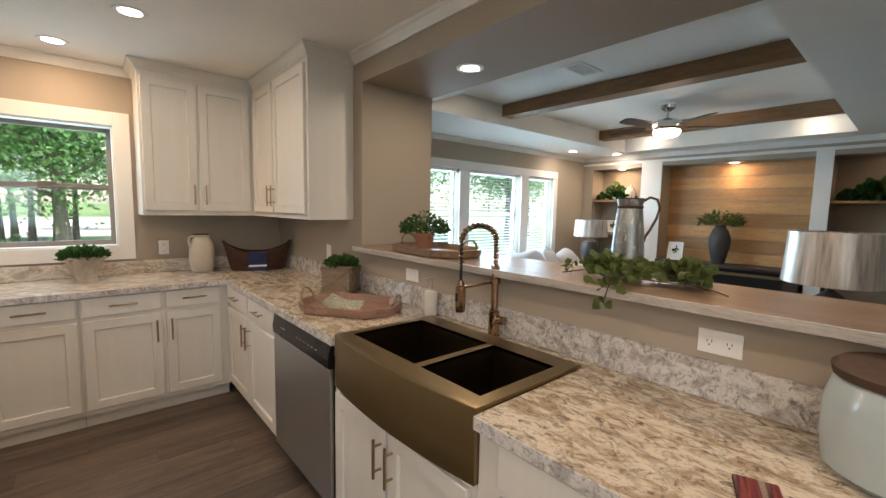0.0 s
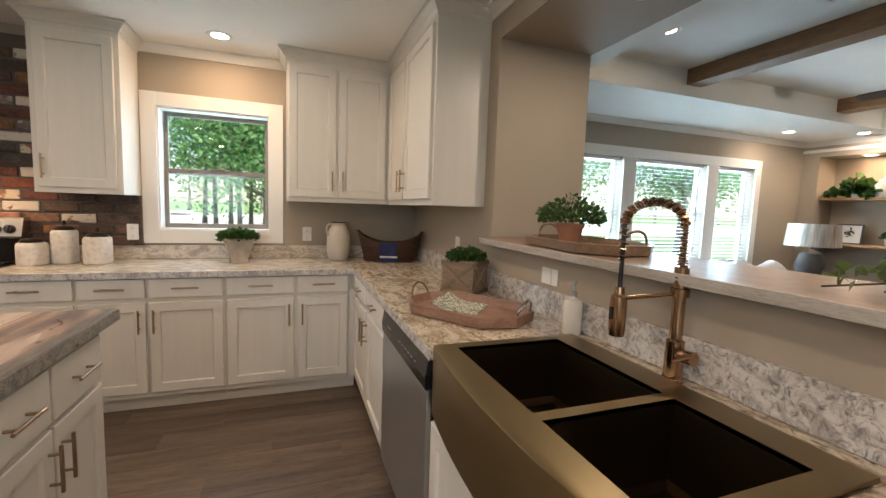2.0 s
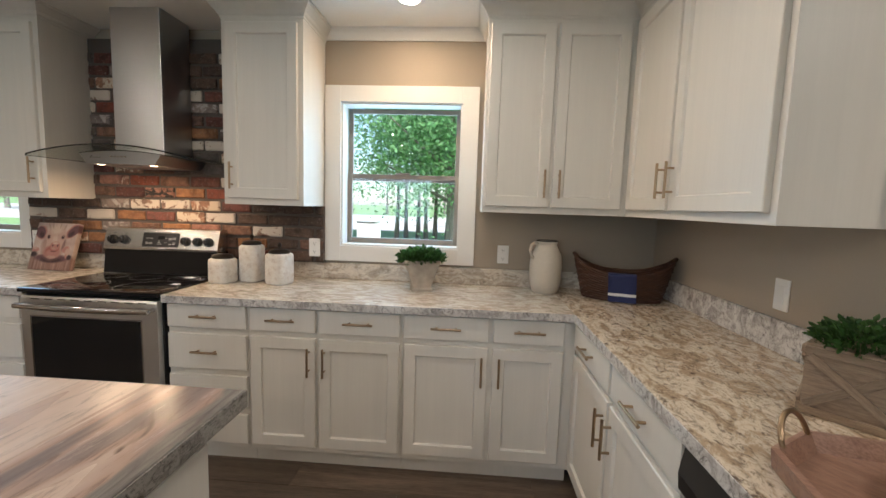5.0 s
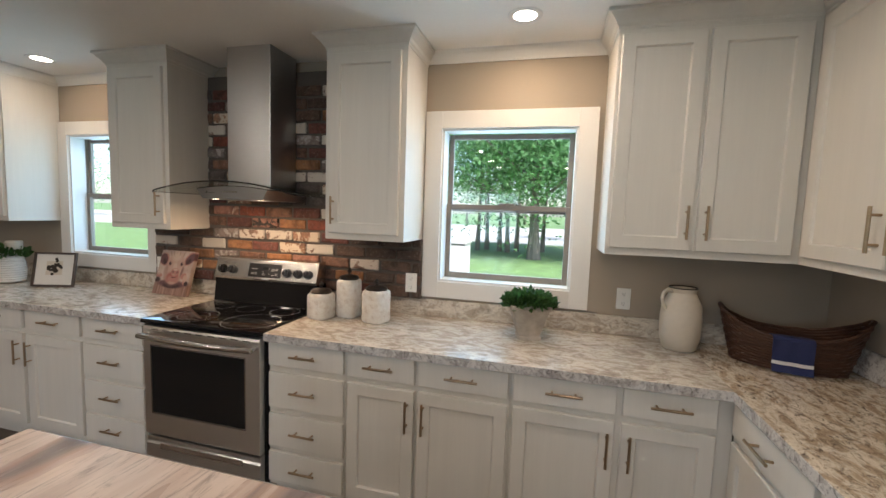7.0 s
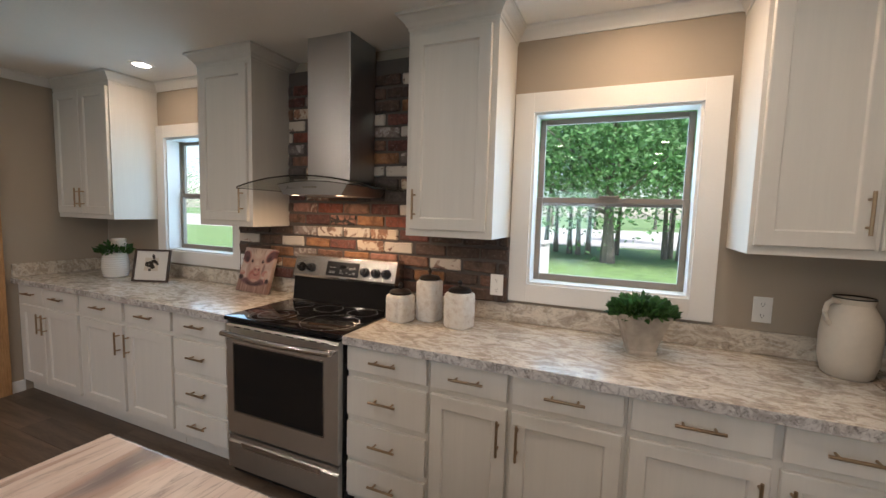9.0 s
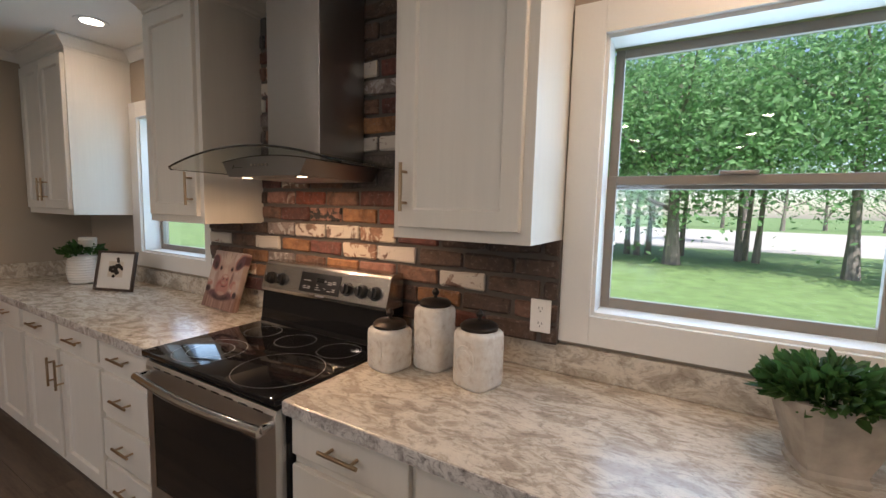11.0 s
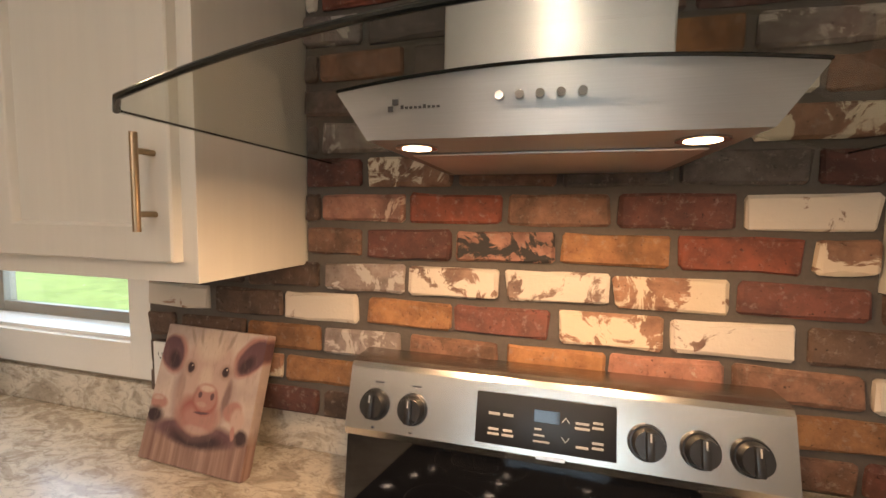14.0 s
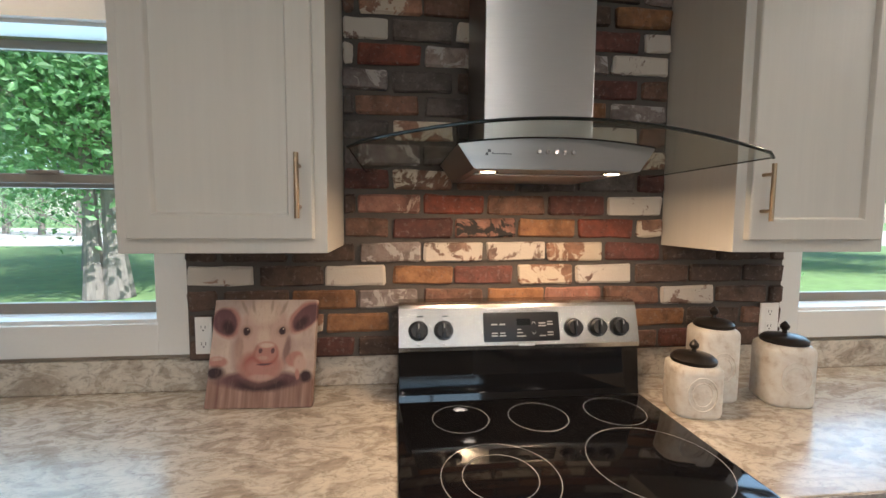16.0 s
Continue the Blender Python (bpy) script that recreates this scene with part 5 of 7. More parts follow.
def soap():
    t = thing("soap_dispenser", pose(1.545, 1.885, 0.9155), "white ceramic soap dispenser with metal pump beside the sink", "soap dispenser")
    part("bottle", lathe(bmesh.new(), [(0, 0), (0.033, 0), (0.036, 0.004), (0.036, 0.118), (0.032, 0.130), (0.014, 0.136), (0.012, 0.144), (0, 0.144)], 28), M_CERAMIC, t, "", True)
    bm = lathe(bmesh.new(), [(0, 0.144), (0.013, 0.144), (0.013, 0.160), (0.005, 0.163), (0.005, 0.188), (0.010, 0.190), (0.010, 0.200), (0, 0.201)], 18)
    tube(bm, [(0, 0, 0.195), (-0.02, 0.015, 0.196), (-0.038, 0.028, 0.190)], 0.0038, 8)
    part("pump", bm, M_STEEL, t, "", True)


soap()


def octagon_tray(name, m, lx, ly, label, material, handles, h=0.032):
    t = thing(name, m, label, "tray")

    def ring(bm, inset, z):
        c = 0.30 * min(lx, ly)
        a, b = lx / 2 - inset, ly / 2 - inset
        c = c - inset * 0.6
        return [bm.verts.new((x, y, z)) for x, y in ((a - c, -b), (a, -b + c), (a, b - c), (a - c, b), (-a + c, b), (-a, b - c), (-a, -b + c), (-a + c, -b))]

    bm = bmesh.new()
    rs = [ring(bm, 0.014, 0.0), ring(bm, 0.004, 0.005), ring(bm, 0.0, h), ring(bm, 0.012, h + 0.002), ring(bm, 0.03, 0.012)]
    for p, q in zip(rs, rs[1:]):
        for k in range(8):
            bm.faces.new((p[k], p[(k + 1) % 8], q[(k + 1) % 8], q[k]))
    bm.faces.new(rs[0][::-1])
    bm.faces.new(rs[-1])
    bmesh.ops.recalc_face_normals(bm, faces=bm.faces)
    part("tray_body", bm, material, t)
    for s, mh in handles:
        bm = bmesh.new()
        pts = [(-0.055 * math.cos(math.pi * k / 12), s * (ly / 2 - 0.012) + s * 0.018 * math.sin(math.pi * k / 12), h + 0.055 * math.sin(math.pi * k / 12)) for k in range(13)]
        tube(bm, pts, 0.0055, 9)
        part("handle", bm, mh, t, "curved metal handle", True)
    return t


octagon_tray("serving_tray", pose(1.275, 2.25, 0.9155, 0, 0, 33), 0.37, 0.56, "reddish wooden octagonal serving tray on the sink worktop", M_TRAYWOOD, ((1, M_BRASS), (-1, M_CHROME)), 0.045)
octagon_tray("display_tray", pose(1.745, 2.09, 1.2155, 0, 0, -5), 0.36, 0.62, "wooden octagonal tray standing on the bar ledge", M_LEDGE, ((1, M_BRASS), (-1, M_BRASS)), 0.04)

# patterned napkin on the tray
m, nt, b = mat("patterned_napkin")
v = coords(nt, (1, 1, 1))
vo = node(nt, "ShaderNodeTexVoronoi", Scale=150.0)
nt.links.new(v, vo.inputs["Vector"])
nt.links.new(ramp(nt, vo.outputs["Distance"], [(0.36, (0.80, 0.77, 0.66)), (0.52, (0.12, 0.14, 0.09))]), b.inputs["Base Color"])
b.inputs["Roughness"].default_value = 0.95
bump(nt, b, noise_node(nt, v, 300, 2), 0.3)
M_PATTERN = m
bm = bmesh.new()
bmesh.ops.create_grid(bm, x_segments=14, y_segments=14, size=0.098)
for v in bm.verts:
    v.co.z = 0.008 + 0.006 * math.sin(v.co.x * 60) * math.cos(v.co.y * 45) + 0.02 * max(0, v.co.y / 0.085) ** 2
bmesh.ops.solidify(bm, geom=bm.faces[:], thickness=0.003)
napkin = tagged(part("napkin", bm, M_PATTERN, None, "", True), "cream and green patterned napkin folded on the tray", "napkin")
napkin.matrix_world = pose(1.255, 2.285, 0.931, 4, -3, 46)


def crate_planter():
    t = thing("crate_planter", pose(1.452, 2.705, 0.9155, 0, 0, -50), "square grey wooden crate planter with green foliage", "planter")
    s, h = 0.094, 0.185
    part("box", one_box((-s, -s, 0), (s, s, h - 0.006), 0.003), M_CRATE, t)
    for k in range(4):
        r = Matrix.Rotation(math.pi / 2 * k, 4, "Z")
        for nm, pts in (("rail", ((-s, h - 0.022), (s, h - 0.022))), ("rail", ((-s, 0.011), (s, 0.011))), ("brace", ((-s + 0.01, 0.024), (s - 0.01, h - 0.034))), ("brace", ((s - 0.01, 0.024), (-s + 0.01, h - 0.034)))):
            (xa, za), (xb, zb) = pts
            d = Vector((xb - xa, 0, zb - za))
            bm = one_box((-d.length / 2, -0.004, -0.010), (d.length / 2, 0.004, 0.010), 0.0015)
            ob = part(nm, bm, M_CRATE, t)
            ob.matrix_local = r @ Matrix.Translation(((xa + xb) / 2, -s - (0.0045 if nm == "rail" else 0.0042) - (0.002 if nm == "brace" and xa > 0 else 0), (za + zb) / 2)) @ Matrix.Rotation(-math.atan2(zb - za, xb - xa), 4, "Y")
    part("foliage", leaves(bmesh.new(), (0, 0, h - 0.02), 800, 0.10, 0.024, 0.085, 4), M_LEAF, t, "bushy green leaves")


crate_planter()


def outlet(x, y, z, turn, label, kind="outlet", w=0.072, h=0.116):
    t = thing("wall_" + kind, pose(x, y, z, 0, 0, turn), label, kind, "wall plates")
    part("plate", one_box((-w / 2, -0.006, -h / 2), (w / 2, -0.0005, h / 2), 0.0025), M_WHITEPLASTIC, t)
    wide = w > h
    if kind == "outlet":
        for s in (-1, 1):
            c = (s * 0.026, 0) if wide else (0, s * 0.026)
            part("socket", one_box((c[0] - 0.016, -0.0075, c[1] - 0.016), (c[0] + 0.016, -0.006, c[1] + 0.016), 0.0007), M_WHITEPLASTIC, t)
            bm = bmesh.new()
            for d in (-0.006, 0.006):
                box(bm, (c[0] + d - 0.001, -0.0079, c[1] - 0.003), (c[0] + d + 0.001, -0.0075, c[1] + 0.006))
            cyl(bm, (c[0], -0.0075, c[1] - 0.009), (c[0], -0.0079, c[1] - 0.009), 0.0024, seg=10)
            part("slots", bm, M_DARKSLOT, t)
    else:
        part("rocker", one_box((-0.016, -0.010, -0.033), (0.016, -0.006, 0.033), 0.002), M_WHITEPLASTIC, t)
    return t


outlet(-2.463, WY - 0.054, 1.105, 0, "white outlet plate on the brick behind the pig picture", w=0.05)
outlet(-0.540, WY - 0.054, 1.120, 0, "white outlet plate on the brick beside the window")
outlet(0.672, WY, 1.115, 0, "white outlet plate on the greige wall beside the window")
outlet(PX0, 3.21, 1.125, SINKTURN, "white switch plate on the greige wall near the corner", "switch")
outlet(PX0, 2.132, 1.090, SINKTURN, "white switch plate under the bar ledge", "switch", 0.116, 0.072)
outlet(PX0, 0.600, 1.092, SINKTURN, "white outlet plate under the bar ledge", "outlet", 0.116, 0.072)


# ---- things on the range wall worktops ----
def canister(x, y, h, r, turn, label):
    t = thing("canister", pose(x, y, 0.9155, 0, 0, turn), label, "canister", "white canisters")
    bm = bmesh.new()
    rows = []
    for z, q in ((0, 0.90), (0.006, 0.97), (0.015, 1.0), (h * 0.5, 1.0), (h - 0.02, 1.0), (h - 0.008, 0.97), (h, 0.86), (h + 0.002, 0.80)):
        ring = []
        for k in range(40):
            a = 2 * math.pi * k / 40
            c, s = math.cos(a), math.sin(a)
            sq = (abs(c) ** 4 + abs(s) ** 4) ** -0.25
            ring.append(bm.verts.new((r * q * sq * c, r * q * sq * s, z)))
        rows.append(ring)
    for p, q in zip(rows, rows[1:]):
        for k in range(40):
            bm.faces.new((p[k], p[(k + 1) % 40], q[(k + 1) % 40], q[k]))
    bm.faces.new(rows[0][::-1])
    bm.faces.new(rows[-1])
    body = part("jar", bm, M_CANISTER, t, "square-shouldered white ceramic jar", True)
    bm = bmesh.new()
    rr = min(r, h / 2) * 0.72
    tube(bm, [(rr * 0.8 * math.cos(2 * math.pi * k / 36), -r - 0.0002, h * 0.5 + rr * math.sin(2 * math.pi * k / 36)) for k in range(36)], 0.0022, 6, True)
    tube(bm, [(rr * 0.55 * math.cos(2 * math.pi * k / 36), -r - 0.0002, h * 0.5 + rr * 0.7 * math.sin(2 * math.pi * k / 36)) for k in range(36)], 0.0016, 6, True)
    part("medallion", bm, M_CANISTER, body, "embossed oval medallion", True)
    q = r * 0.9
    bm = lathe(bmesh.new(), [(0, h + 0.0025), (q, h + 0.0025), (q * 1.02, h + 0.012), (q * 0.85, h + 0.022), (q * 0.4, h + 0.027), (0.007, h + 0.030), (0.006, h + 0.037), (0.012, h + 0.044), (0.013, h + 0.052), (0.006, h + 0.062), (0.0, h + 0.068)], 26)
    part("lid", bm, M_LID, t, "dark bronze lid with acorn finial", True)


canister(-1.010, 3.995, 0.145, 0.066, -14, "low white ceramic canister with dark lid beside the range")
canister(-0.878, 4.085, 0.222, 0.062, -10, "tall white ceramic canister with dark lid")
canister(-0.680, 4.035, 0.182, 0.068, -16, "middle white ceramic canister with dark lid")


def stone_pot():
    t = thing("potted_plant", pose(0.178, 4.045, 0.9155, 0, 0, 12), "small green fern in a tapered weathered stone pot", "potted plant")
    bm = bmesh.new()
    rows = []
    for s, z in ((0.062, 0), (0.064, 0.012), (0.058, 0.02), (0.098, 0.158), (0.108, 0.162), (0.108, 0.182), (0.094, 0.182), (0.088, 0.165)):
        ring = []
        for k in range(24):
            a = 2 * math.pi * k / 24 + math.pi / 4
            c, q = math.cos(a), math.sin(a)
            f = (abs(c) ** 7 + abs(q) ** 7) ** (-1 / 7)
            ring.append(bm.verts.new((s * f * c + random.uniform(-0.001, 0.001), s * f * q + random.uniform(-0.001, 0.001), z)))
        rows.append(ring)
    for p, q in zip(rows, rows[1:]):
        for k in range(24):
            bm.faces.new((p[k], p[(k + 1) % 24], q[(k + 1) % 24], q[k]))
    bm.faces.new(rows[0][::-1])
    bm.faces.new(rows[-1])
    part("pot", bm, M_STONEPOT, t, "square weathered stone pot")
    part("foliage", leaves(bmesh.new(), (0, 0, 0.160), 900, 0.118, 0.040, 0.085, 8), M_LEAF, t, "feathery green leaves")


stone_pot()


def jug():
    t = thing("jug", pose(0.915, 4.125, 0.9155, 0, 0, 205), "cream stoneware jug with dark rim on the worktop", "jug")
    part("body", lathe(bmesh.new(), [(0, 0), (0.066, 0), (0.078, 0.010), (0.092, 0.07), (0.094, 0.16), (0.088, 0.225), (0.066, 0.268), (0.058, 0.285), (0.064, 0.306), (0.060, 0.306), (0.052, 0.285), (0.05, 0.20), (0, 0.19)], 32), M_CREAMJUG, t, "", True)
    part("rim", lathe(bmesh.new(), [(0.060, 0.3065), (0.065, 0.307), (0.064, 0.312), (0.060, 0.312)], 32), M_LID, t, "dark rim", True)
    part("handle", tube(bmesh.new(), [(0.058, 0, 0.29), (0.085, 0, 0.298), (0.105, 0, 0.285), (0.112, 0, 0.255), (0.105, 0, 0.225), (0.086, 0, 0.205)], 0.009, 10), M_CREAMJUG, t, "", True)


jug()


def basket():
    t = thing("basket", pose(1.325, 4.02, 0.9155, 0, 0, -16), "dark woven boat-shaped basket in the worktop corner", "basket")

    def rim(a, z):
        return 0.150 + 0.085 * abs(math.cos(a)) ** 2.6 if z is None else z

    n = 60
    bm = bmesh.new()
    for lvl in range(13):
        f = lvl / 12
        pts = []
        for k in range(n):
            a = 2 * math.pi * k / n
            top = rim(a, None)
            rx, ry = 0.205 + 0.055 * f, 0.090 + 0.040 * f
            wob = 0.004 * math.sin(k * math.pi * 0.5 + lvl * math.pi)
            pts.append(((rx + wob) * math.cos(a), (ry + wob) * math.sin(a), 0.008 + (top - 0.008) * f))
        tube(bm, pts, 0.0078, 6, True)
    part("weave", bm, M_WICKER, t, "dark wicker weave", True)
    bm = bmesh.new()
    for k in range(30):
        a = 2 * math.pi * k / 30
        top = rim(a, None)
        tube(bm, [(0.205 * math.cos(a), 0.090 * math.sin(a), 0.004), (0.262 * math.cos(a), 0.132 * math.sin(a), top + 0.004)], 0.005, 6)
    part("stakes", bm, M_WICKER, t, "", True)
    bm = lathe(bmesh.new(), [(0, 0), (0.20, 0), (0.20, 0.008), (0, 0.008)], 32)
    for v in bm.verts:
        v.co.y *= 0.46
    part("bottom", bm, M_WICKER, t)
    for s in (-1, 1):
        tube_bm = tube(bmesh.new(), [(s * 0.248, -0.03, 0.228), (s * 0.266, -0.012, 0.248), (s * 0.266, 0.012, 0.248), (s * 0.248, 0.03, 0.228)], 0.009, 8)
        part("grip", tube_bm, M_WICKER, t, "", True)
    return t


basket()
# cloth hanging over the basket's front
bm = bmesh.new()
cols, rows = 10, 14
grid = []
for j in range(rows + 1):
    f = j / rows
    yy = 0.02 - 0.17 * min(1, f * 3.2) + 0.035 * max(0, f - 0.31) - 0.018 * max(0, f - 0.85) * 5
    zz = 0.118 + 0.045 * math.sin(min(1, f * 3.2) * math.pi * 0.62) - 0.152 * max(0, f - 0.31) / 0.69
    grid.append([bm.verts.new((-0.07 + 0.14 * i / cols + 0.01 * f, yy - 0.003 * math.sin(i * 1.3 + j * 0.4), max(0.004, zz))) for i in range(cols + 1)])
for j in range(rows):
    for i in range(cols):
        f = bm.faces.new((grid[j][i], grid[j][i + 1], grid[j + 1][i + 1], grid[j + 1][i]))
        f.material_index = 1 if j == rows - 3 else 0
bmesh.ops.recalc_face_normals(bm, faces=bm.faces)
bmesh.ops.solidify(bm, geom=bm.faces[:], thickness=0.004)
towel = tagged(part("tea_towel", bm, [M_NAVY, M_WHITECLOTH], None, "", True), "navy tea towel with a white stripe hanging over the basket", "towel")
towel.matrix_world = pose(1.315, 4.02, 0.9155, 0, 0, -16)


def ribbed_vase():
    t = thing("plant_vase", pose(-3.66, 4.035, 0.9155), "ribbed pale ceramic vase holding trailing green leaves", "vase")
    prof = [(0, 0), (0.06, 0)]
    for k in range(23):
        z = 0.008 + 0.186 * k / 22
        prof.append((0.066 + 0.026 * math.sin(math.pi * (0.18 + 0.72 * k / 22)) + (0.003 if k % 2 else -0.001), z))
    prof += [(0.052, 0.205), (0.052, 0.222), (0.046, 0.222), (0.044, 0.19), (0, 0.18)]
    part("body", lathe(bmesh.new(), prof, 36), M_CERAMIC, t, "", True)
    part("foliage", leaves(bmesh.new(), (0, -0.01, 0.185), 260, 0.10, 0.046, 0.085, 31), M_LEAF, t, "dark green leaves")
    part("candle", lathe(bmesh.new(), [(0, 0.19), (0.046, 0.19), (0.048, 0.26), (0.052, 0.272), (0.048, 0.285), (0.052, 0.298), (0.046, 0.312), (0, 0.312)], 24, (0.0, 0.03, 0)), M_CREAMJUG, t, "pale turned top behind the leaves", True)


ribbed_vase()


def picture_frame(name, m, w, h, label, frame_mat, art):
    t = thing(name, m, label, "picture")
    bm = bmesh.new()
    b = 0.014
    box(bm, (-w / 2, -0.018, 0), (-w / 2 + b, 0, h), 0.002)
    box(bm, (w / 2 - b, -0.018, 0), (w / 2, 0, h), 0.002)
    box(bm, (-w / 2 + b, -0.018, 0), (w / 2 - b, 0, b), 0.002)
    box(bm, (-w / 2 + b, -0.018, h - b), (w / 2 - b, 0, h), 0.002)
    part("frame", bm, frame_mat, t)
    part("mat_board", one_box((-w / 2 + b, -0.008, b), (w / 2 - b, -0.001, h - b)), M_PAPER, t)
    part("print", one_box((-w * 0.20, -0.0095, h * 0.34), (w * 0.18, -0.0082, h * 0.74)), M_CREAMJUG, t)
    bm = bmesh.new()
    r = random.Random(3)
    for k in range(16):
        x, z = r.gauss(0, 0.024), h * 0.54 + r.gauss(0, 0.020)
        cyl(bm, (x, -0.0095, z), (x, -0.0108 - 0.0001 * k, z), r.uniform(0.007, 0.016), seg=9)
    part("ink", bm, art, t, "dark blotted floral motif")
    part("easel_back", one_box((-w * 0.3, 0.0, 0.01), (w * 0.3, 0.004, h * 0.9)), M_DARKWOOD, t)
    return t


picture_frame("framed_print", pose(-3.215, 4.03, 0.9155, -12, 0, 20), 0.285, 0.25, "dark-framed floral print in a white mat leaning by the window", M_DARKWOOD, M_LID)


def pig_canvas():
    t = thing("pig_canvas", pose(-2.272, 4.118, 0.918, -17.5, 0, -3), "stretched canvas painting of a pig leaning on the backsplash", "painting")
    w, h, d = 0.305, 0.315, 0.03
    m, nt, b = mat("pig_painting")
    tc = nt.nodes.new("ShaderNodeTexCoord")
    wob = node(nt, "ShaderNodeTexNoise", Scale=26.0, Detail=3.0)
    nt.links.new(tc.outputs["Object"], wob.inputs["Vector"])
    shift = nt.nodes.new("ShaderNodeVectorMath")
    shift.operation = "MULTIPLY_ADD"
    shift.inputs[1].default_value, shift.inputs[2].default_value = (0.012, 0.0, 0.012), (-0.006, 0.0, -0.006)
    nt.links.new(wob.outputs["Color"], shift.inputs[0])
    at = nt.nodes.new("ShaderNodeVectorMath")
    nt.links.new(tc.outputs["Object"], at.inputs[0])
    nt.links.new(shift.outputs[0], at.inputs[1])
    strokes = noise_node(nt, coords(nt, (1, 1, 0.35)), 70, 4, 0.7)
    col = ramp(nt, noise_node(nt, coords(nt), 9, 4), [(0.3, (0.36, 0.27, 0.235)), (0.7, (0.56, 0.46, 0.40))])

    def dab(col, cx, cz, rx, rz, colour, soft=0.25, tilt=0.0, amount=1.0):
        """A soft-edged oval of paint; places run from -1 to 1 across the canvas."""
        mp = nt.nodes.new("ShaderNodeMapping")
        mp.vector_type = "TEXTURE"
        mp.inputs["Location"].default_value = (cx * w / 2, 0, h / 2 + cz * h / 2)
        mp.inputs["Rotation"].default_value = (0, -tilt, 0)
        mp.inputs["Scale"].default_value = (rx * w / 2, 1000.0, rz * h / 2)
        nt.links.new(at.outputs[0], mp.inputs[0])
        ln = nt.nodes.new("ShaderNodeVectorMath")
        ln.operation = "LENGTH"
        nt.links.new(mp.outputs[0], ln.inputs[0])
        fac = ramp(nt, ln.outputs["Value"], [(1.0 - 0.6 * soft, (amount,) * 3), (1.0, (0, 0, 0))])
        return mix(nt, col, colour, fac)

    DARK, PURPLE, PINK, ROSE, PALE, CREAM = (0.035, 0.018, 0.022), (0.115, 0.055, 0.062), (0.38, 0.19, 0.16), (0.31, 0.105, 0.09), (0.45, 0.315, 0.26), (0.54, 0.43, 0.355)
    boards = ramp(nt, noise_node(nt, coords(nt, (9, 9, 0.6)), 5, 3), [(0.3, (0.15, 0.075, 0.06)), (0.7, (0.38, 0.25, 0.20))])
    low = nt.nodes.new("ShaderNodeSeparateXYZ")
    nt.links.new(at.outputs[0], low.inputs[0])
    col = mix(nt, col, boards, ramp(nt, low.outputs["Z"], [(0.075, (1, 1, 1)), (0.105, (0, 0, 0))]))
    col = dab(col, 0.0, -0.50, 1.0, 0.20, PURPLE, 0.6)
    col = dab(col, 0.05, -0.58, 0.66, 0.16, DARK, 0.8, 0, 0.9)
    # ears
    col = dab(col, -0.72, 0.56, 0.30, 0.34, PINK, 0.35, 0.5)
    col = dab(col, -0.77, 0.58, 0.25, 0.30, PURPLE, 0.35, 0.5)
    col = dab(col, -0.70, 0.46, 0.14, 0.20, DARK, 0.9, 0.5, 0.85)
    col = dab(col, 0.76, 0.66, 0.25, 0.42, PINK, 0.35, -0.75)
    col = dab(col, 0.80, 0.66, 0.20, 0.36, PURPLE, 0.35, -0.75)
    col = dab(col, 0.72, 0.54, 0.12, 0.22, DARK, 0.9, -0.7, 0.85)
    # head, broad over the eyes and heavy at the jowl
    col = dab(col, -0.01, 0.06, 0.66, 0.72, (0.23, 0.13, 0.115), 0.45, 0, 0.8)
    col = dab(col, 0.0, 0.42, 0.54, 0.56, PALE, 0.35)
    col = dab(col, 0.0, 0.0, 0.57, 0.56, PALE, 0.3)
    col = dab(col, -0.02, 0.74, 0.38, 0.28, CREAM, 0.9)
    for hx, hz, lean in ((-0.42, 0.86, 0.5), (-0.24, 0.88, 0.25), (0.12, 0.90, -0.1), (0.36, 0.84, -0.45)):
        col = dab(col, hx, hz, 0.04, 0.20, (0.30, 0.23, 0.185), 0.9, lean, 0.75)
    col = dab(col, 0.0, 0.24, 0.16, 0.30, CREAM, 0.9, 0, 0.7)
    col = dab(col, -0.03, -0.24, 0.48, 0.32, ROSE, 0.7)
    col = dab(col, 0.02, -0.30, 0.40, 0.22, PINK, 0.7)
    col = dab(col, -0.44, 0.06, 0.10, 0.30, (0.30, 0.19, 0.16), 0.9, 0.15, 0.6)
    col = dab(col, 0.46, 0.04, 0.09, 0.32, PURPLE, 0.9, -0.1, 0.7)
    col = dab(col, 0.02, -0.46, 0.28, 0.08, PALE, 0.9, 0, 0.7)
    # snout
    col = dab(col, 0.07, -0.03, 0.28, 0.25, ROSE, 0.4)
    col = dab(col, 0.07, 0.0, 0.24, 0.205, PINK, 0.35)
    col = dab(col, 0.07, 0.13, 0.17, 0.06, CREAM, 0.8, 0, 0.8)
    col = dab(col, 0.03, -0.10, 0.12, 0.05, PALE, 0.9, 0, 0.6)
    col = dab(col, -0.04, 0.03, 0.05, 0.055, PURPLE, 0.6, 0.3)
    col = dab(col, 0.19, 0.03, 0.05, 0.055, PURPLE, 0.6, -0.3)
    col = dab(col, 0.05, -0.22, 0.18, 0.025, PURPLE, 0.8, 0.1)
    # eyes
    for ex in (-0.34, 0.36):
        col = dab(col, ex, 0.40, 0.14, 0.14, (0.28, 0.17, 0.14), 0.9, 0, 0.8)
        col = dab(col, ex, 0.40, 0.075, 0.085, DARK, 0.5)
        col = dab(col, ex + 0.02, 0.43, 0.016, 0.016, CREAM, 0.5)
    # trotters over the board
    col = dab(col, -0.84, -0.17, 0.22, 0.12, PINK, 0.5, -0.1)
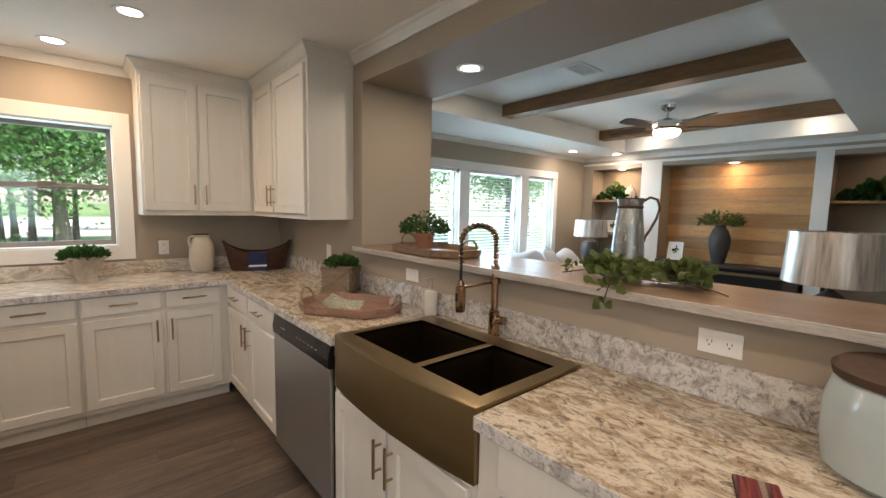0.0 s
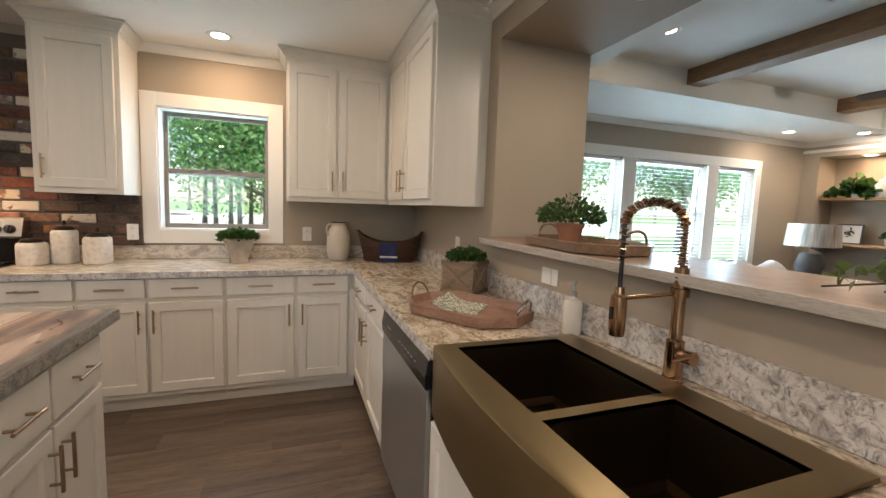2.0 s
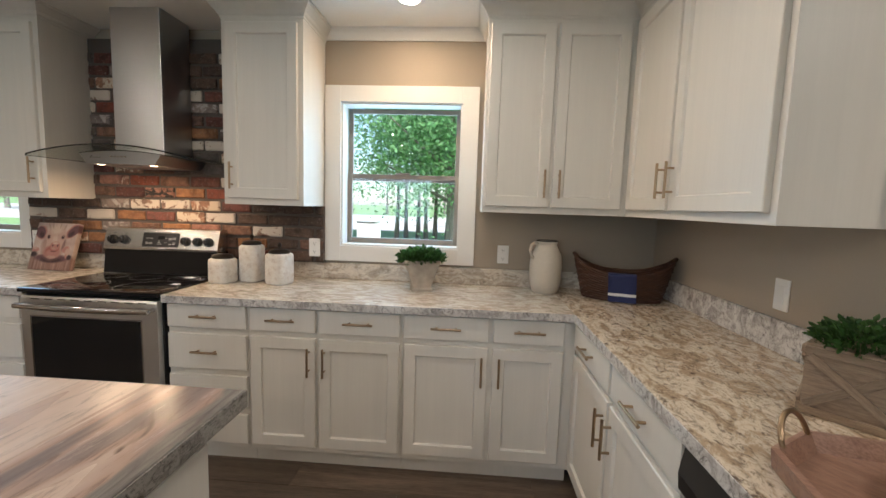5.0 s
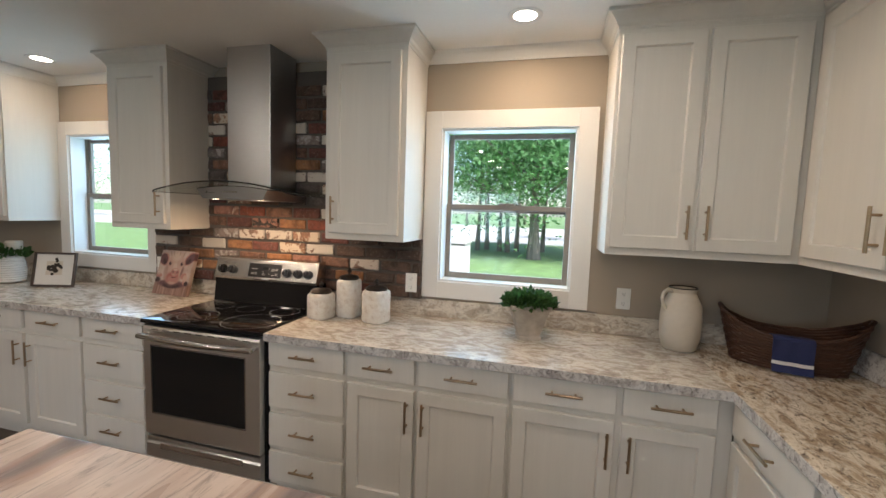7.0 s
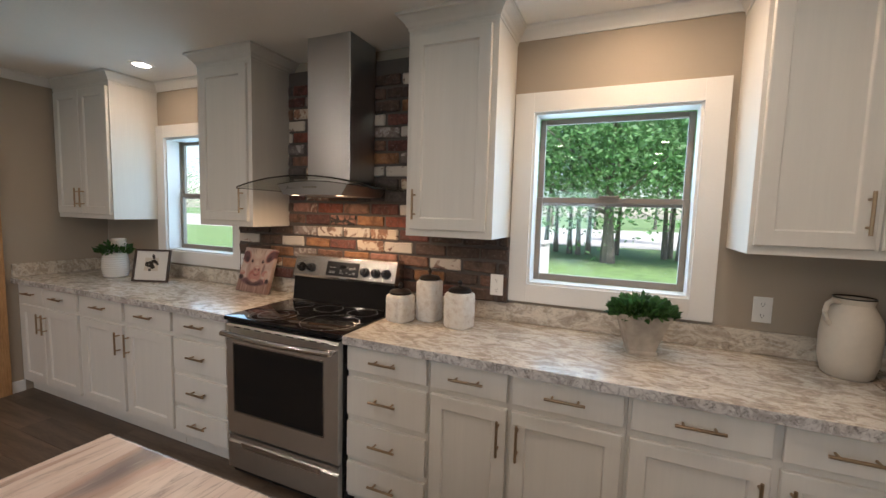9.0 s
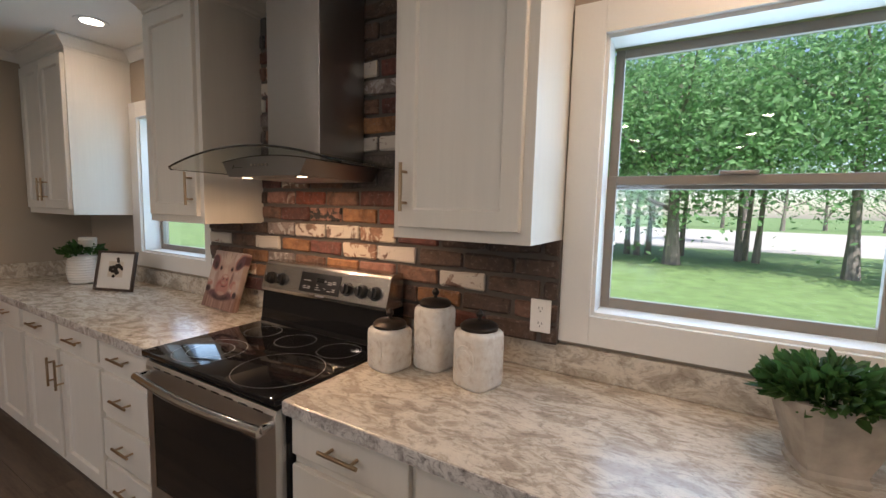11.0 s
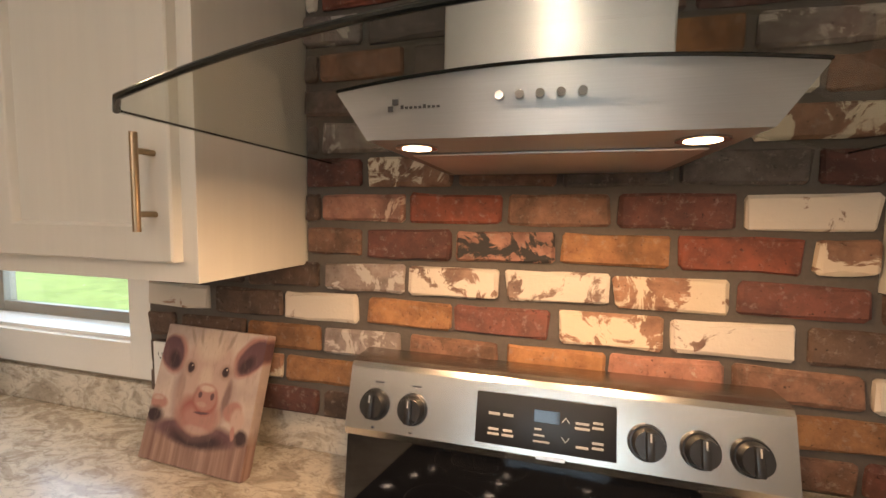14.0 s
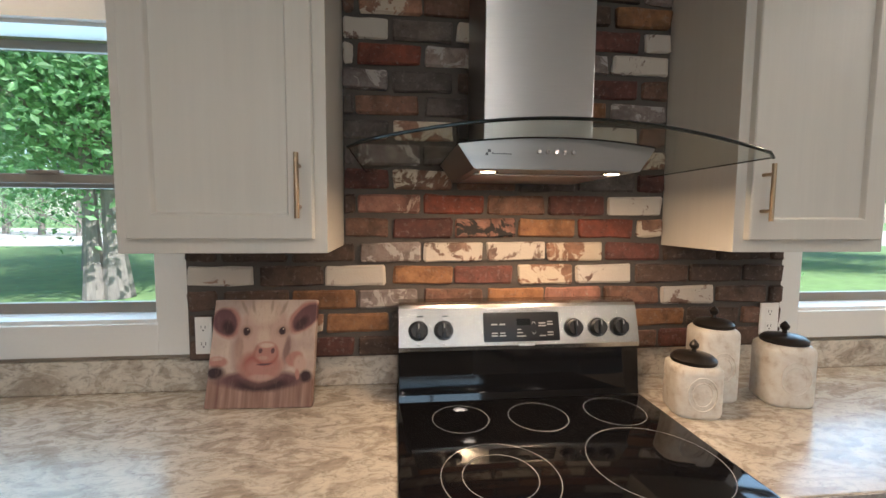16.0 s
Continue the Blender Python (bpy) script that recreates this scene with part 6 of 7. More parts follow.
    col = dab(col, -0.86, -0.12, 0.15, 0.05, PALE, 0.8)
    col = dab(col, -0.86, -0.36, 0.22, 0.14, DARK, 0.8)
    col = dab(col, 0.62, -0.12, 0.20, 0.16, PINK, 0.5, 0.5)
    col = dab(col, 0.74, -0.22, 0.15, 0.18, PALE, 0.6, 0.2)
    col = dab(col, 0.70, -0.40, 0.05, 0.12, PINK, 0.6)
    col = dab(col, 0.86, -0.44, 0.14, 0.14, DARK, 0.7)
    col = mix(nt, col, tuple(c * 0.45 for c in PALE), ramp(nt, strokes, [(0.52, (0, 0, 0)), (0.75, (0.45,) * 3)]))
    nt.links.new(col, b.inputs["Base Color"])
    b.inputs["Roughness"].default_value = 0.8
    bump(nt, b, strokes, 0.25)
    part("canvas", one_box((-w / 2, 0, 0), (w / 2, d, h), 0.003), m, t, "painted canvas wrapped over its stretcher")
    for s in (-1, 1):
        part("stretcher_bar", one_box((s * (w / 2 - 0.02) - 0.015, d + 0.0002, 0.01), (s * (w / 2 - 0.02) + 0.015, d + 0.006, h - 0.01)), M_CRATE, t)


pig_canvas()

# jar, cloth past the sink
jar = thing("storage_jar", pose(1.47, 0.215, 0.9155), "large pale blue glazed jar with a rusty lid", "jar")
part("body", lathe(bmesh.new(), [(0, 0), (0.11, 0), (0.135, 0.02), (0.142, 0.08), (0.14, 0.16), (0.128, 0.205), (0.12, 0.215), (0, 0.215)], 36), M_BLUEGLASS, jar, "", True)
part("lid", lathe(bmesh.new(), [(0, 0.2155), (0.128, 0.2155), (0.132, 0.235), (0.12, 0.246), (0.02, 0.25), (0.02, 0.265), (0, 0.266)], 30), M_RUST, jar, "dark rusty lid", True)
bm = one_box((-0.055, -0.04, 0), (0.055, 0.04, 0.012), 0.005)
cl = tagged(part("folded_cloth", bm, M_REDCLOTH), "folded red woven cloth on the worktop", "cloth")
cl.matrix_world = pose(1.175, 0.40, 0.9157, 0, 0, 20)
for k in range(3):
    ob = tagged(part("red_placemat", one_box((-0.19, -0.14, 0), (0.19, 0.14, 0.007), 0.0025), M_REDCLOTH), "red woven placemat stacked on the island", "placemat", "stack of red placemats")
    ob.matrix_world = pose(-0.66 + 0.006 * k, 2.10 - 0.004 * k, 0.9125 + 0.0075 * k, 0, 0, -8 + 3 * k)

# door at the end wall
d1 = tagged(new("door_1"), "honey-stained wooden door in the end wall", "door", "", "structure")
part("door_jamb", one_box((LEFT + 0.001, 3.47, 0), (LEFT + 0.028, 3.575, 2.10), 0.004), M_DOORWOOD, d1, "honey-stained door casing")
part("door_leaf", one_box((LEFT + 0.001, 2.60, 0.01), (LEFT + 0.014, 3.47, 2.04), 0.003), M_DOORWOOD, d1)

# ---- bar ledge ----
bm = bmesh.new()
n = 60
r = random.Random(2)
top, bot = [], []
for k in range(n + 1):
    y = -0.545 + (PY - 0.004 + 0.545) * k / n
    w = 0.007 * noise.noise((y * 7, 1, 0)) + 0.004 * noise.noise((y * 23, 5, 0))
    top.append(bm.verts.new((1.532 + w, y, 1.215 + 0.002 * noise.noise((y * 9, 3, 1)))))
    bot.append(bm.verts.new((1.540 + w * 1.4, y, 1.183)))
tb = [bm.verts.new((1.985, v.co.y, 1.215)) for v in top]
bb = [bm.verts.new((1.985, v.co.y, 1.183)) for v in top]
for k in range(n):
    bm.faces.new((top[k], top[k + 1], tb[k + 1], tb[k]))
    bm.faces.new((bot[k], top[k], top[k + 1], bot[k + 1]))
    bm.faces.new((bot[k], bot[k + 1], bb[k + 1], bb[k]))
    bm.faces.new((tb[k], tb[k + 1], bb[k + 1], bb[k]))
bm.faces.new((top[0], tb[0], bb[0], bot[0]))
bm.faces.new((top[-1], tb[-1], bb[-1], bot[-1]))
bmesh.ops.recalc_face_normals(bm, faces=bm.faces)
M_LEDGE_EDGE = wood("whitewashed_bark_edge", (0.50, 0.45, 0.39), (0.78, 0.75, 0.70), 0.7, (6, 1, 10), 5.0, strength=0.7)
edge = bmesh.new()
cols = []
for p, q in zip(top, bot):
    cols.append([edge.verts.new(c) for c in ((p.co.x - 0.004, p.co.y, p.co.z - 0.001), (p.co.x - 0.0006, p.co.y, p.co.z + 0.0006), (q.co.x - 0.0006, q.co.y, q.co.z - 0.0006), (q.co.x - 0.005, q.co.y, q.co.z + 0.001))])
for p, q in zip(cols, cols[1:]):
    for k in range(4):
        edge.faces.new((p[k], p[(k + 1) % 4], q[(k + 1) % 4], q[k]))
edge.faces.new(cols[0][::-1])
edge.faces.new(cols[-1])
bmesh.ops.recalc_face_normals(edge, faces=edge.faces)
ledge = tagged(part("bar_ledge", bm, M_LEDGE), "thick wooden bar ledge with a whitewashed live edge", "ledge")
part("live_edge", edge, M_LEDGE_EDGE, ledge, "whitewashed rough live edge")

tp = thing("potted_plant", pose(1.80, 2.27, 1.2285), "bushy green plant in a small terracotta pot on the tray", "potted plant")
part("pot", lathe(bmesh.new(), [(0, 0), (0.045, 0), (0.062, 0.072), (0.066, 0.072), (0.066, 0.09), (0.058, 0.09), (0.054, 0.07), (0, 0.07)], 26), M_TERRA, tp, "", True)
part("foliage", leaves(bmesh.new(), (0, 0, 0.075), 1100, 0.15, 0.023, 0.15, 12), M_LEAF, tp, "dense small green leaves")

pit = thing("pitcher", pose(1.90, 1.03, 1.2155, 0, 0, -58) @ Matrix.Scale(0.86, 4), "tall tapered galvanised metal pitcher with worn rim", "pitcher")
part("body", lathe(bmesh.new(), [(0, 0), (0.078, 0), (0.082, 0.006), (0.080, 0.014), (0.074, 0.10), (0.066, 0.22), (0.055, 0.325), (0.053, 0.33), (0.058, 0.345), (0.060, 0.362), (0.056, 0.362), (0.052, 0.335), (0.06, 0.2), (0.0, 0.19)], 36), M_GALV, pit, "", True)
part("band", lathe(bmesh.new(), [(0.0555, 0.318), (0.0585, 0.321), (0.0585, 0.329), (0.0545, 0.332)], 36), M_RUST, pit, "", True)
part("rim", lathe(bmesh.new(), [(0.055, 0.3615), (0.060, 0.3625), (0.060, 0.367), (0.055, 0.367)], 36), M_RUST, pit, "rusty rolled rim", True)
part("handle", tube(bmesh.new(), [(0.052, 0, 0.352), (0.085, 0, 0.372), (0.115, 0, 0.362), (0.128, 0, 0.325), (0.115, 0, 0.27), (0.09, 0, 0.215), (0.072, 0, 0.185), (0.068, 0, 0.16)], 0.0062, 9), M_RUST, pit, "curved rusty handle", True)

gar = thing("garland", pose(1.72, 0.93, 1.2155), "eucalyptus garland lying along the ledge and trailing over it", "garland")
bm = bmesh.new()
for k in range(11):
    r = random.Random(k + 50)
    y0 = -0.22 + 0.038 * k
    pts = [Vector((0.05 + r.uniform(-0.08, 0.10), y0 + 0.04 * s * r.uniform(-1, 1.2), 0.010 + 0.055 * math.sin(s * 1.1) * r.random())) + Vector((-0.02 * s, 0.03 * s * r.choice((-1, 1)), 0)) for s in range(4)]
    if k == 5:
        pts = [Vector((0.0, y0, 0.02)), Vector((-0.10, y0, 0.03)), Vector((-0.20, y0 + 0.01, 0.012)), Vector((-0.222, y0 + 0.01, -0.03))]
    part("stem", tube(bmesh.new(), pts, 0.0024, 5), M_STEM, gar, "", True)
    for a, b in zip(pts, pts[1:]):
        leaves(bm, (a + b) / 2, 15, 0.048, 0.040, 0.055, k * 7 + 1, "round")
    if k == 5:
        leaves(bm, pts[-1] - Vector((0.02, 0, 0.03)), 7, 0.02, 0.036, 0.03, k * 9, "round")
part("foliage", bm, M_LEAF2, gar, "rounded grey-green leaves")


# ---- ceiling lights ----
def downlight(x, y, z, power, label="lit round recessed ceiling light", colour=WARM):
    t = thing("downlight", pose(x, y, z), label, "ceiling light", "recessed downlights")
    part("trim_ring", lathe(bmesh.new(), [(0.054, -0.0045), (0.078, -0.0045), (0.082, -0.0005), (0.054, -0.0005)], 36), M_TRIM, t, "white trim ring", True)
    part("lens", lathe(bmesh.new(), [(0, -0.003), (0.0535, -0.003), (0.0535, -0.0006), (0, -0.0006)], 32), M_LIGHTON, t, "glowing warm lens")
    lamp("downlight_lamp", "AREA", (x, y, z - 0.012), (x, y, z - 1), power, colour, shape="DISK", size=0.10)


# first three are known fixtures; the others are unseen, added as fill light
for x, y, p in ((0.095, 3.90, 3.2), (0.43, 3.07, 3.2), (-3.08, 3.94, 1.3), (-1.49, 2.55, 3.2), (-3.0, 2.0, 3.2), *[(x, y, 2.7) for x in (-3.4, -2.1, -0.8, 0.5) for y in (-1.4, -0.3, 0.8)]):
    downlight(x, y, CEIL, p, colour=(1.0, 0.70, 0.42) if y > 3.5 else (1.0, 0.82, 0.63))
downlight(1.93, 2.03, HEAD, 2.6)
downlight(1.99, 0.78, HEAD, 2.6)
for x, y in ((6.0, 3.9), (6.72, 3.55)):
    downlight(x, y, LCEIL, 3)
downlight(6.42, 1.12, TZ, 0.4)
downlight(2.94, 2.87, TZ, 0.4)
downlight(6.42, 2.95, TZ, 0.4)
for y in (3.67, 2.05, 0.15):
    downlight(FAR + 0.17, y, NZ, 1.5, "lit recessed light in the top of a niche", (1.0, 0.64, 0.32))

# ---- living room ----
for x in (3.80, 5.88):
    tagged(part("ceiling_beam", one_box((x - 0.085, TY0 + 0.001, TZ - 0.13), (x + 0.085, TY1 - 0.001, TZ - 0.001), 0.006), M_BEAM), "rough stained wooden beam across the tray ceiling", "beam", "ceiling beams")

vent = thing("ceiling_vent", pose(3.30, 2.15, TZ), "white metal louvred ceiling vent", "vent")
bm = bmesh.new()
box(bm, (-0.17, -0.095, -0.008), (0.17, -0.070, -0.0005), 0.002)
box(bm, (-0.17, 0.070, -0.008), (0.17, 0.095, -0.0005), 0.002)
box(bm, (-0.17, -0.070, -0.008), (-0.145, 0.070, -0.0005), 0.002)
box(bm, (0.145, -0.070, -0.008), (0.17, 0.070, -0.0005), 0.002)
part("frame", bm, M_TRIM, vent)
part("backing", one_box((-0.145, -0.07, -0.002), (0.145, 0.07, -0.0006)), M_DARKSLOT, vent)
for k in range(9):
    part("slat", one_box((-0.145, -0.063 + 0.0155 * k, -0.0085), (0.145, -0.058 + 0.0155 * k, -0.0025)), M_TRIM, vent)


def ceiling_fan():
    t = thing("ceiling_fan", pose(4.99, 2.13, TZ), "brushed steel ceiling fan with dark blades and a lit bowl", "ceiling fan")
    part("canopy", lathe(bmesh.new(), [(0, -0.0005), (0.075, -0.0005), (0.07, -0.03), (0.03, -0.06), (0, -0.06)], 30), M_CHROME, t, "", True)
    part("rod", cyl(bmesh.new(), (0, 0, -0.05), (0, 0, -0.16), 0.014, seg=14), M_CHROME, t, "", True)
    part("motor", lathe(bmesh.new(), [(0, -0.13), (0.05, -0.135), (0.10, -0.15), (0.145, -0.175), (0.15, -0.24), (0.13, -0.262), (0, -0.265)], 34), M_CHROME, t, "brushed steel motor housing", True)
    part("light_bowl", lathe(bmesh.new(), [(0.13, -0.266), (0.135, -0.28), (0.115, -0.315), (0.07, -0.335), (0, -0.342)], 32), M_FROST, t, "lit frosted glass bowl", True)
    for k in range(5):
        a = 2 * math.pi * k / 5 + 0.35
        rot = Matrix.Rotation(a, 4, "Z") @ Matrix.Rotation(radians(11), 4, "X")
        bm = bmesh.new()
        prof = [(0.20, 0.05), (0.30, 0.062), (0.55, 0.070), (0.64, 0.060), (0.66, 0.03)]
        up = [(x, w) for x, w in prof] + [(x, -w) for x, w in prof[::-1]]
        va = [bm.verts.new((x, w, 0.004)) for x, w in up]
        vb = [bm.verts.new((x, w, -0.004)) for x, w in up]
        bm.faces.new(va)
        bm.faces.new(vb[::-1])
        for i in range(len(up)):
            j = (i + 1) % len(up)
            bm.faces.new((va[i], vb[i], vb[j], va[j]))
        bmesh.ops.recalc_face_normals(bm, faces=bm.faces)
        bl = part("blade", bm, M_FANBLADE, t, "dark wooden blade")
        bl.matrix_local = Matrix.Translation((0, 0, -0.225)) @ rot
        ir = part("blade_iron", one_box((0.12, -0.022, -0.008), (0.24, 0.022, -0.0042), 0.002), M_CHROME, t)
        ir.matrix_local = Matrix.Translation((0, 0, -0.225)) @ rot
    lamp("fan_lamp", "POINT", (4.99, 2.13, TZ - 0.40), (4.99, 2.13, 0), 2, WARM)


ceiling_fan()

# blinds in the living room window
for (x0, x1, z0, z1), low in zip(LWIN, (0.80, 0.80, 0.80)):
    t = thing("window_blind", pose((x0 + x1) / 2, WY + 0.045, z1 - 0.002), "white horizontal slat blind lowered and tilted open", "blind", "living room blinds")
    w = (x1 - x0) / 2 - 0.015
    part("head_rail", one_box((-w, -0.02, -0.035), (w, 0.02, 0.0), 0.003), M_BLIND, t)
    me = None
    k = 0
    while -0.06 - 0.042 * k > low - z1 + 0.03:
        if me is None:
            ob = part("slat", one_box((-w, -0.022, -0.0012), (w, 0.022, 0.0012)), M_BLIND, t)
            me = ob.data
        else:
            ob = new("slat", me)
            ob.parent = t
        ob.matrix_local = pose(0, 0, -0.06 - 0.042 * k, 5)
        k += 1
    part("bottom_rail", one_box((-w, -0.018, low - z1 + 0.003), (w, 0.018, low - z1 + 0.02), 0.003), M_BLIND, t)
    for sx in (-0.7, 0.7):
        part("cord", cyl(bmesh.new(), (sx * w, -0.0235, -0.03), (sx * w, -0.0235, low - z1 + 0.02), 0.0012, seg=6), M_BLIND, t)

# pine boards at the back of the middle niche
pine = tagged(new("wall_pine"), "knotty pine shiplap lining the middle niche", "wall", "", "structure")
pm = None
for k in range(12):
    z0 = 0.02 + 0.182 * k
    if pm is None:
        ob = part("board", one_box((0, 0.002, 0.002), (0.018, 1.790, 0.176), 0.002), M_PINE, pine)
        pm = ob.data
    else:
        ob = new("board", pm)
        ob.parent = pine
    ob.location = (FAR + 0.335, 1.1565, z0)

con = thing("console", pose(0, 0, 0), "dark wooden console with an open black firebox below the pine boards", "console")
part("top", one_box((FAR - 0.10, 1.18, 0.72), (FAR + 0.30, 2.93, 0.765), 0.005), M_DARKWOOD, con)
for a, b in ((1.20, 1.36), (2.72, 2.91)):
    part("side", one_box((FAR - 0.06, a, 0), (FAR + 0.28, b, 0.718), 0.003), M_DARKWOOD, con)
part("firebox", one_box((FAR + 0.05, 1.362, 0.02), (FAR + 0.27, 2.718, 0.716)), M_BLACK, con, "black glass firebox")
bm = bmesh.new()
box(bm, (FAR + 0.035, 1.40, 0.62), (FAR + 0.049, 2.68, 0.66), 0.002)
part("firebox_trim", bm, M_BRASS, con, "brass strip over the firebox")
va = thing("floor_vase", pose(FAR + 0.08, 2.13, 0.7655), "tall dark grey vase with dried green branches", "vase")
part("body", lathe(bmesh.new(), [(0, 0), (0.075, 0), (0.085, 0.02), (0.13, 0.25), (0.135, 0.36), (0.10, 0.47), (0.065, 0.52), (0.07, 0.55), (0.06, 0.55), (0, 0.5)], 30), M_VASE, va, "", True)
part("branches", leaves(bmesh.new(), (0, 0, 0.52), 300, 0.25, 0.065, 0.24, 77), M_LEAF2, va, "spreading dried leaves")
picture_frame("small_print", pose(FAR + 0.02, 2.69, 0.7655, -8, 0, -90), 0.21, 0.27, "small white-framed print on the console", M_TRIM, M_LID)

for (lo, hi), zs in (((3.25, 4.10), (1.68, 1.10)), ((-0.70, 1.00), (1.66, 1.10))):
    for z in zs:
        tagged(part("niche_shelf", one_box((FAR + 0.06, lo + 0.002, z - 0.03), (FAR + 0.359, hi - 0.002, z), 0.003), M_PINE), "natural wood shelf in a lit niche", "shelf", "niche shelves")
for y, z, w, n, seed in ((3.75, 1.6805, 0.30, 300, 61), (0.62, 1.6605, 0.30, 300, 62)):
    t = thing("trailing_plant", pose(FAR + 0.16, y, z), "trailing green leaves on the niche shelf", "plant")
    part("pot", lathe(bmesh.new(), [(0, 0), (0.05, 0), (0.075, 0.10), (0.07, 0.10), (0, 0.09)], 22), M_CERAMIC, t, "", True)
    bm = bmesh.new()
    leaves(bm, (0, 0, 0.02), n, 0.13, 0.075, 0.24, seed, "round")
    leaves(bm, (0, -w * 0.6, 0.0), n // 3, 0.12, 0.07, 0.12, seed + 1, "round")
    leaves(bm, (0, w * 0.6, 0.0), n // 3, 0.12, 0.07, 0.12, seed + 2, "round")
    part("foliage", bm, M_LEAF, t, "dark green leaves")
jr = thing("ginger_jar", pose(FAR + 0.15, 3.50, 1.6805), "white lidded jar among leaves on the niche shelf", "jar")
part("body", lathe(bmesh.new(), [(0, 0), (0.06, 0), (0.085, 0.08), (0.085, 0.15), (0.05, 0.19), (0, 0.19)], 26), M_CERAMIC, jr, "", True)
part("lid", lathe(bmesh.new(), [(0, 0.191), (0.055, 0.191), (0.05, 0.215), (0.015, 0.23), (0.018, 0.25), (0, 0.255)], 22), M_CERAMIC, jr, "", True)
picture_frame("shelf_print", pose(FAR + 0.20, 3.80, 1.1005, -6, 0, -90), 0.27, 0.25, "dark-framed print on the lower niche shelf", M_DARKWOOD, M_LID)
sp = thing("small_plant", pose(FAR + 0.2, 3.40, 1.1005), "small potted plant on the lower niche shelf", "plant")
part("pot", lathe(bmesh.new(), [(0, 0), (0.045, 0), (0.06, 0.09), (0, 0.085)], 20), M_CERAMIC, sp, "", True)
part("foliage", leaves(bmesh.new(), (0, 0, 0.08), 120, 0.08, 0.045, 0.10, 5), M_LEAF, sp)


def table_lamp(x, y, z, r, h, base_h, label):
    t = thing("table_lamp", pose(x, y, z), label, "table lamp", "table lamps")
    bm = bmesh.new()
    lathe(bm, [(r * 0.97, base_h), (r, base_h), (r * 0.92, base_h + h), (r * 0.89, base_h + h)], 40)
    part("shade", bm, M_SHADE, t, "silvery textured drum shade", True)
    part("base", lathe(bmesh.new(), [(0, 0), (r * 0.5, 0), (r * 0.5, 0.02), (r * 0.32, 0.04), (r * 0.55, base_h * 0.45), (r * 0.4, base_h * 0.8), (0.015, base_h * 0.92), (0.012, base_h + h * 0.6), (0, base_h + h * 0.6)], 28), M_VASE, t, "dark rounded lamp base", True)


def side_table(x, y, z, s, label):
    t = thing("side_table", pose(x, y, 0), label, "side table", "side tables")
    part("top", one_box((-s, -s, z - 0.035), (s, s, z), 0.005), M_DARKWOOD, t)
    part("shelf", one_box((-s + 0.03, -s + 0.03, 0.18), (s - 0.03, s - 0.03, 0.205), 0.003), M_DARKWOOD, t)
    for a in (-1, 1):
        for b in (-1, 1):
            part("leg", one_box((a * (s - 0.03) - 0.022, b * (s - 0.03) - 0.022, 0), (a * (s - 0.03) + 0.022, b * (s - 0.03) + 0.022, z - 0.036), 0.003), M_DARKWOOD, t)


side_table(6.28, 3.69, 0.66, 0.27, "dark wooden side table by the living room windows")
table_lamp(6.28, 3.69, 0.6605, 0.26, 0.26, 0.42, "silver-shaded table lamp with dark base by the windows")
side_table(3.20, 0.53, 0.66, 0.27, "dark wooden side table behind the bar")
table_lamp(3.20, 0.53, 0.6605, 0.215, 0.275, 0.455, "silver-shaded table lamp with dark base behind the bar")


def sofa():
    t = thing("sofa", pose(4.7, 3.72, 0), "white upholstered sofa below the living room windows", "sofa")
    part("base", one_box((-1.05, -0.45, 0.06), (1.05, 0.45, 0.40), 0.03), M_SOFA, t, "", True)
    part("back", one_box((-1.05, 0.22, 0.40), (1.05, 0.46, 0.84), 0.05), M_SOFA, t, "", True)
    for s in (-1, 1):
        part("arm", one_box((s * 1.15 - 0.1, -0.45, 0.06), (s * 1.15 + 0.1, 0.46, 0.64), 0.05), M_SOFA, t, "", True)
        part("seat_cushion", one_box((s * 0.52 - 0.51, -0.44, 0.402), (s * 0.52 + 0.51, 0.215, 0.56), 0.04), M_SOFA, t, "", True)
        for e in (-0.38, 0.38):
            part("foot", one_box((s * 1.0 - 0.03, e - 0.03, 0), (s * 1.0 + 0.03, e + 0.03, 0.06)), M_DARKWOOD, t)


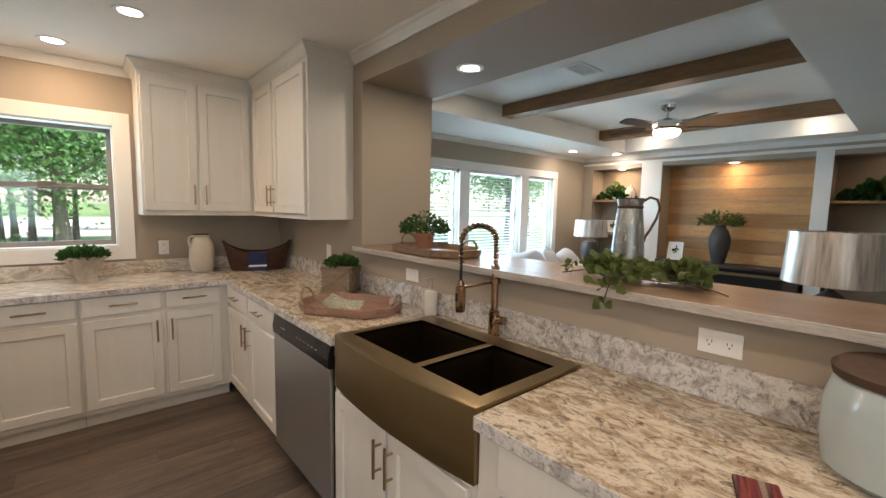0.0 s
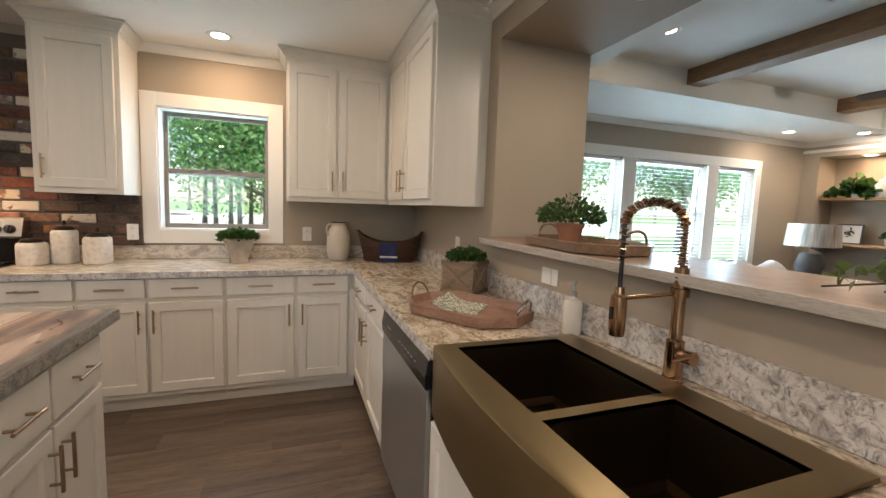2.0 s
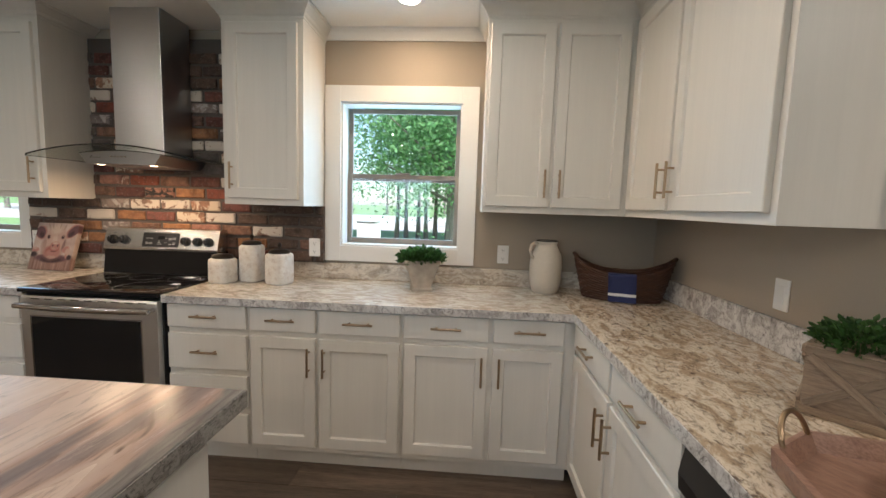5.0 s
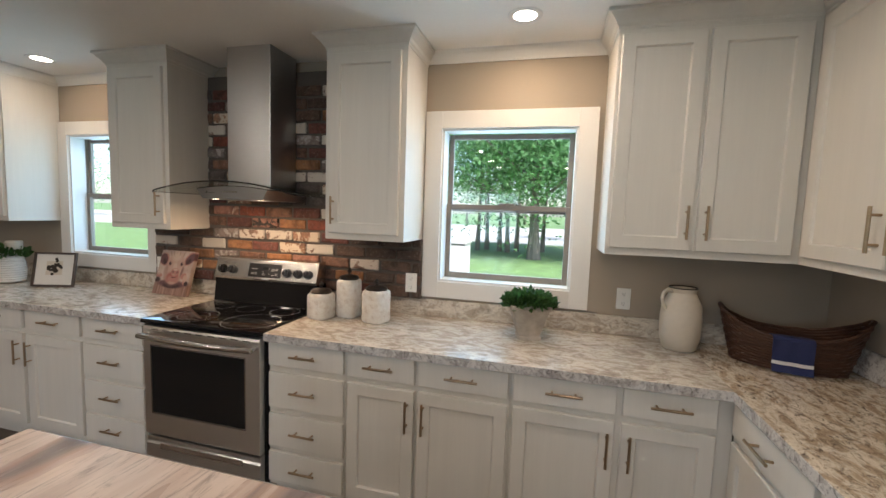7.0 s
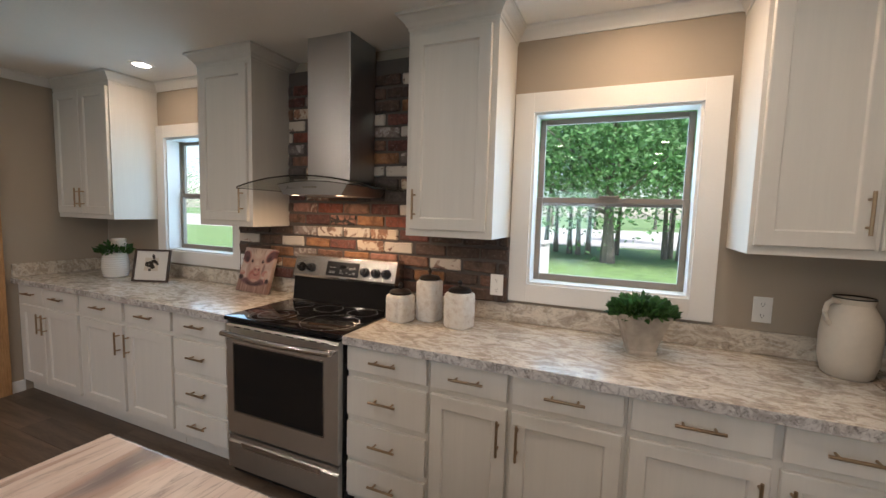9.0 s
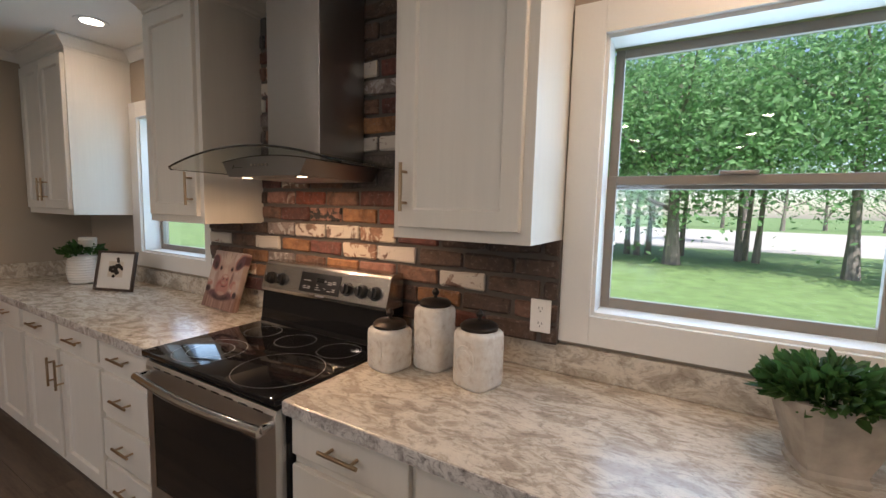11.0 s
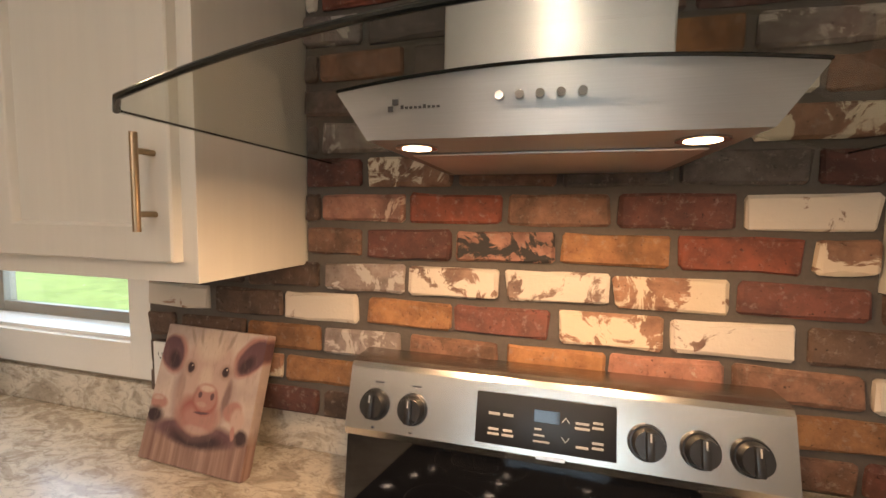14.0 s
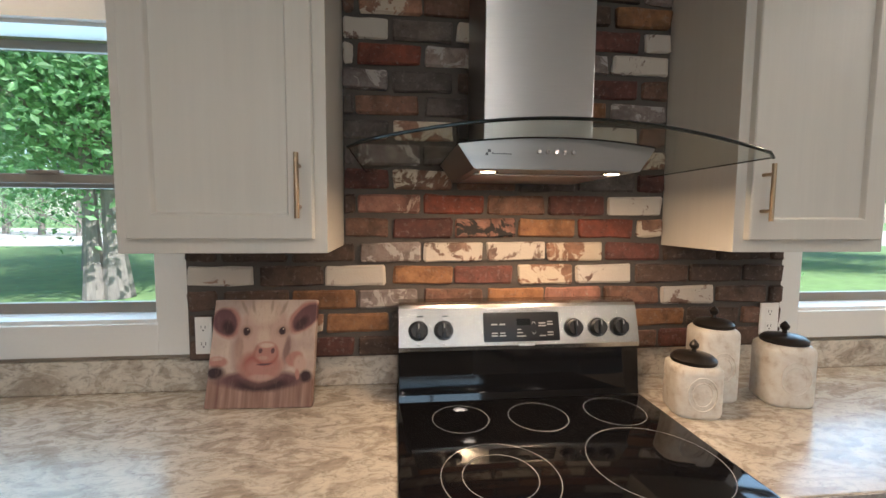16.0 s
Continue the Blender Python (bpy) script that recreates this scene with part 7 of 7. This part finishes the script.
sofa()
r = random.Random(14)
for k, (x, y, tilt) in enumerate(((3.95, 3.72, -22), (4.35, 3.66, -26), (4.85, 3.72, -20), (5.3, 3.68, -24), (5.6, 3.6, -28))):
    bm = bmesh.new()
    bmesh.ops.create_uvsphere(bm, u_segments=24, v_segments=14, radius=1)
    for v in bm.verts:
        c = v.co
        f = lambda q: math.copysign(abs(q) ** 0.55, q)
        v.co = Vector((0.24 * f(c.x), 0.085 * c.y * (1 - 0.45 * max(abs(c.x), abs(c.z)) ** 3), 0.24 * f(c.z)))
        v.co += Vector((0, 0, 1)) * 0.012 * noise.noise(v.co * 9 + Vector((k, 0, 0)))
    ob = tagged(part("cushion", bm, M_SOFA, None, "", True), "white scatter cushion propped on the sofa", "cushion", "sofa cushions")
    ob.matrix_world = pose(x, y, 0.70, tilt - 12, r.uniform(-38, 38), r.uniform(-25, 25))

# ---- floor planks ----
floor = tagged(new("floor"), "dark grey-brown vinyl plank floor", "floor", "", "structure")
PLANK = {}


def plank(x0, x1, y0, y1, joined=None):
    key = round(x1 - x0, 3)
    w = y1 - y0
    if joined is not None:
        box(joined, (x0 + 0.001, y0 + 0.001, -0.007), (x1 - 0.001, y1 - 0.001, 0.0))
        return
    if key not in PLANK:
        me = bpy.data.meshes.new("plank")
        bm = one_box((0.001, 0.001, -0.007), (key - 0.001, w - 0.001, 0.0))
        bm.to_mesh(me)
        bm.free()
        me.materials.append(M_FLOOR)
        PLANK[key] = me
    ob = new("plank", PLANK[key])
    ob.location = (x0, y0, 0)
    ob.parent = floor


rnd = random.Random(9)
rest = bmesh.new()
W, L = 0.178, 1.22
y = REAR
row = 0
while y < WY:
    x = LEFT - rnd.choice((0.2, 0.5, 0.8, 1.05))
    y1 = min(y + W, WY)
    while x < FAR:
        a, b = max(x, LEFT), min(x + L, FAR)
        near = x + L > -4.3 and x < 1.2 and 0.6 < y < 3.8
        if b - a > 0.02:
            plank(a, b, y, y1, None if near and y1 - y > W - 0.001 else rest)
        x += L
    y += W
tagged(part("plank_rest", rest, M_FLOOR, floor), kind="stuff")
